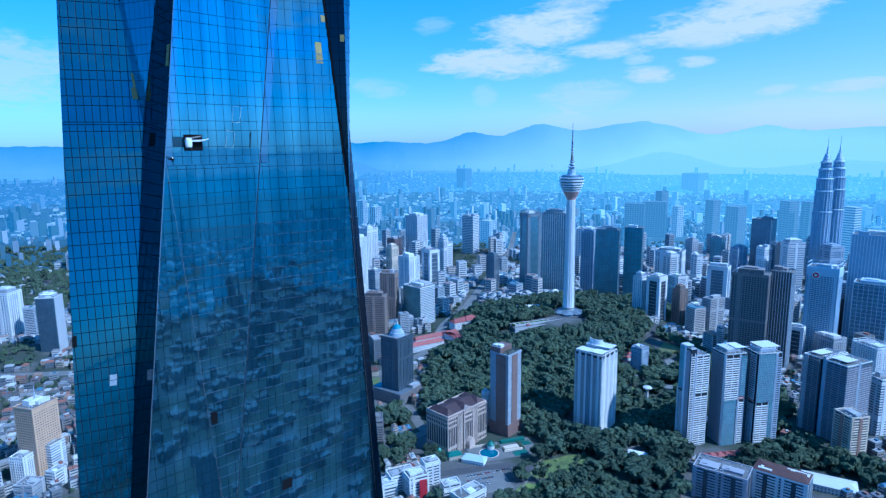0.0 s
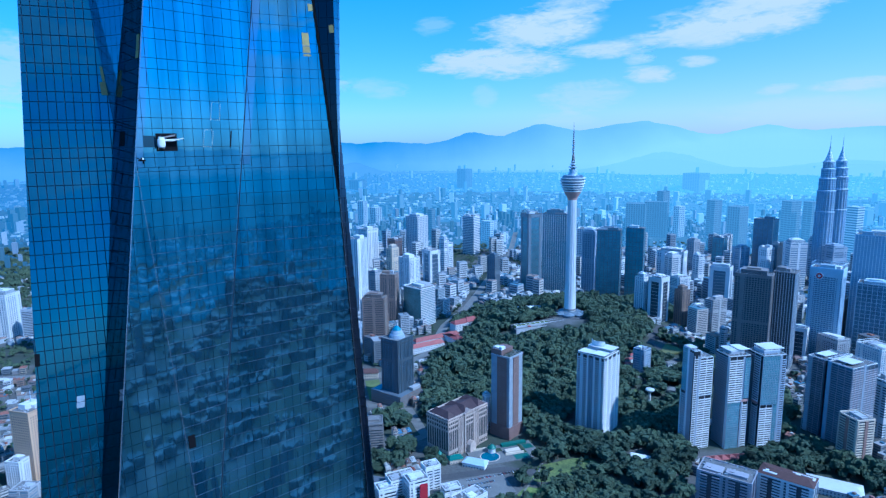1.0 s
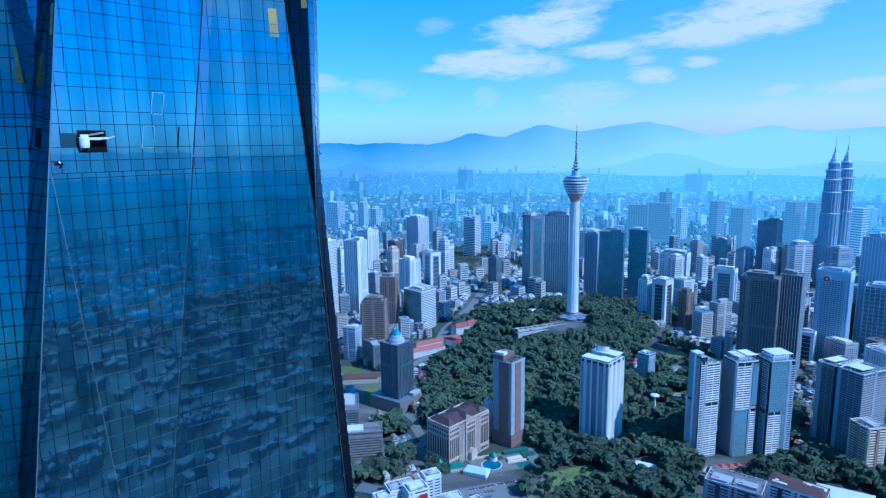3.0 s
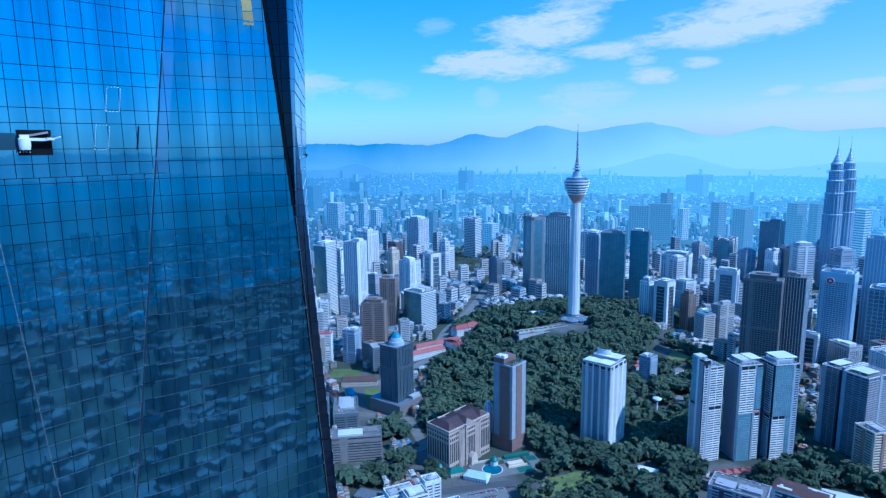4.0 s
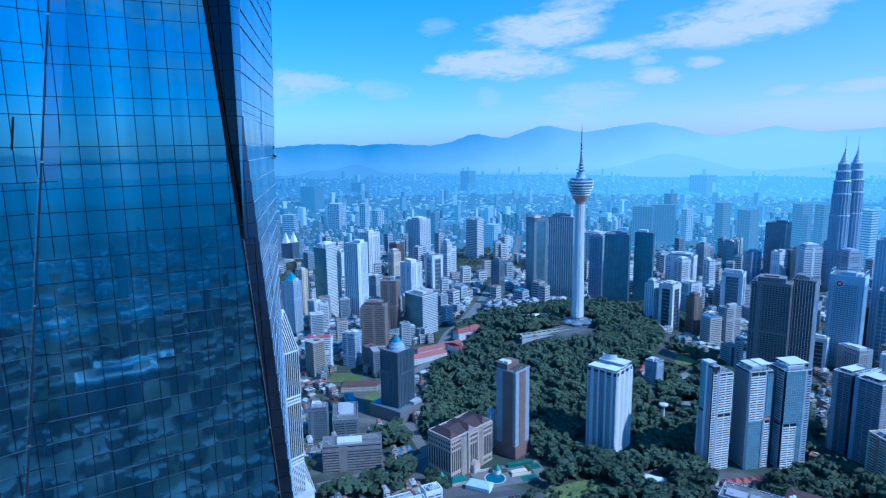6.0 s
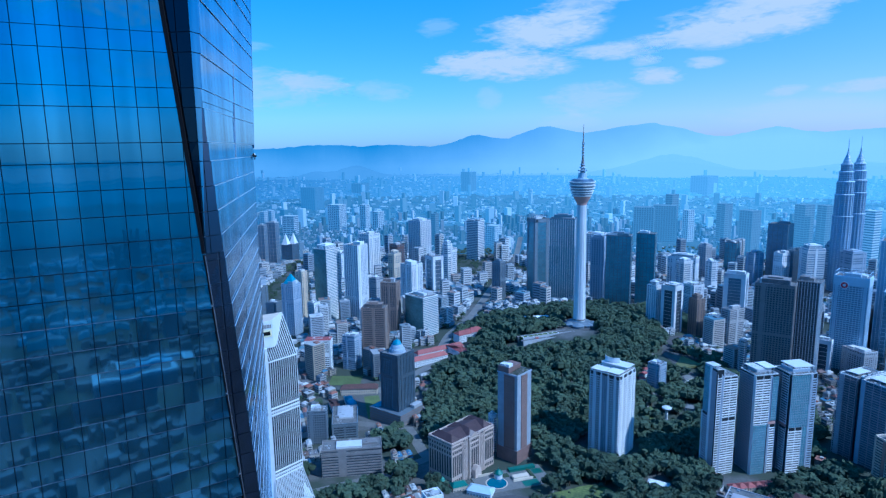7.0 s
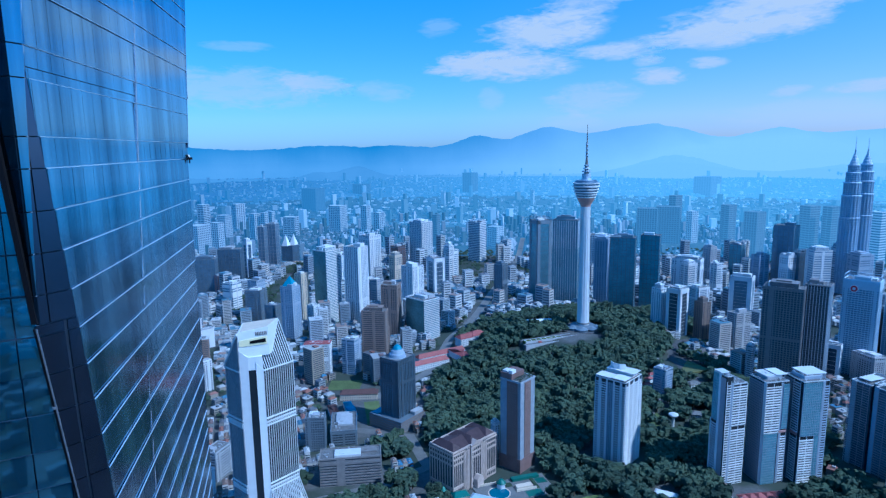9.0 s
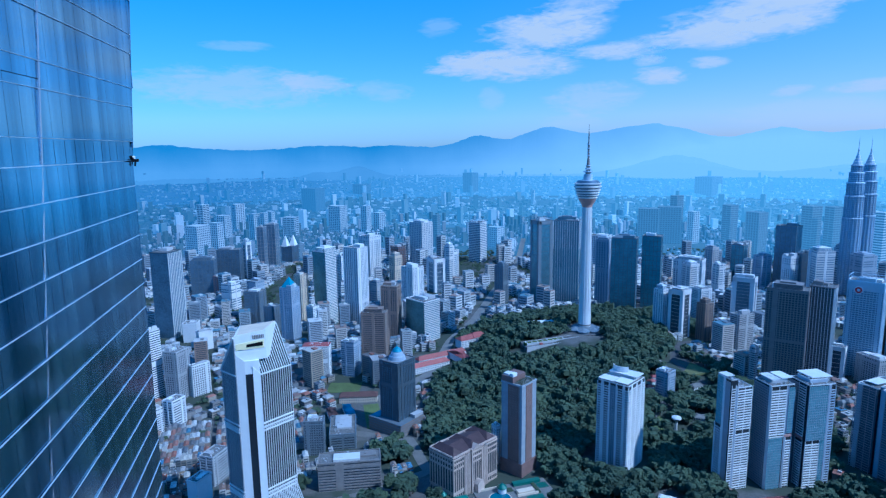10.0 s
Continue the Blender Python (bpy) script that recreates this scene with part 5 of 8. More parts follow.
# ---- white ribbed bank tower with slanted roofs ----
def bank_tower():
    cx, cy, rot = -130.0, 577.0, 19.0
    zb = -2
    th = empty("bank_tower", cx, cy, zb, rot, "white ribbed bank tower with steep slanted roofs and a sign", "skyscraper")
    FOOT.append((cx, cy + 20, 60))
    left, near0, near1, right_, back1, back0 = (-28, 24), (-13.5, 0), (9.5, -2), (41, 17), (32, 60), (-20, 62)
    low, top = 216, 252
    pts = [left, near0, near1, right_, back1, back0]
    bm = bmesh.new()
    prism(bm, pts, 0, [low - 2] * 6)
    part("glazed_body", bm, "void", th)
    bm = bmesh.new()
    prism(bm, [near0, (-4.8, -1.3), (-4.8, 3.5), (-13, 5)], 0, [top - 16, top - 24, top - 24, top - 16])
    part("spine_blade", bm, "white", th, "broad white vertical blade")
    bm = bmesh.new()
    prism(bm, [(2.6, -2.2), (9.8, -2.6), (9.8, 3), (2.6, 4)], 0, [low + 6, low - 2, low - 2, low + 6])
    part("spine_blade", bm, "white", th, "white vertical blade")
    bm = bmesh.new()
    prism(bm, [(-4.8, -0.6), (2.6, -1.0), (2.6, 3), (-4.8, 3)], 0, [low - 8] * 4)
    part("stair_slot", bm, "brown", th, "dark recessed vertical slot")
    bm = bmesh.new()
    prism(bm, [near0, (17, 2.6), (29, 33), (-8, 37)], top - 24, [top + 3, top + 6, top + 6, top + 3])
    prism(bm, [near0, (9.5, -1.9), (9.5, 30), (-9, 30)], low - 2, [top - 23.9] * 4)
    part("crown_block", bm, "white", th)
    bm = bmesh.new()
    prism(bm, [(-11, 2.0), (16, 4.4), (27, 32), (-7, 35.5)], top + 2, [top + 3.5, top + 6.4, top + 6.4, top + 3.5])
    part("crown_roof", bm, "tan", th, "brownish flat roof")
    front = lambda px: 2.6 * (px + 13.5) / 30.5           # the crown's front wall
    bm = bmesh.new()
    prism(bm, [(-12.5, front(-12.5) - 0.7), (15.5, front(15.5) - 0.7), (15.5, front(15.5) + 0.3), (-12.5, front(-12.5) + 0.3)], top - 12, [top - 5.5, top - 3.5, top - 3.5, top - 5.5])
    sign = part("sign_panel", bm, "signcream", th, "cream name panel")
    bm = bmesh.new()
    prism(bm, [(-2, front(-2) - 1.1), (14, front(14) - 1.1), (14, front(14) - 0.5), (-2, front(-2) - 0.5)], top - 9.8, [top - 7.0, top - 5.6, top - 5.6, top - 7.0])
    part("sign_mark", bm, "black", sign)
    bm = bmesh.new()
    for i in range(7):
        lx = 4 + 1.7 * i
        box(bm, lx, lx + 1.1, front(lx) - 0.6, front(lx) + 0.6, top - 2.0, top + 1.8)
    part("louvre", bm, "dark", th)
    # left flank: its facade rises to the crown behind a slanting edge
    bm = bmesh.new()
    prism(bm, [left, near0, (-8, 36), back0], low - 3, [low - 2, top + 1, top + 1, low - 2])
    part("slanted_flank", bm, "blueglass", th)
    bm = bmesh.new()
    beam(bm, (left[0] - 0.6, left[1] - 0.4, low - 2), (near0[0] - 0.6, near0[1] - 0.4, top + 1.5), 2.0)
    part("slanted_edge", bm, "white", th)
    # ribs on the two glazed sides, and over the slanted roof beside the crown
    slope = Vector((-12, 16, 42))
    for (a, b, n) in ((near1, right_, 14), (left, near0, 24)):
        ax, ay = a
        bx, by = b
        dx, dy = bx - ax, by - ay
        ln = math.hypot(dx, dy)
        ox, oy = dy / ln, -dx / ln
        eave = low - 2
        foot = [Vector((ax + dx * k / n + ox * 0.5, ay + dy * k / n + oy * 0.5, 0)) for k in range(n + 1)]
        share = [max(0.33, 0.33 + 0.67 * (k / n - 0.4) / 0.6) for k in range(n + 1)]
        if n < 20:
            bm = bmesh.new()
            for k in range(n):
                p0, p1 = foot[k] + Vector((0, 0, eave)), foot[k + 1] + Vector((0, 0, eave))
                bm.faces.new([bm.verts.new(q) for q in (p0, p1, p1 + slope * share[k + 1], p0 + slope * share[k])])
            part("slanted_roof", bm, "void", th)
        for k in range(n + 1):
            bm = bmesh.new()
            reach_z = eave if n < 20 else eave + (top + 1 - eave) * k / n
            beam(bm, foot[k], foot[k] + Vector((0, 0, reach_z)), 0.68 if n < 20 else 0.42)
            if n < 20:
                beam(bm, foot[k] + Vector((0, 0, eave)), foot[k] + Vector((0, 0, eave + 0.4)) + slope * share[k], 0.74)
            part("rib", bm, "white" if n < 20 else "grey", th)
        for z in (low - 3, 160, 156, 152, 86, 82, 78):
            bm = bmesh.new()
            beam(bm, (ax + ox * 0.7, ay + oy * 0.7, z), (bx + ox * 0.7, by + oy * 0.7, z), 1.3)
            part("belt", bm, "white", th)
        bm = bmesh.new()
        for z in (154, 80):
            for i in range(n):
                t0, t1 = i / n, (i + 0.5) / n
                beam(bm, (ax + dx * t0 + ox, ay + dy * t0 + oy, z - 3), (ax + dx * t1 + ox, ay + dy * t1 + oy, z + 3), 0.5)
                beam(bm, (ax + dx * t1 + ox, ay + dy * t1 + oy, z + 3), (ax + dx * (t0 + 1 / n) + ox, ay + dy * (t0 + 1 / n) + oy, z - 3), 0.5)
        tagged(part("lattice_belt", bm, "white", th), kind="stuff")
    bm = bmesh.new()
    prism(bm, [(x * 1.25, y * 1.2 - 5) for x, y in pts], 0, [40] * 6)
    part("podium", bm, "white", th)
    bm = bmesh.new()
    for i in range(21):
        t = i / 20
        px, py = 9.5 + 31.5 * t, -2 + 19 * t
        beam(bm, (px, py - 0.6, 78), (px * 1.28, py * 1.2 - 8, 38), 0.9)
    tagged(part("flared_rib", bm, "white", th), kind="stuff")


bank_tower()

# ---- granite hotel with hipped roofs ----
def granite_hotel():
    x, y, w, d, rot, h = 89.0, 730.0, 42.0, 80.0, -45.0, 58.0
    th = tower("granite_hotel", "pink granite hotel with arched crown and dark hipped roofs", x, y, d, w, h, rot + 90, "fins", "granite", "darkglass", crown=False)
    X, Y = d / 2, w / 2
    for a, b, cc, dd in ((-X, -X + 18, -Y, Y), (X - 18, X, -Y, Y), (-9, 9, -Y - 2, Y)):
        bm = bmesh.new()
        box(bm, a - 0.8, b + 0.8, cc - 0.8, dd + 0.8, 0, h - 2)
        part("pavilion", bm, "granite", th)
        for zz in (4, 12, h - 14, h - 8):
            bm = bmesh.new()
            box(bm, a - 1.2, b + 1.2, cc - 1.2, dd + 1.2, zz, zz + 0.9)
            part("string_course", bm, "granite", th)
        bm = bmesh.new()
        for k0, k1, count, axis in ((a, b, 5, "x"), (cc, dd, 9, "y")):
            for i in range(count):
                u = k0 + (k1 - k0) * (i + 0.5) / count
                for z0, z1 in ((5, 9), (14, h - 16), (h - 13, h - 9), (h - 6, h - 3)):
                    if axis == "x":
                        box(bm, u - 1.15, u + 1.15, cc - 0.95, cc - 0.7, z0, z1)
                    else:
                        box(bm, a - 0.95, a - 0.7, u - 1.2, u + 1.2, z0, z1)
                        box(bm, b + 0.7, b + 0.95, u - 1.2, u + 1.2, z0, z1)
        tagged(part("pavilion_window", bm, "void", th), kind="stuff")
        bm = bmesh.new()
        v = [bm.verts.new(p) for p in ((a + 0.4, cc + 0.4, h + 1.6), (b - 0.4, cc + 0.4, h + 1.6), (b - 0.4, dd - 0.4, h + 1.6), (a + 0.4, dd - 0.4, h + 1.6), ((a + b) / 2, cc + 9, h + 9.5), ((a + b) / 2, dd - 9, h + 9.5))]
        for f in ((0, 1, 4), (1, 2, 5, 4), (2, 3, 5), (3, 0, 4, 5), (3, 2, 1, 0)):
            bm.faces.new([v[i] for i in f])
        part("hipped_roof", bm, "plumtile", th, "dark red hipped roof")
        bm = bmesh.new()
        box(bm, a - 1.6, b + 1.6, cc - 1.6, dd + 1.6, h - 2, h - 0.8)
        box(bm, a - 1.2, b + 1.2, cc - 1.2, dd + 1.2, h + 1.2, h + 2)
        part("cornice", bm, "granite", th)
    bm = bmesh.new()
    v = [bm.verts.new(p) for p in ((-X + 1, -Y + 1, h + 1.4), (X - 1, -Y + 1, h + 1.4), (X - 1, Y - 1, h + 1.4), (-X + 1, Y - 1, h + 1.4), (-X + 12, 0, h + 7.5), (X - 12, 0, h + 7.5))]
    for f in ((0, 1, 5, 4), (1, 2, 5), (2, 3, 4, 5), (3, 0, 4), (3, 2, 1, 0)):
        bm.faces.new([v[i] for i in f])
    part("main_roof", bm, "plumtile", th, "dark red hipped roof")
    # giant bays between piers on the long fronts, arched attic windows over them
    for side in (-1, 1):
        for u0, u1 in ((-X + 18.8, -9.8), (9.8, X - 18.8)):
            count = 5
            for i in range(count + 1):
                u = u0 + (u1 - u0) * i / count
                bm = bmesh.new()
                box(bm, u - 0.75, u + 0.75, side * (Y + 0.9) - 0.8, side * (Y + 0.9) + 0.8, 0, h - 2)
                part("pier", bm, "granite", th)
            bm = bmesh.new()
            box(bm, u0, u1, side * (Y + 0.55) - 0.3, side * (Y + 0.55) + 0.3, 13.5, h - 15)
            part("bay_glazing", bm, "void", th, "dark tall bay windows")
            for z0, z1 in ((9.5, 13.5), (h - 15, h - 12), (h - 6.5, h - 2)):
                bm = bmesh.new()
                box(bm, u0, u1, side * (Y + 0.7) - 0.55, side * (Y + 0.7) + 0.55, z0, z1)
                part("string_course", bm, "granite", th)
    for u in (-9, 9):
        bm = bmesh.new()
        box(bm, u - 1.2, u + 1.2, -Y - 3.4, -Y - 1, 0, h + 3)
        part("corner_pier", bm, "granite", th)
    bm = bmesh.new()
    lo, hi = [[bm.verts.new((px, py, pz)) for px, pz in ((-9.5, h + 1), (9.5, h + 1), (0, h + 7.5))] for py in (-Y - 3.6, -Y + 4)]
    bm.faces.new(lo)
    bm.faces.new(hi[::-1])
    for i in range(3):
        bm.faces.new((lo[i], hi[i], hi[(i + 1) % 3], lo[(i + 1) % 3]))
    part("pediment", bm, "granite", th)
    bm = bmesh.new()
    box(bm, -6, 6, -Y - 10, -Y, 0, 14)
    ring_pts = [(-6 + 12 * i / 8, 14 + 5 * math.sin(math.pi * i / 8)) for i in range(9)]
    lo = [bm.verts.new((px, -Y - 10, pz)) for px, pz in ring_pts]
    hi = [bm.verts.new((px, -Y, pz)) for px, pz in ring_pts]
    for i in range(8):
        bm.faces.new((lo[i], lo[i + 1], hi[i + 1], hi[i]))
    bm.faces.new(lo[::-1])
    part("arched_porch", bm, "granite", th)


granite_hotel()

# ---- slim tower with brown flanks ----
slim = tower("apartment_tower", "slim pale tower with brown flanks and a roof garden", 164.0, 763.7, 33.0, 33.0, 128.0, -41.6, "plain", "slatepale", "darkglass", crown=False)
for name, x0, x1, y0, y1, z0, z1, m, text in (
        ("brown_flank", -5.5, 11.5, -17.2, -16.6, 20, 127, "darkbrick", "brown clad strip"),
        ("brown_flank", 16.6, 17.2, -7.5, 6.5, 20, 127, "darkbrick", "brown clad strip"),
        # dark strip laid on the wall for the shade of a recess
        ("shadow_gap", 11.5, 13.2, -17.0, -16.55, 8, 127, "dark", "dark strip painted for a shaded slot"),
        ("upper_block", -16.5, 2.0, -16.5, 12.0, 129, 137, "darkbrick", "brown clad top storeys"),
        ("roof_pavilion", -15.0, -7.0, -14.0, -4.0, 137, 139.5, "white", ""),
        ("roof_pavilion", -4.0, 1.5, -15.0, -6.0, 137, 141, "white", ""),
        ("brick_base", -17.6, 17.6, -17.6, 17.6, 0, 20, "darkbrick", "red-brown podium")):
    bm = bmesh.new()
    box(bm, x0, x1, y0, y1, z0, z1)
    part(name, bm, m, slim, text)
bm = bmesh.new()
for k in range(30):
    for u in (-3.5, -1.0, 1.5, 4.0, 6.5, 9.0):
        box(bm, u - 0.6, u + 0.6, -17.3, -17.1, 23 + k * 3.4, 24.8 + k * 3.4)
    for u in (-5.0, -2.5, 0.0, 2.5, 5.0):
        box(bm, 17.1, 17.3, u - 0.6, u + 0.6, 23 + k * 3.4, 24.8 + k * 3.4)
tagged(part("window", bm, "brown", slim), kind="stuff")

bm = bmesh.new()
grng = random.Random(9)
for _ in range(260):
    gx, gy, gz = grng.uniform(3, 16), grng.uniform(-15, 14), 129 + grng.uniform(0, 1) ** 2 * 5.5
    q = Vector((grng.gauss(0, 1), grng.gauss(0, 1), grng.gauss(0, 1))).normalized() * grng.uniform(0.5, 1.0)
    p = Vector((grng.gauss(0, 1), grng.gauss(0, 1), grng.gauss(0, 1))).normalized() * grng.uniform(0.5, 1.0)
    c = Vector((gx, gy, gz))
    bm.faces.new([bm.verts.new(v) for v in (c - q, c + p, c + q, c - p)])
tagged(part("roof_garden", bm, "leaf", slim, "green shrubs on the roof"), kind="stuff")

# ---- dark tower under a blue dome ----
dome = tower("office_tower", "dark latticed office tower under a stepped blue dome", -10.5, 895.4, 36.0, 40.0, 113.0, -36.2, "fins", "deepslate", "blueglass", crown=False)
for r0, r1, z0, z1 in ((13, 12.5, 113, 119), (10.5, 9.5, 119, 124), (8, 7, 124, 128)):
    bm = bmesh.new()
    ring(bm, [(r0 + 1, z0), (r0 + 1, z0 + 0.8), (r0, z0 + 1), (r1, z1)], 20)
    part("dome_tier", bm, "bluegrey", dome)
bm = bmesh.new()
ring(bm, [(7.8, 124.5), (7.5, 127), (6, 130), (3.2, 132.4), (0.8, 133.6), (0.3, 138)], 20)
part("dome_cap", bm, "blueroof", dome, "bright blue dome")
bm = bmesh.new()
box(bm, -36, 30, -30, 26, 0, 22)
podium = part("podium", bm, "slate", dome)
bm = bmesh.new()
for k in range(5):
    box(bm, -36.3, 30.3, -30.3, 26.3, 3 + 4 * k, 4.6 + 4 * k)
tagged(part("floor_band", bm, "brown", podium), kind="stuff")
bm = bmesh.new()
box(bm, 20, 30, 4, 24, 22, 27)
part("plant_block", bm, "grey", podium)
bm = bmesh.new()
box(bm, -33, -20, -27, 20, 22, 23.2)
part("glass_canopy", bm, "blueroof", podium)

# ---- condominium towers with bays of different make ----
def bay_tower(name, label, x, y, w, d, h, rot, blocks, bays, roofs, group=""):
    """blocks: plan shares and top height of each mass. bays: face, share from, to, height from, to, make, wall, proud. roofs: slabs over the top."""
    zb = hill(x, y) - 1.5
    th = empty(name, x, y, zb, rot, label, "building", group)
    FOOT.append((x, y, 0.62 * math.hypot(w, d)))
    st, X, Y = 3.4, w / 2, d / 2
    rng = random.Random(int(x))
    for x0, x1, y0, y1, top, m in blocks:
        bm = bmesh.new()
        box(bm, -X + x0 * w, -X + x1 * w, -Y + y0 * d, -Y + y1 * d, 0, top)
        part("body", bm, m, th)
        bm = bmesh.new()
        a, b, c, e = -X + x0 * w, -X + x1 * w, -Y + y0 * d, -Y + y1 * d
        for q in ((a, b, c, c + 0.4), (a, b, e - 0.4, e), (a, a + 0.4, c, e), (b - 0.4, b, c, e)):
            box(bm, *q, top, top + 1.4)
        part("parapet", bm, "white", th)
        bm = bmesh.new()
        box(bm, a + 0.4, b - 0.4, c + 0.4, e - 0.4, top, top + 0.3)
        part("roof_deck", bm, "roof", th)
        bm = bmesh.new()
        for _ in range(12):
            us = rng.uniform(0.6, 1.5)
            ux, uy = rng.uniform(a + 2, b - 2), rng.uniform(c + 2, e - 2)
            box(bm, ux - us, ux + us, uy - us * 0.7, uy + us * 0.7, top + 0.3, top + 0.3 + us * 1.3)
        tagged(part("roof_unit", bm, "grey", th), kind="stuff")

    def slab(bm, face, u0, u1, p, z0, z1, back=0.2):
        if face == "s":
            box(bm, -X + u0 * w, -X + u1 * w, -Y - p, -Y + back, z0, z1)
        else:
            box(bm, X - back, X + p, -Y + u0 * d, -Y + u1 * d, z0, z1)

    for face, u0, u1, z0, z1, make, wall, proud in bays:
        length = (w if face == "s" else d) * (u1 - u0)
        n = max(1, int((z1 - z0) / st))
        bm = bmesh.new()
        if make == "plain":
            slab(bm, face, u0, u1, proud, z0, z1)
            part("wall_strip", bm, wall, th)
        elif make == "win":
            slab(bm, face, u0, u1, proud, z0, z1)
            bay = part("wall_strip", bm, wall, th)
            bm = bmesh.new()
            k = max(1, round(length / 3.2))
            for i in range(n):
                for j in range(k):
                    c = u0 + (u1 - u0) * (j + 0.5) / k
                    e = (u1 - u0) / k * 0.3
                    slab(bm, face, c - e, c + e, proud + 0.12, z0 + i * st + 0.9, z0 + i * st + 2.5)
            tagged(part("window", bm, "darkglass", bay), kind="stuff")
        elif make == "glass":
            slab(bm, face, u0, u1, proud, z0, z1)
            bay = part("glazed_bay", bm, wall, th, "teal glazed bay")
            bm = bmesh.new()
            for i in range(n):
                slab(bm, face, u0, u1, proud + 0.15, z0 + i * st, z0 + i * st + 0.4)
            tagged(part("transom", bm, "bluegrey", bay), kind="stuff")
            bm = bmesh.new()
            k = max(1, round(length / 2.6))
            for j in range(k + 1):
                c = u0 + (u1 - u0) * j / k
                slab(bm, face, c - 0.004, c + 0.004, proud + 0.2, z0, z1)
            tagged(part("mullion", bm, "bluegrey", bay), kind="stuff")
        else:
            for i in range(n):
                slab(bm, face, u0, u1, proud, z0 + i * st, z0 + i * st + {"balcony": 1.25, "thin": 0.8}.get(make, 1.5))
            split(bm, "balcony" if make in ("balcony", "thin") else "floor_band", wall, th, True)
            bm = bmesh.new()
            k = max(1, round(length / 9.0))
            for j in range(k + 1):
                c = u0 + (u1 - u0) * j / k
                e = 0.35 / (w if face == "s" else d)
                slab(bm, face, c - e, c + e, proud * 0.6, z0, z1)
            tagged(part("party_wall", bm, wall, th), kind="stuff")
    for x0, x1, y0, y1, z, t in roofs:
        bm = bmesh.new()
        box(bm, x0 * w, x1 * w, y0 * d, y1 * d, z, z + t)
        canopy = part("roof_canopy", bm, "white", th, "floating white roof slab")
        bm = bmesh.new()
        for u in (x0 + 0.08, x1 - 0.08):
            for v in (y0 + 0.08, y1 - 0.08):
                beam(bm, (u * w, v * d, min(z - 2, h)), (u * w, v * d, z), 0.7)
        tagged(part("canopy_column", bm, "grey", canopy), kind="stuff")
    return th


# void bodies: shade of the deep balconies put into their colour
bay_tower("apartment_tower", "tall pale condominium tower stepping down beside a teal glazed corner", 432.5, 725.7, 25.0, 30.5, 147.5, -73.7,
          [(0, 1, 0.3, 1, 137, "void"), (0, 0.98, 0, 0.3, 148, "void")],
          [("s", 0.0, 0.42, 84, 148, "glass", "tealpane", 0.3), ("s", -0.05, 0.42, 0, 84, "balcony", "white", 1.3), ("s", 0.42, 0.56, 0, 149, "plain", "white", 0.7),
           ("s", 0.56, 0.9, 0, 145, "plain", "mauve", 0.5), ("e", 0.0, 0.2, 0, 142, "balcony", "white", 0.4), ("e", 0.2, 0.3, 0, 140, "plain", "bluegrey", 0.5),
           ("e", 0.3, 1.0, 82, 137, "balcony", "white", 1.3), ("e", 0.3, 1.0, 0, 81, "band", "white", 0.9)],
          [(-0.5, 0.1, -0.5, -0.1, 150.0, 0.5)], "linked condominium towers")
bay_tower("apartment_tower", "condominium tower with grey flank, white bands and a floating roof slab", 484.5, 730.1, 31.0, 33.0, 139.0, -78.0,
          [(0, 1, 0, 1, 139, "void"), (0.1, 0.7, 0.25, 0.9, 143, "grey")],
          [("s", 0.0, 0.88, 0, 137, "win", "mauve", 0.5), ("s", 0.88, 1.0, 0, 140, "plain", "white", 0.8), ("e", 0.0, 0.66, 71, 138, "band", "white", 1.0),
           ("e", 0.0, 0.6, 0, 70, "glass", "tealpane", 0.8), ("e", 0.66, 0.74, 0, 138, "plain", "bluegrey", 0.6), ("e", 0.74, 1.0, 76, 136, "glass", "tealpane", 1.2),
           ("e", 0.66, 1.0, 71, 74, "plain", "pink", 1.3), ("e", 0.74, 1.0, 0, 70, "balcony", "white", 1.3)],
          [(-0.55, 0.2, -0.3, 0.1, 144.2, 0.5), (-0.5, 0.26, 0.12, 0.6, 145.4, 0.5)], "linked condominium towers")
bay_tower("apartment_tower", "condominium tower with teal curtain wall and a broad floating roof slab", 532.5, 730.5, 34.0, 36.5, 140.0, -80.0,
          [(0, 1, 0, 1, 140, "void"), (0.1, 0.75, 0.2, 0.9, 144, "bluegrey")],
          [("s", 0.0, 0.5, 0, 138, "win", "mauve", 0.6), ("s", 0.5, 0.86, 71, 139, "band", "white", 0.9), ("s", 0.5, 0.86, 67, 70.5, "plain", "pink", 1.1),
           ("s", 0.5, 0.86, 0, 66, "band", "white", 0.9), ("e", 0.0, 0.72, 68, 139, "glass", "tealpane", 1.0), ("e", 0.0, 0.55, 0, 67, "band", "white", 1.1),
           ("e", 0.55, 0.72, 0, 67, "glass", "tealpane", 1.0), ("e", 0.74, 0.82, 0, 140, "plain", "bluegrey", 1.2), ("e", 0.82, 1.0, 0, 139, "balcony", "bluegrey", 1.3)],
          [(-0.58, 0.22, -0.2, 0.6, 146, 0.8)], "linked condominium towers")
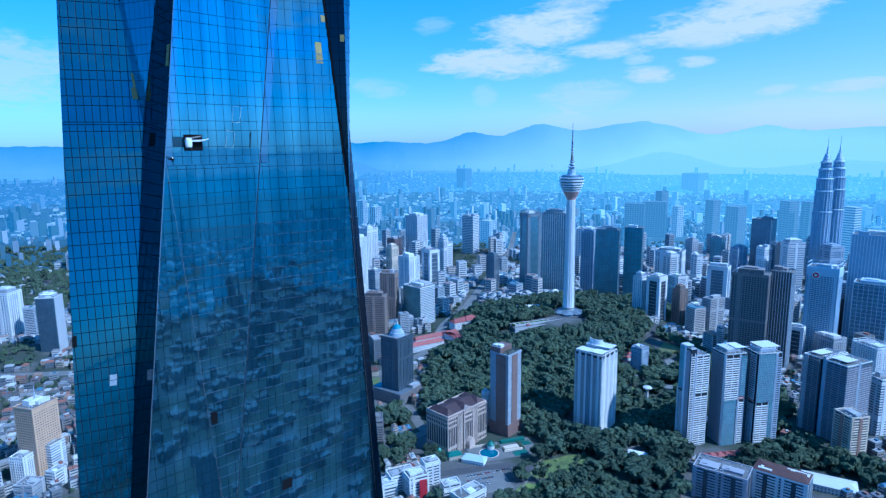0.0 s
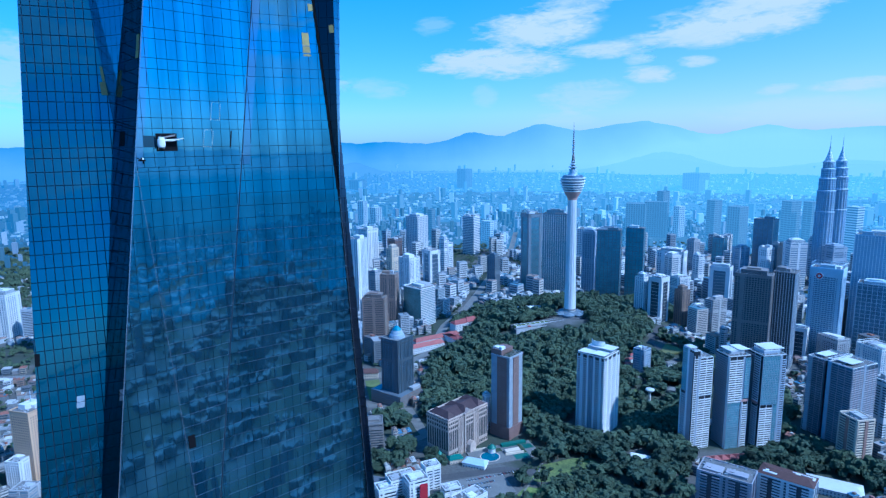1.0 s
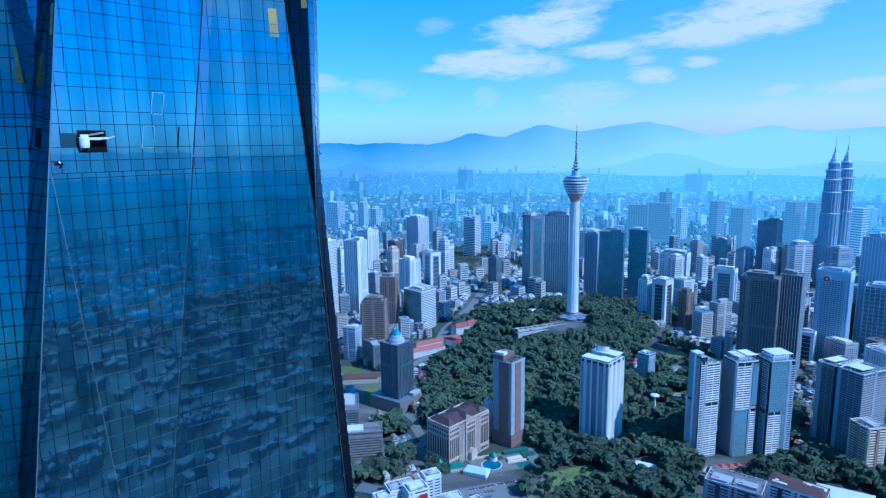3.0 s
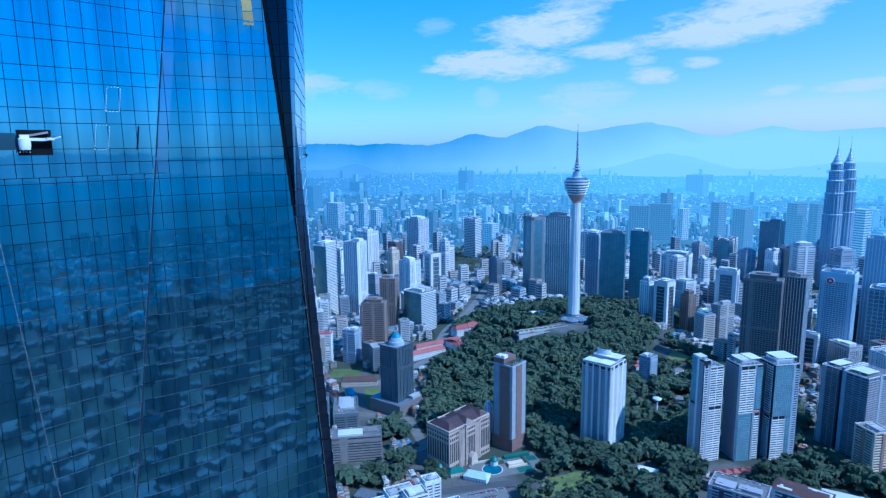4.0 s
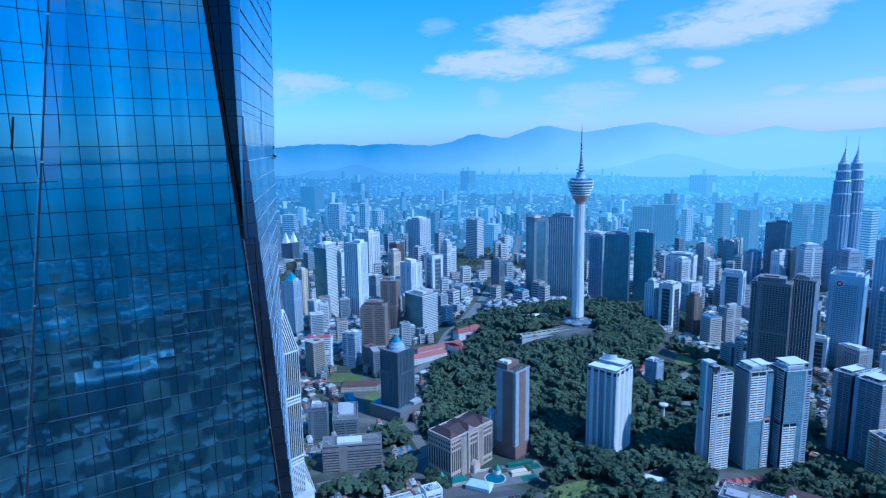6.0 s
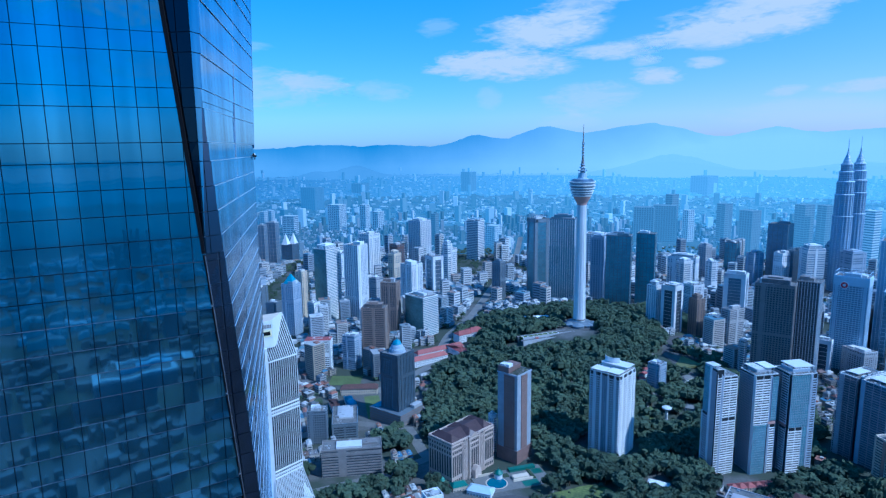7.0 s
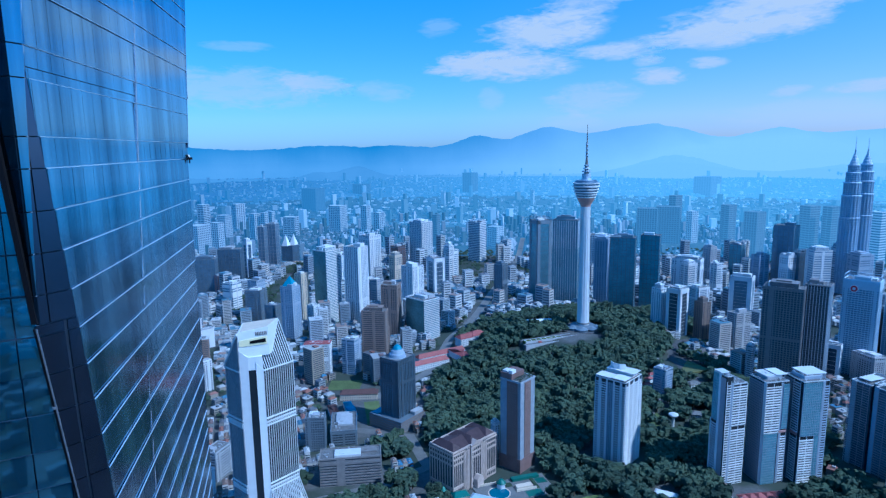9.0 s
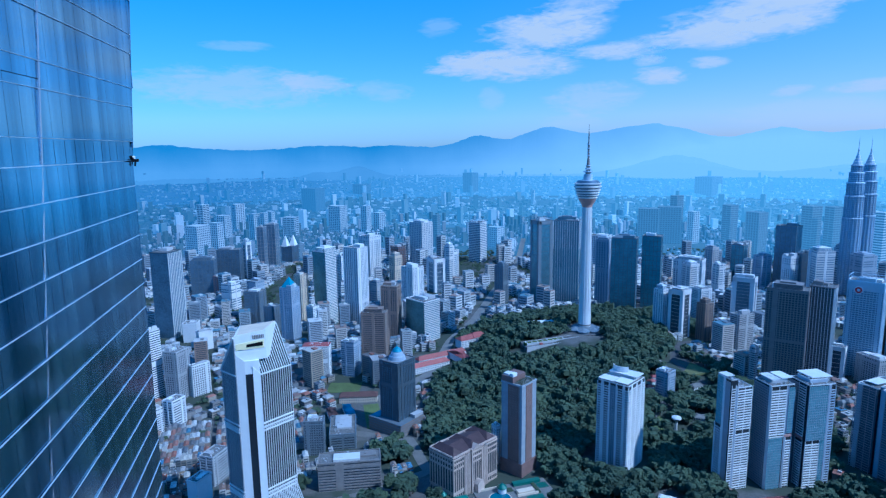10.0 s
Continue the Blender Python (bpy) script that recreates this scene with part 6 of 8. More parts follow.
condo = bay_tower("apartment_tower", "white condominium tower with stacked balconies and a curved roof crown", 304.5, 779.9, 44.6, 45.8, 124.0, -42.7,
          [(0, 1, 0, 1, 122, "void"), (0.08, 0.9, 0.55, 0.95, 126, "white")],
          [("s", 0.0, 0.12, 0, 121, "balcony", "white", 1.4), ("s", 0.12, 0.2, 0, 123, "plain", "white", 0.6), ("s", 0.2, 0.36, 0, 119, "balcony", "white", 0.7),
           ("s", 0.37, 0.41, 0, 123, "plain", "white", 0.6), ("s", 0.42, 0.59, 0, 119, "glass", "mirror", 0.3), ("s", 0.60, 0.64, 0, 123, "plain", "white", 0.6),
           ("s", 0.65, 0.82, 0, 119, "balcony", "white", 0.7), ("s", 0.82, 0.88, 0, 123, "plain", "white", 0.6), ("s", 0.88, 1.0, 0, 121, "balcony", "white", 1.5),
           ("e", 0.0, 0.16, 0, 121, "balcony", "white", 1.5), ("e", 0.16, 0.24, 0, 123, "plain", "white", 0.6), ("e", 0.24, 0.46, 0, 119, "balcony", "white", 1.2),
           ("e", 0.46, 0.54, 0, 123, "plain", "white", 0.6), ("e", 0.54, 0.76, 0, 119, "balcony", "white", 1.2), ("e", 0.76, 0.84, 0, 123, "plain", "white", 0.6), ("e", 0.84, 1.0, 0, 121, "balcony", "white", 1.5)],
          [(-0.5, 0.0, -0.5, -0.1, 124.6, 0.5), (0.03, 0.46, -0.48, -0.05, 125.0, 0.5), (-0.42, 0.5, 0.0, 0.46, 128.5, 0.6)])
bm = bmesh.new()
arc = [(-6 + 13 * math.cos(math.radians(a)), 16 + 13 * math.sin(math.radians(a))) for a in range(-150, -20, 10)]
for (ax, ay), (bx, by) in zip(arc, arc[1:]):
    prism(bm, [(ax, ay), (bx, by), (bx * 0.97, by + 0.6), (ax * 0.97, ay + 0.6)], 122, [137, 137, 137, 137])
part("roof_crown", bm, "white", condo, "curved white roof crown")
bay_tower("apartment_tower", "twin grey condominium slab with banded balconies", 655.0, 752.0, 68.2, 54.7, 122.5, -66.2,
          [(0, 0.4, 0.05, 1, 119, "darkglass"), (0.4, 0.48, 0.12, 1, 122, "darkglass"), (0.48, 1, 0, 1, 120, "darkglass")],
          [("s", 0.03, 0.12, 0, 120, "plain", "grey", -2.0), ("s", 0.0, 0.38, 0, 119, "thin", "mauve", 0.2), ("s", 0.48, 0.56, 0, 122, "plain", "bluegrey", 1.0), ("s", 0.56, 1.0, 0, 120, "thin", "mauve", 1.4),
           ("e", 0.0, 0.44, 0, 120, "thin", "mauve", 1.4), ("e", 0.44, 0.52, 0, 123, "plain", "bluegrey", 1.0), ("e", 0.52, 1.0, 0, 118, "thin", "mauve", 1.4)],
          [(-0.42, -0.2, -0.3, 0.2, 122, 0.7), (0.05, 0.4, -0.35, 0.1, 123.5, 0.7)])

# ---- small white mushroom-shaped water tank among the trees ----
tank = empty("water_tower", 416, 869, hill(416, 869) - 1, 0, "white mushroom-shaped water tower among trees", "water tower")
FOOT.append((416, 862, 22))
bm = bmesh.new()
ring(bm, [(2.6, 0), (2.0, 3), (2.0, 14), (2.6, 16)], 14)
part("stem", bm, "white", tank)
bm = bmesh.new()
ring(bm, [(2.4, 15.5), (6.8, 18.4), (7.6, 20), (6.9, 21.2), (2.4, 22.4), (0.4, 23)], 24)
part("bowl", bm, "white", tank)

# ---- roads, fields and low landmarks ----
def strip(name, pts, width, material, label, lift=0.35, kind="structure"):
    """A ribbon laid over the ground along a way."""
    verts, faces = [], []
    fine = []
    for (ax, ay), (bx, by) in zip(pts, pts[1:]):
        k = max(1, int(math.hypot(bx - ax, by - ay) / 20))
        fine += [(ax + (bx - ax) * i / k, ay + (by - ay) * i / k) for i in range(k)]
    fine.append(pts[-1])
    for i, (px, py) in enumerate(fine):
        qx, qy = fine[min(i + 1, len(fine) - 1)]
        ox, oy = fine[max(i - 1, 0)]
        n = Vector((-(qy - oy), qx - ox)).normalized() * width / 2
        for s in (1, -1):
            vx, vy = px + s * n.x, py + s * n.y
            verts.append((vx, vy, hill(vx, vy) + lift))
        FOOT.append((px, py, width * 0.6))
    for i in range(len(fine) - 1):
        faces.append((2 * i + 1, 2 * i + 3, 2 * i + 2, 2 * i))
    return tagged(raw(name, verts, faces, material), label, name, kind=kind)


strip("road", [(-330, 660), (-150, 655), (-20, 715), (40, 760), (10, 850), (-90, 880)], 16, "pave", "pale concrete road past the hotel")
strip("road", [(60, 640), (150, 660), (260, 640), (360, 560)], 14, "asphalt", "asphalt road under the trees")
strip("road", [(-60, 1000), (40, 1120), (70, 1300), (130, 1480), (200, 1800), (330, 2300), (420, 2900)], 22, "pave", "long pale avenue running out of town")
strip("road", [(560, 900), (500, 1120), (560, 1240), (700, 1350), (900, 1500)], 14, "asphalt", "curved asphalt road below the hill")
strip("road", [(-1100, 900), (-800, 1010), (-560, 1040)], 26, "pave", "wide pale expressway")
strip("road", [(-900, 1700), (-600, 1720), (-420, 1640), (-300, 1600), (-150, 1660), (60, 1800)], 18, "pave", "curving pale viaduct road")


def field(name, x, y, w, d, rot, material, label):
    bm = bmesh.new()
    zc = hill(x, y)
    box(bm, -w / 2, w / 2, -d / 2, d / 2, -3, 0.45)
    me_ob = part(name, bm, material, None)
    me_ob.matrix_basis = pose(x, y, zc, 0, 0, rot)
    FOOT.append((x, y, 0.45 * math.hypot(w, d)))
    return tagged(me_ob, label, "field", kind="structure")


field("playing_field", -57, 938, 26, 92, 12, "grass", "bright green school playing field")
field("playing_field", -125, 1060, 60, 46, 0, "grass", "pale green playing field")
field("lawn", 512, 1086, 72, 54, 20, "drygrass", "dry sunlit lawn below the hill")
FOOT.append((496, 1046, 12))


def clearing(name, x, y, rx, ry, rot, material, label, seed):
    """An uneven patch of open ground."""
    verts = [(x, y, hill(x, y) + 0.5)]
    c, s_ = math.cos(radians(rot)), math.sin(radians(rot))
    for i in range(40):
        a = 2 * math.pi * i / 40
        k = 1 + 0.32 * noise.noise(Vector((math.cos(a) * 1.4, math.sin(a) * 1.4, seed)))
        u, v = rx * k * math.cos(a), ry * k * math.sin(a)
        px, py = x + c * u - s_ * v, y + s_ * u + c * v
        verts.append((px, py, hill(px, py) + 0.5))
    for k in range(-2, 3):
        FOOT.append((x + c * rx * 0.34 * k, y + s_ * rx * 0.34 * k, ry * (0.8 if abs(k) < 2 else 0.55)))
    return tagged(raw(name, verts, [(0, i + 1, (i + 1) % 40 + 1) for i in range(40)], material), label, "field", kind="structure")


clearing("lawn", 232, 655, 52, 27, 22, "lawngreen", "sunlit green clearing among trees", 1.3)
clearing("lawn", 176, 596, 24, 15, 40, "scrub", "mottled green clearing among trees", 4.1)
clearing("lawn", 396, 884, 22, 12, 60, "lawngreen", "small sunlit lawn beside the water tower", 2.2)
strip("road", [(395, 905), (428, 955), (462, 1010), (478, 1060), (470, 1110)], 7, "pave", "narrow pale lane between villas")
strip("footpath", [(262, 722), (234, 712), (209, 687), (195, 649), (171, 607), (161, 582)], 2.2, "pave", "thin pale footpath curving through the trees", 0.7)
field("car_park", 118, 618, 74, 52, 18, "pave", "pale paved car park")
# terrace and drive on the hill
hill_terrace = empty("hill_terrace", 284, 1164, 34, 21, "long stepped terrace with a roof garden below the tower", "terrace")
for name, x0, x1, y0, y1, top, m, text in (
        ("garden_roof", -66, 62, 2, 16, 20, "grass", "green roof garden"), ("drive", -72, 64, -10, 2, 17, "pave", ""), ("drive", -70, 66, 16, 24, 18.5, "pave", ""),
        ("gallery_wall", -66, 62, 1.0, 2.0, 21.2, "grey", ""), ("gallery_wall", -72, 64, -11, -10, 18.2, "grey", ""), ("gallery_wall", -66, 62, 15.0, 16.0, 21.2, "grey", ""),
        ("lower_gallery", -20, 60, -22, -11, 11, "grey", ""), ("gallery_roof", -22, 61, -23, -11, 12, "pave", ""), ("kiosk", -40, -34, -4, 0, 20, "redroof", "")):
    bm = bmesh.new()
    box(bm, x0, x1, y0, y1, -14, top)
    part(name, bm, m, hill_terrace, text)
bm = bmesh.new()
for i in range(11):
    box(bm, -63 + 11.6 * i, -62.2 + 11.6 * i, 2, 15, 20, 20.5)
tagged(part("garden_rib", bm, "white", hill_terrace), kind="stuff")
for i in range(8):
    FOOT.append((284 + (i - 3.5) * 17, 1164 + (i - 3.5) * 6.5 - 18, 36))


def gable_house(name, label, x, y, w, d, h, rot, wall, roof, rise=4.0, category="house"):
    th = empty(name, x, y, hill(x, y) - 1, rot, label, category)
    FOOT.append((x, y, 0.55 * math.hypot(w, d)))
    bm = bmesh.new()
    box(bm, -w / 2, w / 2, -d / 2, d / 2, 0, h)
    part("wall", bm, wall, th)
    bm = bmesh.new()
    e = 0.9
    v = [bm.verts.new(p) for p in ((-w / 2 - e, -d / 2 - e, h), (w / 2 + e, -d / 2 - e, h), (w / 2 + e, d / 2 + e, h), (-w / 2 - e, d / 2 + e, h), (-w / 2 + d * 0.25, 0, h + rise), (w / 2 - d * 0.25, 0, h + rise))]
    for f in ((0, 1, 5, 4), (1, 2, 5), (2, 3, 4, 5), (3, 0, 4), (3, 2, 1, 0)):
        bm.faces.new([v[i] for i in f])
    part("roof", bm, roof, th)
    bm = bmesh.new()
    for f in range(int(h / 4)):
        for i in range(int(w / 4)):
            u = -w / 2 + 2 + 4 * i
            box(bm, u - 0.8, u + 0.8, -d / 2 - 0.12, -d / 2 + 0.1, 1.2 + 4 * f, 3.0 + 4 * f)
    tagged(part("window", bm, "darkglass", th), kind="stuff")
    return th


for px, py, w, d, h, rot in ((25, 1130, 95, 16, 13, 32), (52, 1175, 110, 16, 13, 32), (105, 1245, 40, 24, 18, 32), (90, 1160, 18, 60, 13, 32), (128, 1262, 34, 30, 16, 32)):
    gable_house("school_building", "long school building under a red hipped roof", px, py, w, d, h, rot, "white", "redroof", 7, "school")
gable_house("workshop", "long workshop under a bright blue metal roof", -96, 938, 13, 58, 10, 20, "white", "blueroof", 3, "workshop")
gable_house("workshop", "long shed under a grey-brown roof", -122, 930, 14, 44, 11, 20, "grey", "rooftile", 4, "workshop")
gable_house("hall", "red-brown tiled school hall", -90, 1000, 66, 20, 12, 4, "tan", "rooftile", 6, "school")
gable_house("villa", "white villa under a pale roof in the woods", 500, 1010, 22, 14, 8, 30, "white", "pave", 3)
gable_house("villa", "white villa under a pale roof in the woods", 470, 900, 24, 16, 8, -20, "white", "pave", 3)
for px, py, rot in ((414, 992, 10), (402, 974, -25), (424, 1012, 35), (436, 1030, 5)):
    gable_house("villa", "white villa under a faded red roof beside a lawn", px, py, 13, 10, 7, rot, "white", "redroof", 3)
gable_house("hall", "low hall under a pale metal roof in the woods", 342, 684, 26, 10, 6, -28, "white", "white", 2, "hall")
gable_house("pavilion", "white-roofed visitor pavilion on the hill", 270, 1300, 60, 14, 8, 8, "white", "white", 3, "pavilion")
gable_house("pool_house", "green-roofed pool house beside the hotel", 84, 684, 20, 14, 7, 20, "tan", "greenroof", 4)
gable_house("canopy_hall", "pale blue canopy roof beside the car park", 112, 672, 32, 17, 7, -22, "white", "blueband", 4, "pavilion")
for hx, hy, hw, hd, hh, hr in ((14, 612, 34, 22, 20, 25), (34, 598, 26, 22, 26, 25), (52, 622, 20, 16, 30, 25), (-4, 596, 24, 18, 16, 25), (78, 600, 22, 14, 12, 20), (100, 583, 40, 22, 10, 40)):
    tower("city_block", "white stepped building with rooftop plant below the hotel", hx, hy, hw, hd, hh, hr, "bands", "white", "darkglass")
bm = bmesh.new()
box(bm, -5, 5, -0.5, 0.5, 0, 24)
banner = part("banner", bm, "red", None, "tall red advertising banner")
banner.matrix_basis = pose(44, 586, 0, 0, 0, 25)
tagged(banner, category="banner")
for i in range(8):
    gable_house("terrace_house", "small red-roofed terrace house under tall condominiums", 432 + 11 * i, 672 + 1.5 * i, 9.5, 12, 8, 10, "tan", "redroof", 3)
gable_house("warehouse", "white metal-roofed warehouse beside low flats", 560, 600, 60, 30, 10, -30, "white", "white", 3, "warehouse")
gable_house("house", "brown-roofed house below the hotel", -25, 625, 34, 18, 9, -20, "tan", "roofs", 5)
gable_house("house", "brown-roofed house below the hotel", -5, 600, 24, 18, 10, 35, "tan", "roofs", 5)
# hotel forecourt: terrace, pool, sports court and low roofs
plaza = empty("pool_terrace", 152, 702, hill(152, 702), 18, "paved hotel terrace with a round pool and a green court", "terrace")
for i in range(5):
    FOOT.append((112 + 21 * i, 690 + 6 * i, 17))
    FOOT.append((104 + 20 * i, 664 + 4 * i, 12))
bm = bmesh.new()
box(bm, -48, 52, -24, 24, -2, 1.2)
part("paving", bm, "pave", plaza)
bm = bmesh.new()
ring(bm, [(13, 1.0), (13, 1.45)], 24)
bmesh.ops.translate(bm, verts=bm.verts, vec=(-20, -3, 0))
part("pool", bm, "pool", plaza, "blue pool")
bm = bmesh.new()
ring(bm, [(14.5, 1.0), (14.5, 1.3)], 24)
bmesh.ops.translate(bm, verts=bm.verts, vec=(-20, -3, 0))
part("pool_rim", bm, "tan", plaza)
for name, x0, x1, y0, y1, z1, m in (("court", 12, 34, -23, -10, 1.5, "court"), ("court", 36, 50, 2, 14, 1.5, "court"), ("low_wall", 2, 30, -8, -6.6, 4, "tan"), ("low_wall", -44, -8, 18, 19.4, 4, "tan"),
                                    ("changing_room", 4, 26, -5, 3, 5, "tan"), ("planter", -6, 2, 6, 14, 2.4, "leaf"), ("planter", 30, 34, -8, 18, 2.6, "leaf"), ("planter", -46, -38, -22, -12, 2.8, "leaf"), ("service_roof", 6, 44, 15, 22, 5, "court")):
    bm = bmesh.new()
    box(bm, x0, x1, y0, y1, 0.8, z1)
    part(name, bm, m, plaza)
for i in range(3):
    bm = bmesh.new()
    ring(bm, [(3.2, 1.2), (3.0, 3), (1.4, 6.5), (0.2, 9)], 12)
    bmesh.ops.translate(bm, verts=bm.verts, vec=(-50 + 7 * i, -18 - 2 * i, 0))
    part("cone_tent", bm, "white", plaza, "white cone tent")
for px, py, rr in ((137, 706, 5.5), (62, 690, 4.0)):
    th = empty("domed_pavilion", px, py, hill(px, py) - 1, 0, "small round pavilion under a green dome", "pavilion")
    FOOT.append((px, py, rr + 2))
    bm = bmesh.new()
    ring(bm, [(rr, 0), (rr, 9)], 16)
    part("drum", bm, "white", th)
    bm = bmesh.new()
    ring(bm, [(rr + 1, 9), (rr + 1, 9.6), (rr * 0.9, 11.5), (rr * 0.5, 13.5), (0.5, 14.5), (0.2, 16.5)], 16)
    part("dome", bm, "greenroof", th, "green dome")

# pyramids on the twin-peaked office, and a blue pyramid roof
for px, py, zz, r, hh, material in ((-572, 2343, 64, 18, 44, "white"), (-548, 2366, 64, 18, 44, "white"), (-301.3, 1367, 121, 20, 26, "blueroof")):
    th = empty("pyramid_roof", px, py, zz, -20, "steep pyramid roof on a tower", "roof")
    bm = bmesh.new()
    ring(bm, [(r, 0.4), (r * 0.95, 2), (0.3, hh)], 4, turn=math.pi / 4)
    part("slope", bm, material, th)

# round sign on the blue-banded bank
th = empty("round_sign", 823.0, 1093.5, 172.0, -43.3, "red and pale round bank sign", "sign")
for r, t, material in ((7.0, 0.6, "white"), (5.6, 1.0, "red"), (2.6, 1.4, "white")):
    bm = bmesh.new()
    ring(bm, [(r, 0), (r, t)], 24)
    bmesh.ops.rotate(bm, verts=bm.verts, matrix=Matrix.Rotation(math.pi / 2, 3, "X"))
    bmesh.ops.translate(bm, verts=bm.verts, vec=(4, -21.5, 0))
    part("disc", bm, material, th)

# ---- parked cars ----
def car_kind(paint):
    th = empty("car", 0, -3000, -40, 0, "small parked car on the pale forecourt", "car", "parked cars")
    bm = bmesh.new()
    box(bm, -2.1, 2.1, -0.85, 0.85, 0.3, 0.95)
    box(bm, -1.9, 1.9, -0.8, 0.8, 0.22, 0.3)
    bmesh.ops.bevel(bm, geom=bm.edges[:], offset=0.08, segments=1, affect="EDGES")
    part("body", bm, paint, th)
    bm = bmesh.new()
    prism(bm, [(-1.3, -0.75), (1.0, -0.75), (1.0, 0.75), (-1.3, 0.75)], 0.95, [1.45] * 4)
    part("cabin", bm, "darkglass", th)
    for wx in (-1.3, 1.3):
        for wy in (-0.85, 0.85):
            bm = bmesh.new()
            ring(bm, [(0.32, -0.1), (0.32, 0.1)], 10)
            bmesh.ops.rotate(bm, verts=bm.verts, matrix=Matrix.Rotation(math.pi / 2, 3, "X"))
            bmesh.ops.translate(bm, verts=bm.verts, vec=(wx, wy, 0.32))
            part("wheel", bm, "black", th)
    return th


car_rng = random.Random(3)
kinds = [car_kind(k) for k in ("white", "steel", "red", "dark", "white")]
placed = 0
for row, (rx, ry) in enumerate(((88, 604), (94, 618), (100, 632), (122, 640))):
    for i in range(11):
        if car_rng.random() < 0.25:
            continue
        px, py = rx + 4.2 * i * math.cos(radians(18)), ry + 4.2 * i * math.sin(radians(18))
        m = pose(px, py, 0.45 + hill(118, 618), 0, 0, 108 + car_rng.uniform(-3, 3))
        if placed < len(kinds):
            kinds[placed].matrix_basis = m
        else:
            copy_thing(car_rng.choice(kinds), m)
        placed += 1

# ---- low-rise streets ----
# inside the camera's view wedge; blocks meant only for reflections stay out
def in_view_wedge(x, y, slack=60):
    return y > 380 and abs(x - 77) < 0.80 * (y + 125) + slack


def wooded(x, y):
    a = ((x - 300) / 250) ** 2 + ((y - 1160) / 300) ** 2 < 1
    b = 185 < x < 600 and 640 < y < 1120 and x < 260 + 0.6 * (y - 450)
    c = 40 < x < 400 and 520 < y < 705
    d2 = ((x + 60) / 110) ** 2 + ((y - 690) / 40) ** 2 < 1
    e = 28 + (y - 860) * 0.06 < x < 190 and 800 < y < 1150 or -30 < x < 45 and 778 < y < 850
    g = 548 < x < 640 and 745 < y < 960
    k = 470 < x < 650 and 590 < y < 725
    m = ((x - 490) / 180) ** 2 + ((y - 1420) / 150) ** 2 < 1
    return a or b or c or d2 or e or g or k or m


class Soup:
    """Gathers many small pieces into one mesh."""
    def __init__(self):
        self.v, self.f = [], []

    def add(self, vs, fs):
        o = len(self.v)
        self.v += vs
        self.f += [tuple(i + o for i in f) for f in fs]

    def box(self, x, y, w, d, z0, z1, rot):
        c, s = math.cos(rot), math.sin(rot)
        p = [(x + c * a - s * b, y + s * a + c * b) for a, b in ((-w / 2, -d / 2), (w / 2, -d / 2), (w / 2, d / 2), (-w / 2, d / 2))]
        self.add([(*q, z0) for q in p] + [(*q, z1) for q in p], [(4, 5, 6, 7), (0, 1, 5, 4), (1, 2, 6, 5), (2, 3, 7, 6), (3, 0, 4, 7)])

    def hip(self, x, y, w, d, z, rise, rot):
        c, s = math.cos(rot), math.sin(rot)
        loc = ((-w / 2, -d / 2, 0), (w / 2, -d / 2, 0), (w / 2, d / 2, 0), (-w / 2, d / 2, 0), (-w / 2 + d * 0.3, 0, rise), (w / 2 - d * 0.3, 0, rise))
        self.add([(x + c * a - s * b, y + s * a + c * b, z + k) for a, b, k in loc], [(0, 1, 5, 4), (1, 2, 5), (2, 3, 4, 5), (3, 0, 4)])


rng = random.Random(11)
GRID = {}
for fx, fy, fr in FOOT:
    for i in range(int((fx - fr - 40) // 80), int((fx + fr + 40) // 80) + 1):
        for j in range(int((fy - fr - 40) // 80), int((fy + fr + 40) // 80) + 1):
            GRID.setdefault((i, j), []).append((fx, fy, fr))


def free(x, y, r):
    return all(math.hypot(x - a, y - b) > c + r for a, b, c in GRID.get((int(x // 80), int(y // 80)), ()))


walls, roofs, bands, far_walls, pale_walls, pale_roofs = (Soup() for _ in range(6))
single_houses = 0
house_kinds = []
for i in range(12):
    # a narrow unit with a gabled or flat roof, a lower back wing and a roof tank
    w, d, h = rng.uniform(6.0, 7.6), rng.uniform(15, 19), rng.uniform(8, 14.5)
    wall_, roof_, strip_, tank_ = Soup(), Soup(), Soup(), Soup()
    wall_.box(0, 1.5, w, d - 3, 0, h, 0)
    wall_.box(w * 0.12, -d / 2 + 1.6, w * 0.6, 3.2, 0, h * 0.62, 0)
    if i % 3:
        roof_.hip(0, 1.5, d - 2.4, w + 0.5, h, rng.uniform(1.8, 2.8), math.pi / 2)
    else:
        roof_.box(0, 1.5, w + 0.3, d - 2.7, h, h + 0.5, 0)
        roof_.box(w * 0.1, 3.5, w * 0.5, 3.4, h + 0.5, h + 3.0, 0)
    roof_.box(w * 0.12, -d / 2 + 1.6, w * 0.66, 3.6, h * 0.62, h * 0.62 + 0.3, 0)
    for k in range(int(h / 3.5)):
        strip_.box(0, 1.5, w * 0.8, d - 2.86, 1.0 + 3.5 * k, 2.6 + 3.5 * k, 0)
    tank_.box(-w * 0.2, -2.0, 1.5, 1.5, h + 0.4, h + 2.4, 0.4)
    th = empty("shophouse", 0, -3000, -40, 0, "narrow shophouse in a crowded row with a water tank", "house", "shophouses")
    raw("wall", wall_.v, wall_.f, M["shopwall"], th)
    raw("roof", roof_.v, roof_.f, M["shoproof"], th)
    raw("window_strip", strip_.v, strip_.f, M["shadeglass"], th)
    raw("roof_tank", tank_.v, tank_.f, M["grey"], th)
    house_kinds.append([th, False])


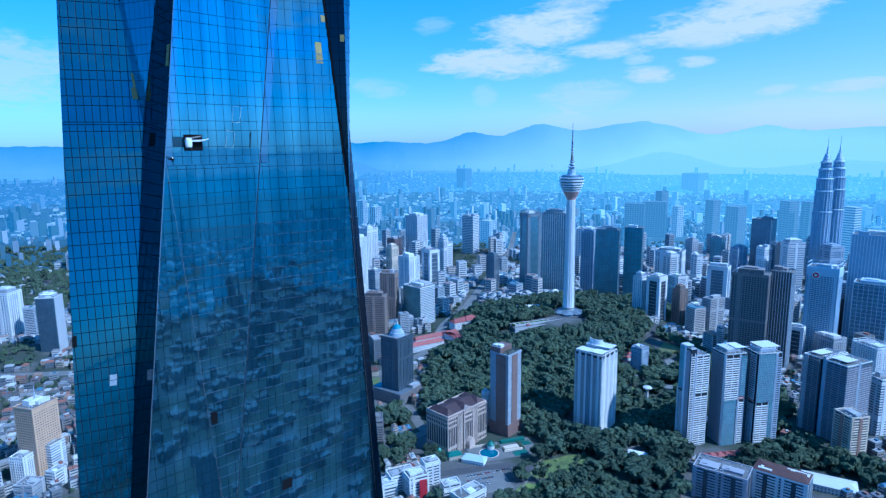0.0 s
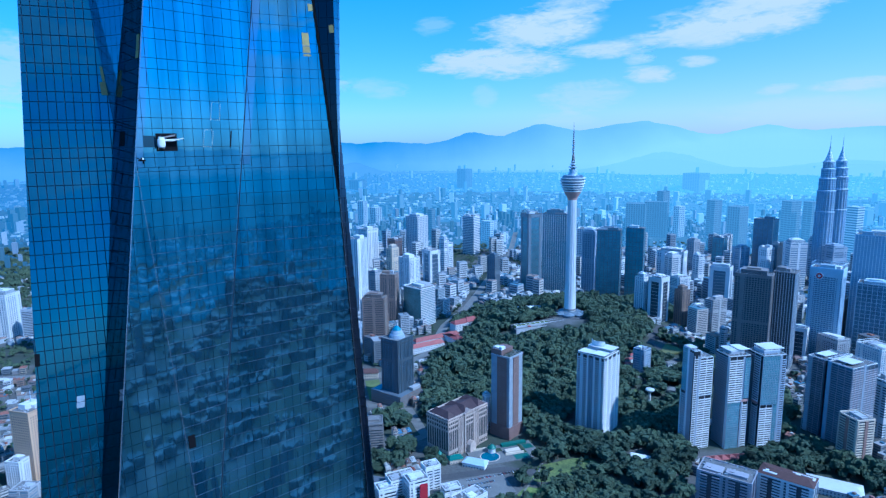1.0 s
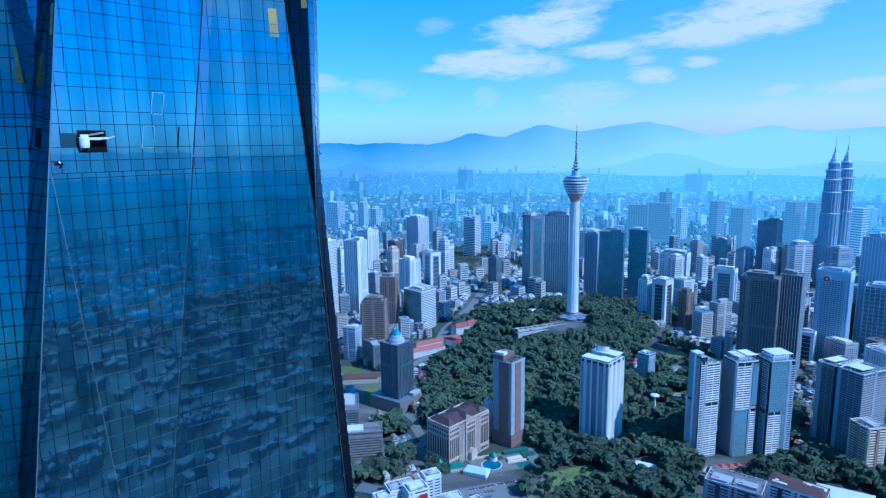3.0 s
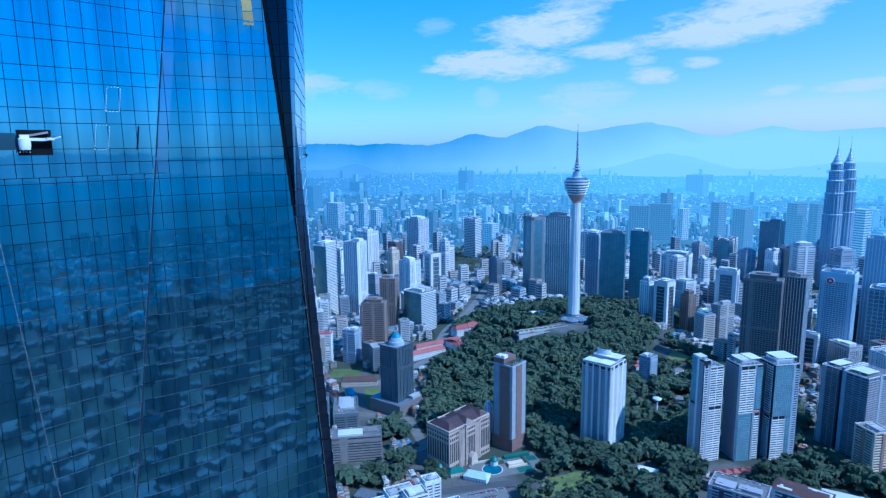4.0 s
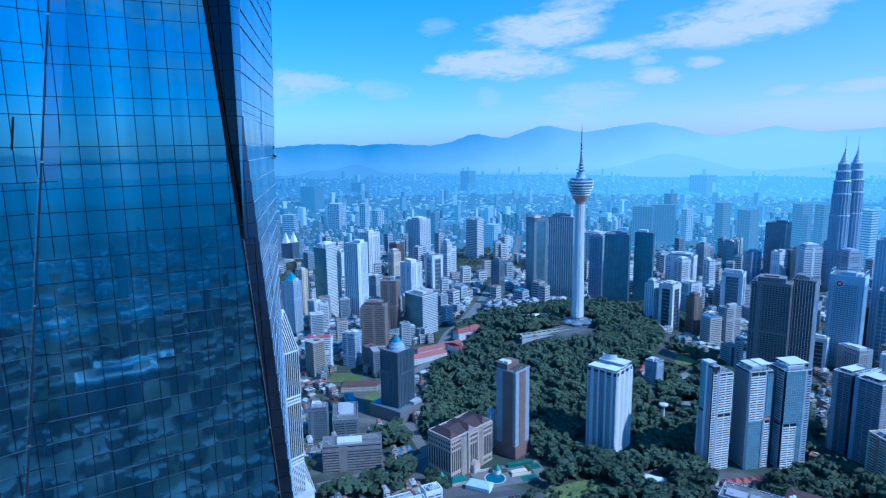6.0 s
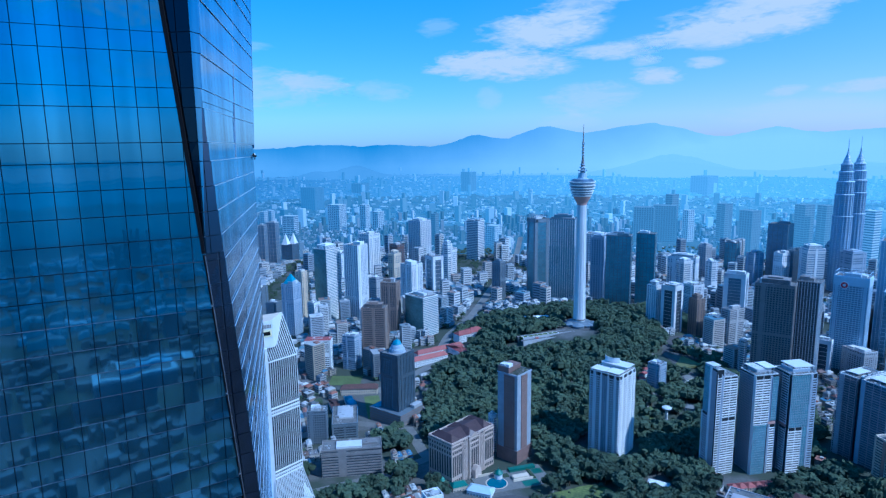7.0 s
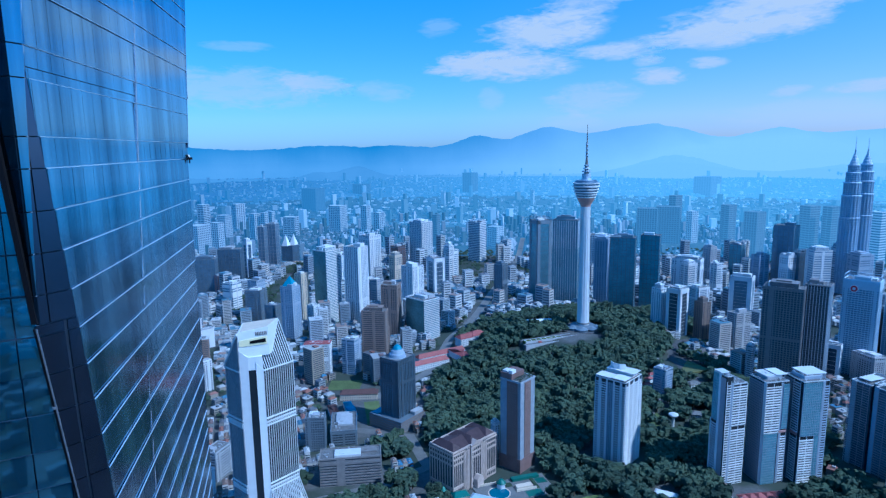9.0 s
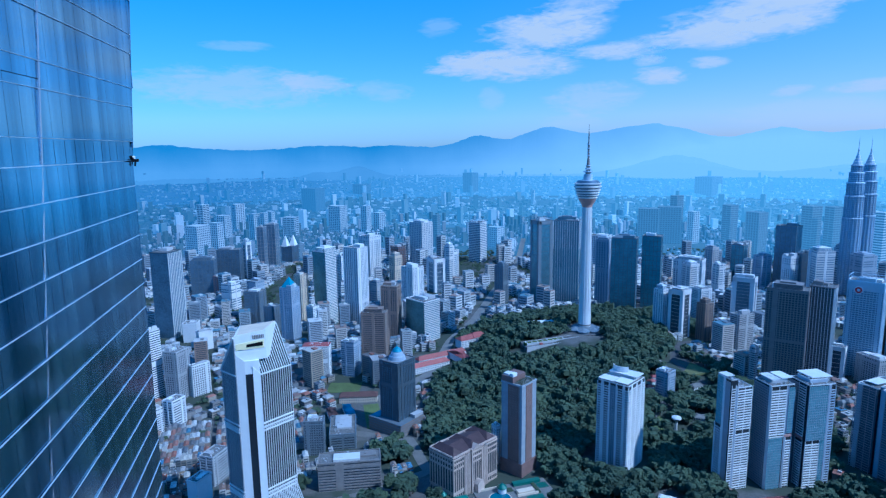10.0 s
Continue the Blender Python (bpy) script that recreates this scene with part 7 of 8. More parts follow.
def shophouse(x, y, rot):
    global single_houses
    slot = house_kinds[rng.randrange(12)]
    single_houses += 1
    m = pose(x, y, hill(x, y) - 0.6, 0, 0, math.degrees(rot))
    if slot[1]:
        copy_thing(slot[0], m)
    else:
        slot[0].matrix_basis = m
        slot[1] = True


def old_quarter(x, y):
    return -390 < x < 60 and 540 < y < 905 and x > 77 - 0.72 * (y + 60)


# rows back to back along narrow streets; the nearest are things of their own
for v in range(0, 44):
    for u in range(-70, 70):
        line_u, line_v = u * 7.2 + (u // 11) * 9.0, 400 + (v // 2) * 48 + (v % 2) * 19.5
        ang = 0.34
        px, py = -140 + line_u * math.cos(ang) - (line_v - 720) * math.sin(ang), 720 + line_u * math.sin(ang) + (line_v - 720) * math.cos(ang)
        if not old_quarter(px, py) or wooded(px, py) or not free(px, py, 6.5) or rng.random() < 0.07:
            continue
        if single_houses < 300:
            shophouse(px, py, ang + (math.pi if v % 2 == 0 else 0))
        else:
            h = rng.uniform(8, 14)
            walls.box(px, py, 7.0, 16, -0.6, h, ang)
            roofs.hip(px, py, 16.5, 7.4, h, 2.3, ang + math.pi / 2)

gardens = []      # plots with a tree in place of a house
y = 420.0
while y < 3650:
    step = 15 + min(7.0, max(0, y - 700) * 0.006)
    x = 77 - 0.8 * (y + 125) - 60
    while x < 77 + 0.8 * (y + 125) + 60:
        px, py = x + rng.uniform(-0.25, 0.25) * step, y + rng.uniform(-0.25, 0.25) * step
        x += step
        street = (px * 0.94 + py * 0.34) % 58 < 9 or (py * 0.94 - px * 0.34) % 96 < 9
        green = noise.noise(Vector((px / 320, py / 320, 3.1))) > 0.30
        if street or old_quarter(px, py) or wooded(px, py) or green or not free(px, py, step * 0.5):
            continue
        if px < -0.62 * (py + 120) + 60 and 1500 < py < 3300 and rng.random() < 0.85:
            continue
        if py < 1100 and rng.random() < 0.22:
            gardens.append((px, py))
            continue
        rot = 0.34 + (0 if noise.noise(Vector((px / 500, py / 500, 7))) > 0 else 0.5)
        w, d = step * rng.uniform(0.6, 0.95), step * rng.uniform(0.5, 0.85)
        tall = noise.noise(Vector((px / 260, py / 260, 9.4)))
        h = rng.uniform(7, 14) + max(0, tall) * rng.uniform(0, 50)
        if rng.random() < (0.10 if tall > -0.1 else 0.03) and py > 1020:
            h = rng.uniform(28, 75 if py < 2000 else 95)
            w = d = rng.uniform(20, 30)
        zg = hill(px, py) - 0.8
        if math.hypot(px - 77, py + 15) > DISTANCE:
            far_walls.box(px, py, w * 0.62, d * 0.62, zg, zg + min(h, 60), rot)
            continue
        # further blocks use the palette with haze mixed into its colours
        wall_soup, roof_soup = (walls, roofs) if py < 1180 else (pale_walls, pale_roofs)
        wall_soup.box(px, py, w, d, zg, zg + h, rot)
        if h < 16 and rng.random() < 0.55:
            roof_soup.hip(px, py, w + 1, d + 1, zg + h, 3.0, rot)
        else:
            roof_soup.box(px, py, w + 0.4, d + 0.4, zg + h, zg + h + 0.8, rot)
            roof_soup.box(px + w * 0.15, py, w * 0.3, d * 0.4, zg + h + 0.8, zg + h + 3, rot)
        if h > 12:
            st = 4.0 if py < 1500 else 7.0
            for k in range(int(h / st)):
                bands.box(px, py, w + 0.3, d * 0.82, zg + 1.5 + st * k, zg + 1.5 + st * (k + 0.4), rot)
                bands.box(px, py, w * 0.82, d + 0.3, zg + 1.5 + st * k, zg + 1.5 + st * (k + 0.4), rot)
    y += step
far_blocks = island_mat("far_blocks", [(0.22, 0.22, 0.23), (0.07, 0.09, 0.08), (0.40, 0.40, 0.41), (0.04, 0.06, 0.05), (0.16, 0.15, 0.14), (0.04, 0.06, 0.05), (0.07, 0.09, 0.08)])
# haze added to the blocks as emission
haze_emission(far_blocks, (0.030, 0.085, 0.150))
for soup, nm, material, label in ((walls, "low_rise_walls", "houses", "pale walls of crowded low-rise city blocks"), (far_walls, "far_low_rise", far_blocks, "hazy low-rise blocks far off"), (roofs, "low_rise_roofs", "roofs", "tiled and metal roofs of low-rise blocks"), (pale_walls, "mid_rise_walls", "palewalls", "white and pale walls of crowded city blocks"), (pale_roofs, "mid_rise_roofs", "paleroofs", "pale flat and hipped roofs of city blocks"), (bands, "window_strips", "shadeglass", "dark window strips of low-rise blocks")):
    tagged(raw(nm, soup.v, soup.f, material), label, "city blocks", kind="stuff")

# ---- streets south and east of the skyscraper, seen in its glass ----
south_walls, south_roofs, hazy_south = Soup(), Soup(), Soup()
sr = random.Random(8)
for gx in range(-40, 48):
    for gy in range(-44, 15):
        px, py = 76 + gx * 30 + sr.uniform(-6, 6), -60 + gy * 30 + sr.uniform(-6, 6)
        if math.hypot(px - 40, py - 10) < 105 or in_view_wedge(px, py, 90) or gx % 5 == 0 or gy % 4 == 0 or not free(px, py, 12) or sr.random() < 0.3 or math.hypot(px - 655, py + 930) < 95:
            continue
        h = sr.uniform(8, 20) if sr.random() < 0.93 else sr.uniform(40, 110)
        w = sr.uniform(14, 25)
        south_walls.box(px, py, w, w * 0.8, -1, h, 0.3)
        south_roofs.box(px, py, w + 0.6, w * 0.8 + 0.6, h, h + 1, 0.3)
for gx in range(-58, 62):
    for gy in range(-58, 10):
        px, py = 76 + gx * 44 + sr.uniform(-9, 9), -60 + gy * 44 + sr.uniform(-9, 9)
        inner = abs(px - 190) < 1260 and -1400 < py < 400
        if inner or in_view_wedge(px, py, 120) or gx % 6 == 0 or gy % 5 == 0 or sr.random() < 0.15:
            continue
        h = sr.uniform(9, 24) if sr.random() < 0.92 else sr.uniform(50, 150)
        w = sr.uniform(20, 36)
        hazy_south.box(px, py, w, w * 0.8, -1, h, 0.3)
mall = empty("shopping_mall", 655, -930, -1, 28, "huge blue-glazed shopping block with a pale roof rim", "building")
for name, x0, x1, y0, y1, z0, z1, m in (("body", -62, 62, -48, 48, 0, 58, "blueglass"), ("roof_rim", -64, 64, -50, -40, 58, 63, "white"), ("roof_rim", -64, 64, 40, 50, 58, 63, "white"), ("roof_rim", -64, -54, -40, 40, 58, 63, "white"),
                                        ("roof_rim", 54, 64, -40, 40, 58, 63, "white"), ("roof_deck", -54, 54, -40, 40, 58, 59, "roof"), ("atrium_roof", -30, 30, -10, 10, 59, 68, "blueband")):
    bm = bmesh.new()
    box(bm, x0, x1, y0, y1, z0, z1)
    part(name, bm, m, mall)
# outer southern blocks take the same haze emission, to soften the reflection
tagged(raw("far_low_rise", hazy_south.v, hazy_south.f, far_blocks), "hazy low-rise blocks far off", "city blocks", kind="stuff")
tagged(raw("low_rise_walls", south_walls.v, south_walls.f, "southwall"), "grey walls of low-rise blocks behind the skyscraper", "city blocks", kind="stuff")
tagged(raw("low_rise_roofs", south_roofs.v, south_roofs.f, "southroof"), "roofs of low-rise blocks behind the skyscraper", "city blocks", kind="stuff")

# ---- trees ----
def crown_arrays(seed, leaves=340, coarse=1.0):
    """Leaf clumps on several lobes of a broad crown, one unit wide and high."""
    r = np.random.RandomState(seed)
    lobes = r.uniform(-1, 1, (7, 3)) * (0.31, 0.31, 0.15) + (0, 0, 0.62)
    lob = r.randint(0, 7, leaves)
    dirs = r.normal(size=(leaves, 3))
    dirs /= np.linalg.norm(dirs, axis=1)[:, None]
    dirs[:, 2] = np.abs(dirs[:, 2]) * 1.1 - 0.25
    c = lobes[lob] + dirs * r.uniform(0.15, 0.27, (leaves, 1))
    n = dirs + r.normal(size=(leaves, 3)) * 0.5
    n /= np.linalg.norm(n, axis=1)[:, None]
    u = np.cross(n, r.normal(size=(leaves, 3)))
    u /= np.linalg.norm(u, axis=1)[:, None]
    v = np.cross(n, u)
    s = r.uniform(0.032, 0.07, (leaves, 1)) * coarse
    quad = np.stack([c - u * s - v * s * 0.7, c + u * s * 0.8 - v * s, c + u * s + v * s * 0.8, c - u * s * 0.7 + v * s], 1)
    # inner foliage mass, so that the crown is not see-through
    core = []
    for cx, cy, cz in lobes:
        e = r.uniform(0.20, 0.26)
        k = [(cx + a * e, cy + b * e, cz + c_ * e * 0.9) for a in (-0.62, 0.62) for b in (-0.62, 0.62) for c_ in (-0.62, 0.62)]
        for f in ((0, 1, 3, 2), (4, 6, 7, 5), (0, 4, 5, 1), (2, 3, 7, 6), (1, 5, 7, 3)):
            core += [k[i] for i in f]
    return np.concatenate([quad.reshape(-1, 3), np.array(core)])


CROWNS = [crown_arrays(k) for k in range(6)]
CROWNS_MID = [crown_arrays(k + 20, 190, 1.18) for k in range(6)]
CROWNS_FAR = [crown_arrays(k + 40, 40, 2.4) for k in range(6)]


def quads_mesh(name, verts, material, parent=None):
    n = len(verts) // 4
    me = bpy.data.meshes.new(name)
    me.vertices.add(len(verts))
    me.vertices.foreach_set("co", np.asarray(verts, np.float32).ravel())
    me.loops.add(4 * n)
    me.loops.foreach_set("vertex_index", np.arange(4 * n, dtype=np.int32))
    me.polygons.add(n)
    me.polygons.foreach_set("loop_start", np.arange(0, 4 * n, 4, dtype=np.int32))
    me.update()
    me.validate()
    me.materials.append(M[material])
    ob = new(name, me)
    ob.parent = parent
    return ob


def tree_kind(k):
    th = empty("tree", 0, -3000, -40, 0, "broad-crowned dark green rain tree", "tree", "trees")
    bm = bmesh.new()
    ring(bm, [(0.5, -1.0), (0.34, 3), (0.24, 7)], 7)
    for a in range(4):
        an = a * 1.6 + k
        beam(bm, (0, 0, 4.5), (3.0 * math.cos(an), 3.0 * math.sin(an), 8.5), 0.22)
    part("trunk", bm, "bark", th)
    quads_mesh("crown", CROWNS[k] * (14, 14, 13), "leaf", th)
    return th


tree_kinds = [[tree_kind(k), False] for k in range(6)]
tr = random.Random(21)
leaf_parts, trunks, single_trees = [], Soup(), 0


def plant(x, y, size):
    global single_trees
    k = tr.randrange(6)
    if single_trees < 280 and y < 860:
        slot = tree_kinds[k]
        s = size / 14
        m = pose(x, y, hill(x, y), 0, 0, tr.uniform(0, 360)) @ Matrix.Diagonal((s, s, s * tr.uniform(0.85, 1.15), 1))
        single_trees += 1
        if slot[1]:
            ob = copy_thing(slot[0], m)
            ob.matrix_basis = m
        else:
            slot[0].matrix_basis = m
            slot[1] = True
        return
    a = tr.uniform(0, 6.28)
    c, s = math.cos(a), math.sin(a)
    v = (CROWNS_MID if wooded(x, y) else CROWNS_FAR)[k]
    leaf_parts.append(np.stack([(v[:, 0] * c - v[:, 1] * s) * size + x, (v[:, 0] * s + v[:, 1] * c) * size + y, v[:, 2] * size * tr.uniform(0.8, 1.1) + hill(x, y) - 1], 1))
    if wooded(x, y):
        trunks.box(x, y, 0.7, 0.7, hill(x, y) - 1, hill(x, y) + size * 0.5, a)


ty = 560.0
while ty < 1580:
    tx = -180.0
    while tx < 680:
        px, py = tx + tr.uniform(-4, 4), ty + tr.uniform(-4, 4)
        tx += 12.0
        if wooded(px, py) and free(px, py, 6) and noise.noise(Vector((px / 60, py / 60, 1))) > -0.62:
            plant(px, py, tr.choice((14, 16, 18, 20, 23, 28)) * tr.uniform(0.85, 1.15))
    ty += 12.0
for _ in range(14000):
    py = 520 + 2000 * tr.random() ** 0.8
    px = 77 + tr.uniform(-0.8, 0.8) * (py + 120)
    on_street = (px * 0.94 + py * 0.34) % 58 < 9 or (py * 0.94 - px * 0.34) % 96 < 9
    green = noise.noise(Vector((px / 320, py / 320, 3.1))) > 0.30
    if (on_street or green) and not wooded(px, py) and free(px, py, 4):
        plant(px, py, tr.uniform(8, 14))
for _ in range(800):
    py = tr.uniform(1500, 2500)
    px = 77 - tr.uniform(0.6, 0.85) * (py + 120)
    if free(px, py, 4):
        plant(px, py, tr.uniform(16, 26))
for px, py in gardens:
    plant(px, py, tr.uniform(8, 13))
for _ in range(40):
    px, py = 238 + tr.uniform(-60, 55), 668 + tr.uniform(-26, 22)
    leaf_parts.append(CROWNS_MID[tr.randrange(6)] * tr.uniform(3, 9) + (px, py, hill(px, py) - 1.6))
for slot in tree_kinds + house_kinds:
    if not slot[1]:
        slot[0].matrix_basis = pose(230, 600, 0)
tagged(quads_mesh("woodland_crowns", np.concatenate(leaf_parts), "leaf"), "dense dark green tropical woodland on the hill and streets", "woodland", kind="stuff")
tagged(raw("woodland_trunks", trunks.v, trunks.f, "bark"), "brown trunks in the woodland", "woodland", kind="stuff")

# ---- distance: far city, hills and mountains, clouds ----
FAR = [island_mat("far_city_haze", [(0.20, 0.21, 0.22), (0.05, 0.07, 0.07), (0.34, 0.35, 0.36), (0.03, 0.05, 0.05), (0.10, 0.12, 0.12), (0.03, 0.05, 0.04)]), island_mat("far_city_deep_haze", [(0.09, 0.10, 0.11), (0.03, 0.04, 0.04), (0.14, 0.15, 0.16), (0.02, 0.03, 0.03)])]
# far city blocks glow with haze colour
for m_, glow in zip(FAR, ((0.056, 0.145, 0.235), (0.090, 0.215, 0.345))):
    haze_emission(m_, glow)
fr = random.Random(33)
far_soups = [Soup(), Soup()]
for _ in range(8200):
    dist = 3500 + 8500 * fr.random() ** 1.6
    az = fr.uniform(-0.66, 0.66)
    r, s = reach(dist)
    px, py = 76 + r * math.sin(az), -60 + r * math.cos(az)
    tallness = fr.random()
    h = fr.uniform(6, 15) if tallness < 0.955 else fr.uniform(35, 110)
    w = fr.uniform(12, 38) if tallness < 0.955 else fr.uniform(22, 40)
    z = EYE_Z * (1 - s)
    far_soups[0 if dist < 5200 else 1].box(px, py, w * s, w * s * 0.8, z - 4, z + h * s, fr.uniform(0, 1.5))
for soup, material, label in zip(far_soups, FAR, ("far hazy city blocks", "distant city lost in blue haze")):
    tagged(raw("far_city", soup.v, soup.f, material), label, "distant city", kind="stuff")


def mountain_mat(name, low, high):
    """Far slopes with haze put into their emission, paler towards the sunny east and the misty foot."""
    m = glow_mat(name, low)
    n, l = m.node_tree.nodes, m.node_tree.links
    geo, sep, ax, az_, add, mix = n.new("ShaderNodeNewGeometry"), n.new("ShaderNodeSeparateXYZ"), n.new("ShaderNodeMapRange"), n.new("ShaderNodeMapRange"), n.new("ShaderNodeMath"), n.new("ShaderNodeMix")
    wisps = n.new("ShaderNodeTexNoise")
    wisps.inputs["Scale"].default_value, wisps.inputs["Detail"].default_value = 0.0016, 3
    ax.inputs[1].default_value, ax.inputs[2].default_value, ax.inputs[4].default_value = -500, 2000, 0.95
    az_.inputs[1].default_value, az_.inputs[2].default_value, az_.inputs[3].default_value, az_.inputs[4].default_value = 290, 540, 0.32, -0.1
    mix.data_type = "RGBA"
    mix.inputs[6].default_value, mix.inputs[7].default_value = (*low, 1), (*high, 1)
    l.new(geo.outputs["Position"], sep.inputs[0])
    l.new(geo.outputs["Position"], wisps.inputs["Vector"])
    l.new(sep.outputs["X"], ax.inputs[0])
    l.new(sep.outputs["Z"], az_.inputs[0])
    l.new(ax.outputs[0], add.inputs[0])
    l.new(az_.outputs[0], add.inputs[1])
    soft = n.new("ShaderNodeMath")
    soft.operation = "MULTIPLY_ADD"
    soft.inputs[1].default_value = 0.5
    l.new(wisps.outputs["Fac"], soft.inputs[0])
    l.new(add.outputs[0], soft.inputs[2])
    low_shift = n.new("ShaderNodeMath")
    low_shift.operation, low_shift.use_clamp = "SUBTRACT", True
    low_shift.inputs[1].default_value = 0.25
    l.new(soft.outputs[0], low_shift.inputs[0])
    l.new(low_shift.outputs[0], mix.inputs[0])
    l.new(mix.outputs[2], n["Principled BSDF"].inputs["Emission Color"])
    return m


def ridge(name, dist, base, peaks, material, label, rough=5.0, seed=0.0):
    """A mountain ridge round the view, a sum of smooth peaks: (azimuth, half width, height) in degrees."""
    verts, faces = [], []
    n = 1440
    for i in range(n + 1):
        az = -180 + 360 * i / n
        el = base + sum(h * math.exp(-((az - a) / w) ** 2) for a, w, h in peaks)
        el += 0.10 * rough / 5 * noise.noise(Vector((az * 0.7, seed, 0))) + 0.07 * noise.noise(Vector((az * 1.9, seed, 4))) + 0.05 * noise.noise(Vector((az * 4.6, seed, 8))) + 0.025 * noise.noise(Vector((az * 11.0, seed, 2)))
        for k, (e, dd) in enumerate(((-6.0, -260), (el * 0.5 - 1.2, -90), (el, 0), (-6.0, 60))):
            r = dist + dd
            verts.append((76 + r * math.sin(radians(az)), -60 + r * math.cos(radians(az)), EYE_Z + r * math.tan(radians(e))))
    for i in range(n):
        for k in range(3):
            a, b = i * 4 + k, (i + 1) * 4 + k
            faces.append((a, b, b + 1, a + 1))
    return tagged(raw(name, verts, faces, material), label, "mountains", kind="structure")


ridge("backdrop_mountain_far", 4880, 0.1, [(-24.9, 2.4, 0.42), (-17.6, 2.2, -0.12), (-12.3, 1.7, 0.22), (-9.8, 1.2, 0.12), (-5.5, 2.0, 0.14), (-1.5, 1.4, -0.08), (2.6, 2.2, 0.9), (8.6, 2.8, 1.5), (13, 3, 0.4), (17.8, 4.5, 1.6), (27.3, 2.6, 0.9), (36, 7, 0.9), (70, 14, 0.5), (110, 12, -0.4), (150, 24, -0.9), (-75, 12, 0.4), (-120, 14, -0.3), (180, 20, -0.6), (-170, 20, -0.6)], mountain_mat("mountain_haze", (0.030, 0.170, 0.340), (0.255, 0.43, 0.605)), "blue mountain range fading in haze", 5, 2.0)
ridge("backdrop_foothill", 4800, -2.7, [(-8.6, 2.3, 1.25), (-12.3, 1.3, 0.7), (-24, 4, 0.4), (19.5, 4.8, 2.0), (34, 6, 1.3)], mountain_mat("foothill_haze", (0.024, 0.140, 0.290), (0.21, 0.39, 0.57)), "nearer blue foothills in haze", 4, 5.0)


# ---- clouds, high and far behind everything ----
def cloud_mat():
    m = bpy.data.materials.new("cloud_glow")
    m.use_nodes = True
    n, l = m.node_tree.nodes, m.node_tree.links
    n.remove(n["Principled BSDF"])
    uv, mp, big, fine = n.new("ShaderNodeUVMap"), n.new("ShaderNodeMapping"), n.new("ShaderNodeTexNoise"), n.new("ShaderNodeTexNoise")
    info, geo = n.new("ShaderNodeObjectInfo"), n.new("ShaderNodeNewGeometry")
    uv.uv_map = "patch"
    mp.inputs["Scale"].default_value = (0.0030, 0.0030, 0.0105)
    l.new(geo.outputs["Position"], mp.inputs[0])
    l.new(info.outputs["Location"], mp.inputs["Location"])
    for t, sc, det in ((big, 1.0, 5), (fine, 3.6, 8)):
        t.inputs["Scale"].default_value, t.inputs["Detail"].default_value = sc, det
        t.inputs["Distortion"].default_value = 1.1
        l.new(mp.outputs[0], t.inputs["Vector"])
    sep = n.new("ShaderNodeSeparateXYZ")
    l.new(uv.outputs[0], sep.inputs[0])

    def math_node(op, a, b):
        k = n.new("ShaderNodeMath")
        k.operation = op
        for i, v in enumerate((a, b)):
            if isinstance(v, (int, float)):
                k.inputs[i].default_value = v
            else:
                l.new(v, k.inputs[i])
        return k.outputs[0]

    r2 = math_node("ADD", math_node("POWER", math_node("ABSOLUTE", sep.outputs["X"], 0), 2.0), math_node("POWER", math_node("ABSOLUTE", sep.outputs["Y"], 0), 2.0))
    body = math_node("SUBTRACT", 0.56, math_node("MULTIPLY", r2, 0.60))
    tex = math_node("ADD", math_node("MULTIPLY", big.outputs["Fac"], 0.9), math_node("MULTIPLY", fine.outputs["Fac"], 0.52))
    dens = n.new("ShaderNodeMapRange")
    dens.inputs[1].default_value, dens.inputs[2].default_value = 0.82, 1.24
    l.new(math_node("ADD", tex, body), dens.inputs[0])
    edge = n.new("ShaderNodeMapRange")
    edge.inputs[1].default_value, edge.inputs[2].default_value, edge.inputs[3].default_value, edge.inputs[4].default_value = 0.5, 1.0, 1.0, 0.0
    l.new(r2, edge.inputs[0])
    at = n.new("ShaderNodeAttribute")
    at.attribute_type, at.attribute_name = "OBJECT", "thickness"
    alpha = math_node("MULTIPLY", math_node("MULTIPLY", dens.outputs[0], edge.outputs[0]), at.outputs["Fac"])
    # emission stands in for sunlight on the cloud
    em, tr_, mix = n.new("ShaderNodeEmission"), n.new("ShaderNodeBsdfTransparent"), n.new("ShaderNodeMixShader")
    em.inputs["Color"].default_value, em.inputs["Strength"].default_value = (0.88, 0.945, 1.0, 1), 0.47
    l.new(alpha, mix.inputs[0])
    l.new(tr_.outputs[0], mix.inputs[1])
    l.new(em.outputs[0], mix.inputs[2])
    l.new(mix.outputs[0], n["Material Output"].inputs["Surface"])
    return m


M["cloud"] = cloud_mat()


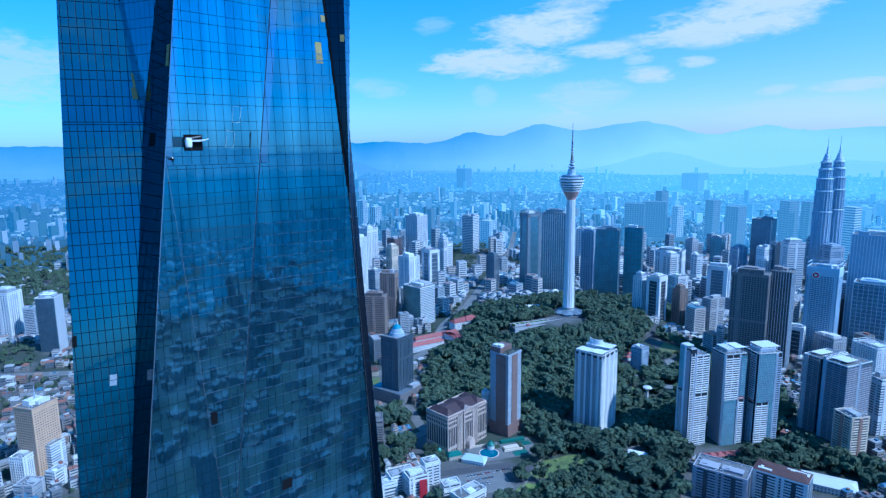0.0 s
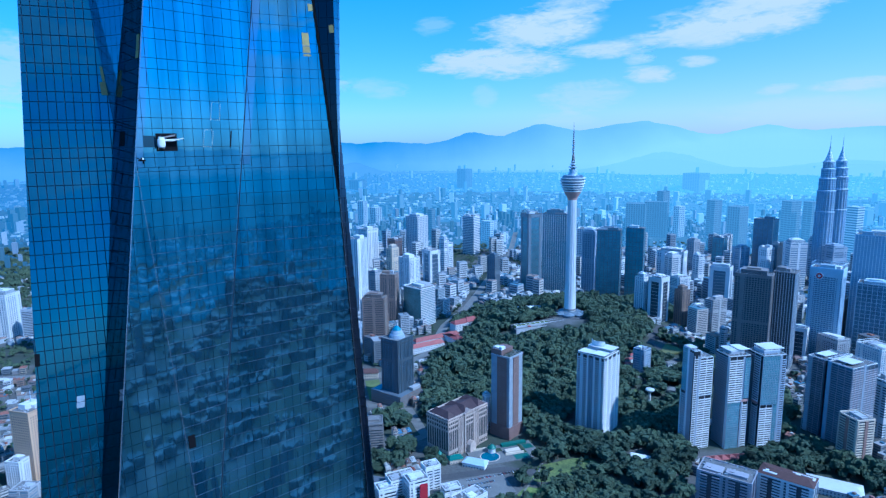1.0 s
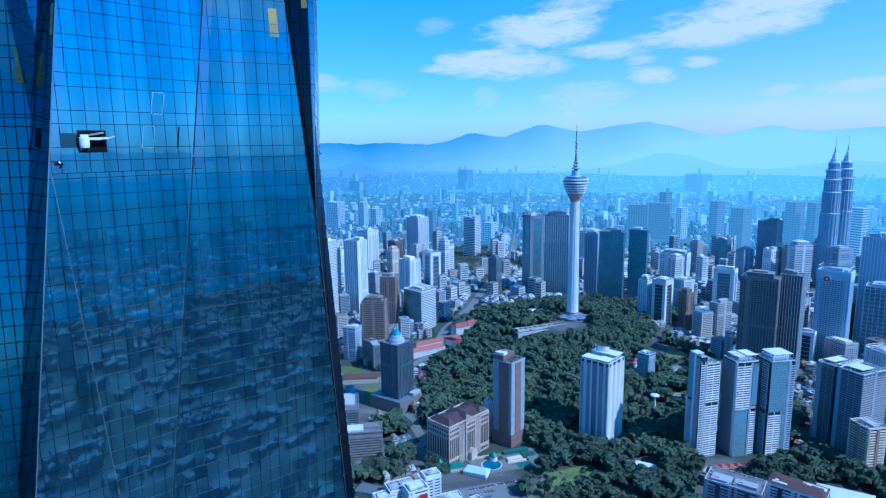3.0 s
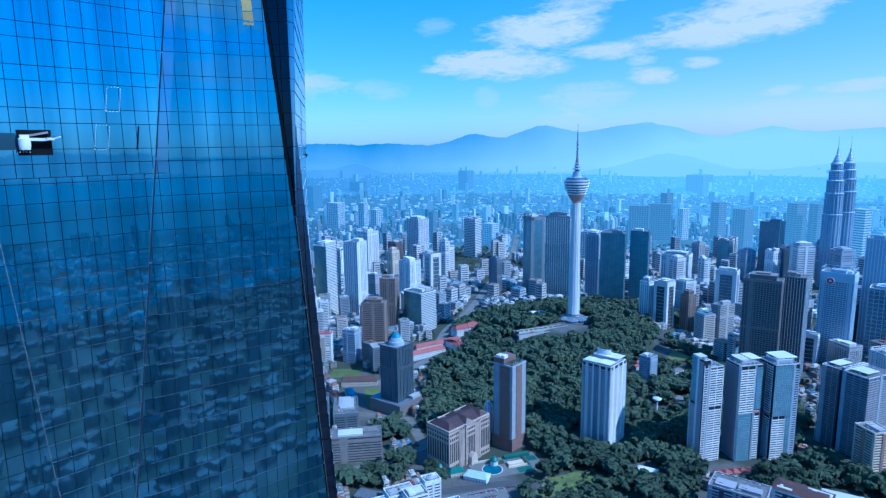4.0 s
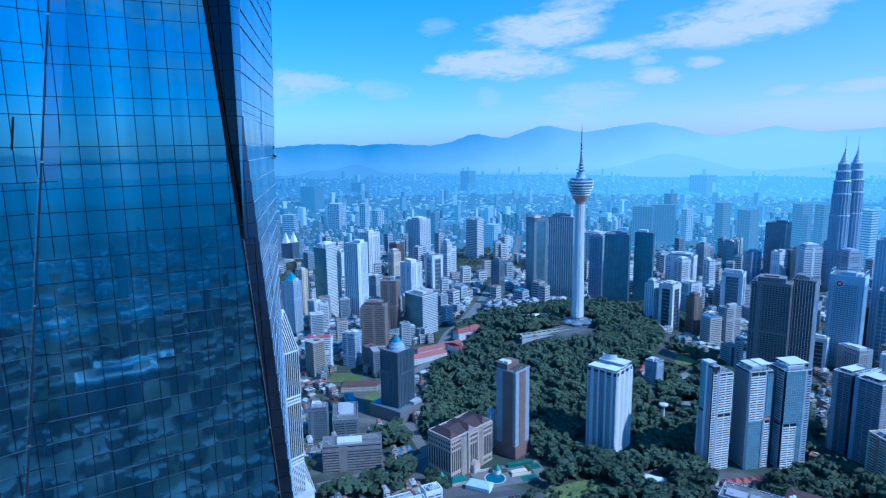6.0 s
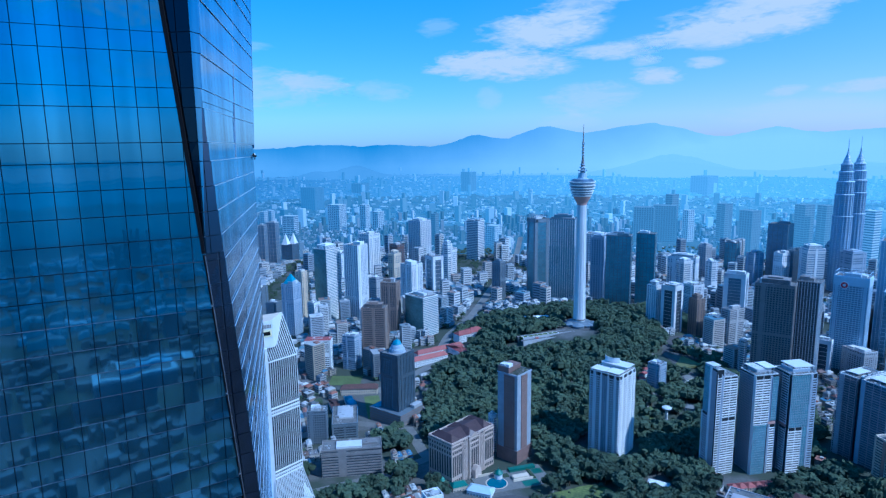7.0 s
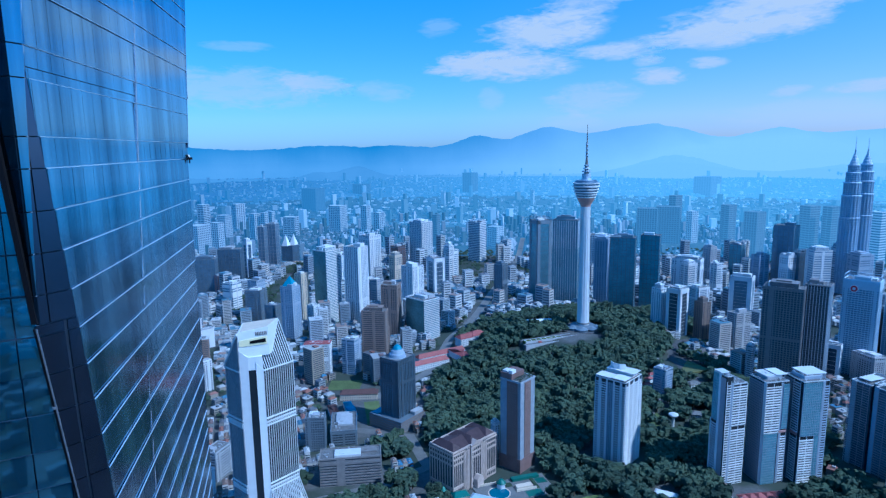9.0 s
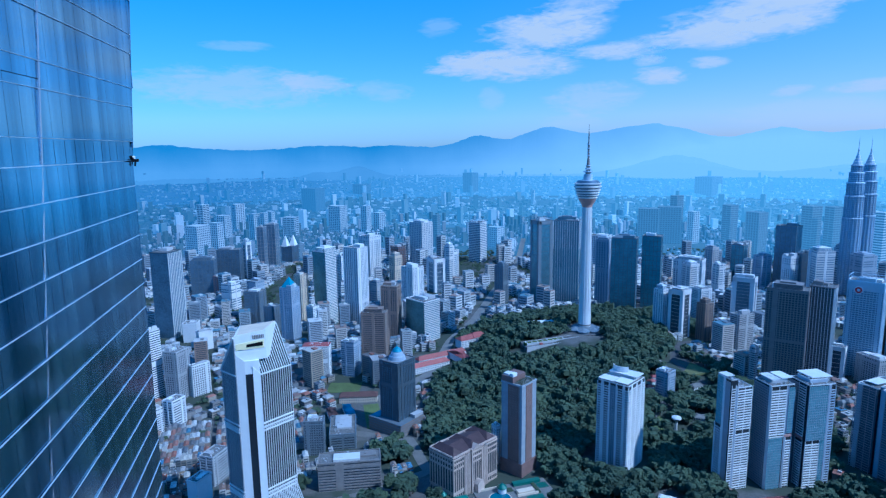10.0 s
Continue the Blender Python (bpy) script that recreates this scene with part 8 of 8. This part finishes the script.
def cloud(az0, az1, el0, el1, thickness, slant=0.0, label="thin white wispy cloud high in the blue sky"):
    """A curved patch of thin cloud; its density fades to nothing at the rim."""
    nu, nv, r = 24, 8, 4930
    verts, faces, uvs = [], [], []
    for j in range(nv + 1):
        for i in range(nu + 1):
            u, v = 2 * i / nu - 1, 2 * j / nv - 1
            az = radians((az0 + az1) / 2 + u * (az1 - az0) / 2)
            el = radians((el0 + el1) / 2 + v * (el1 - el0) / 2 + slant * u)
            rr = r * (1 + 0.003 * noise.noise(Vector((u * 2, v * 2, az0))))
            rr = min(rr, 4940)
            verts.append((76 + rr * math.sin(az) * math.cos(el), -60 + rr * math.cos(az) * math.cos(el), EYE_Z + rr * math.sin(el)))
            uvs.append((u, v))
    for j in range(nv):
        for i in range(nu):
            a = j * (nu + 1) + i
            faces.append((a, a + 1, a + nu + 2, a + nu + 1))
    ob = raw("cloud", verts, faces, "cloud")
    layer = ob.data.uv_layers.new(name="patch")
    for lp in ob.data.loops:
        layer.data[lp.index].uv = uvs[lp.vertex_index]
    ob["thickness"] = float(thickness)
    return tagged(ob, label, "cloud", "clouds", "structure")


cloud(1.6, 15.0, 7.7, 12.2, 1.0, 0.35)
cloud(6.4, 17.2, 10.7, 13.0, 0.75, 0.5)
cloud(-3.2, 12.6, 5.3, 8.9, 1.0, -0.15)
cloud(-3.0, 5.4, 6.1, 8.2, 0.8, 0.35)
cloud(9.6, 19.0, 7.0, 8.8, 0.9, -0.1)
cloud(15.4, 19.0, 6.4, 7.6, 0.8)
cloud(15.4, 20.9, 4.7, 6.8, 0.95, -0.1)
cloud(19.8, 23.8, 6.0, 7.2, 0.8)
cloud(16.2, 33.0, 7.3, 12.0, 1.0, 0.5)
cloud(14.0, 27.5, 7.6, 9.6, 0.8, 0.1)
cloud(22.0, 36.5, 9.2, 13.2, 0.95, 0.8)
cloud(25.8, 30.0, 3.5, 4.6, 0.6, 0.2)
cloud(29.6, 37.5, 3.5, 4.8, 0.8, 0.15)
cloud(7.4, 17.8, 2.2, 5.9, 0.5, 0.3)
cloud(2.2, 5.2, 2.9, 5.7, 0.3)
cloud(6.8, 14.8, 1.2, 3.0, 0.3)
cloud(-3.2, 1.5, 9.3, 11.4, 0.3, 0.2)
cloud(-30.0, -7.6, 3.0, 7.5, 0.5, -0.3)
cloud(-16.6, -7.6, 4.4, 6.9, 0.6, -0.6)
cloud(-22.3, -14.4, 8.1, 9.2, 0.3)
cloud(-9.8, -2.4, 3.9, 6.2, 0.35, -0.3)
cloud(21.0, 38.0, 0.9, 3.7, 0.35, 0.2)
cloud(-46.0, -27.0, 2.2, 9.5, 0.6, -0.3)
# clouds outside the view, added for their reflection in the glass
cloud(60.0, 105.0, 5.0, 18.0, 0.8)
cloud(115.0, 170.0, 8.0, 22.0, 0.8)
cloud(100.0, 150.0, 16.0, 30.0, 0.45, 3.0)
cloud(140.0, 200.0, 10.0, 20.0, 0.4, -2.0)
cloud(150.0, 210.0, 22.0, 36.0, 0.45, 3.0)
cloud(120.0, 160.0, 4.0, 9.0, 0.4, 1.0)
cloud(60.0, 100.0, 20.0, 32.0, 0.4, 2.0)
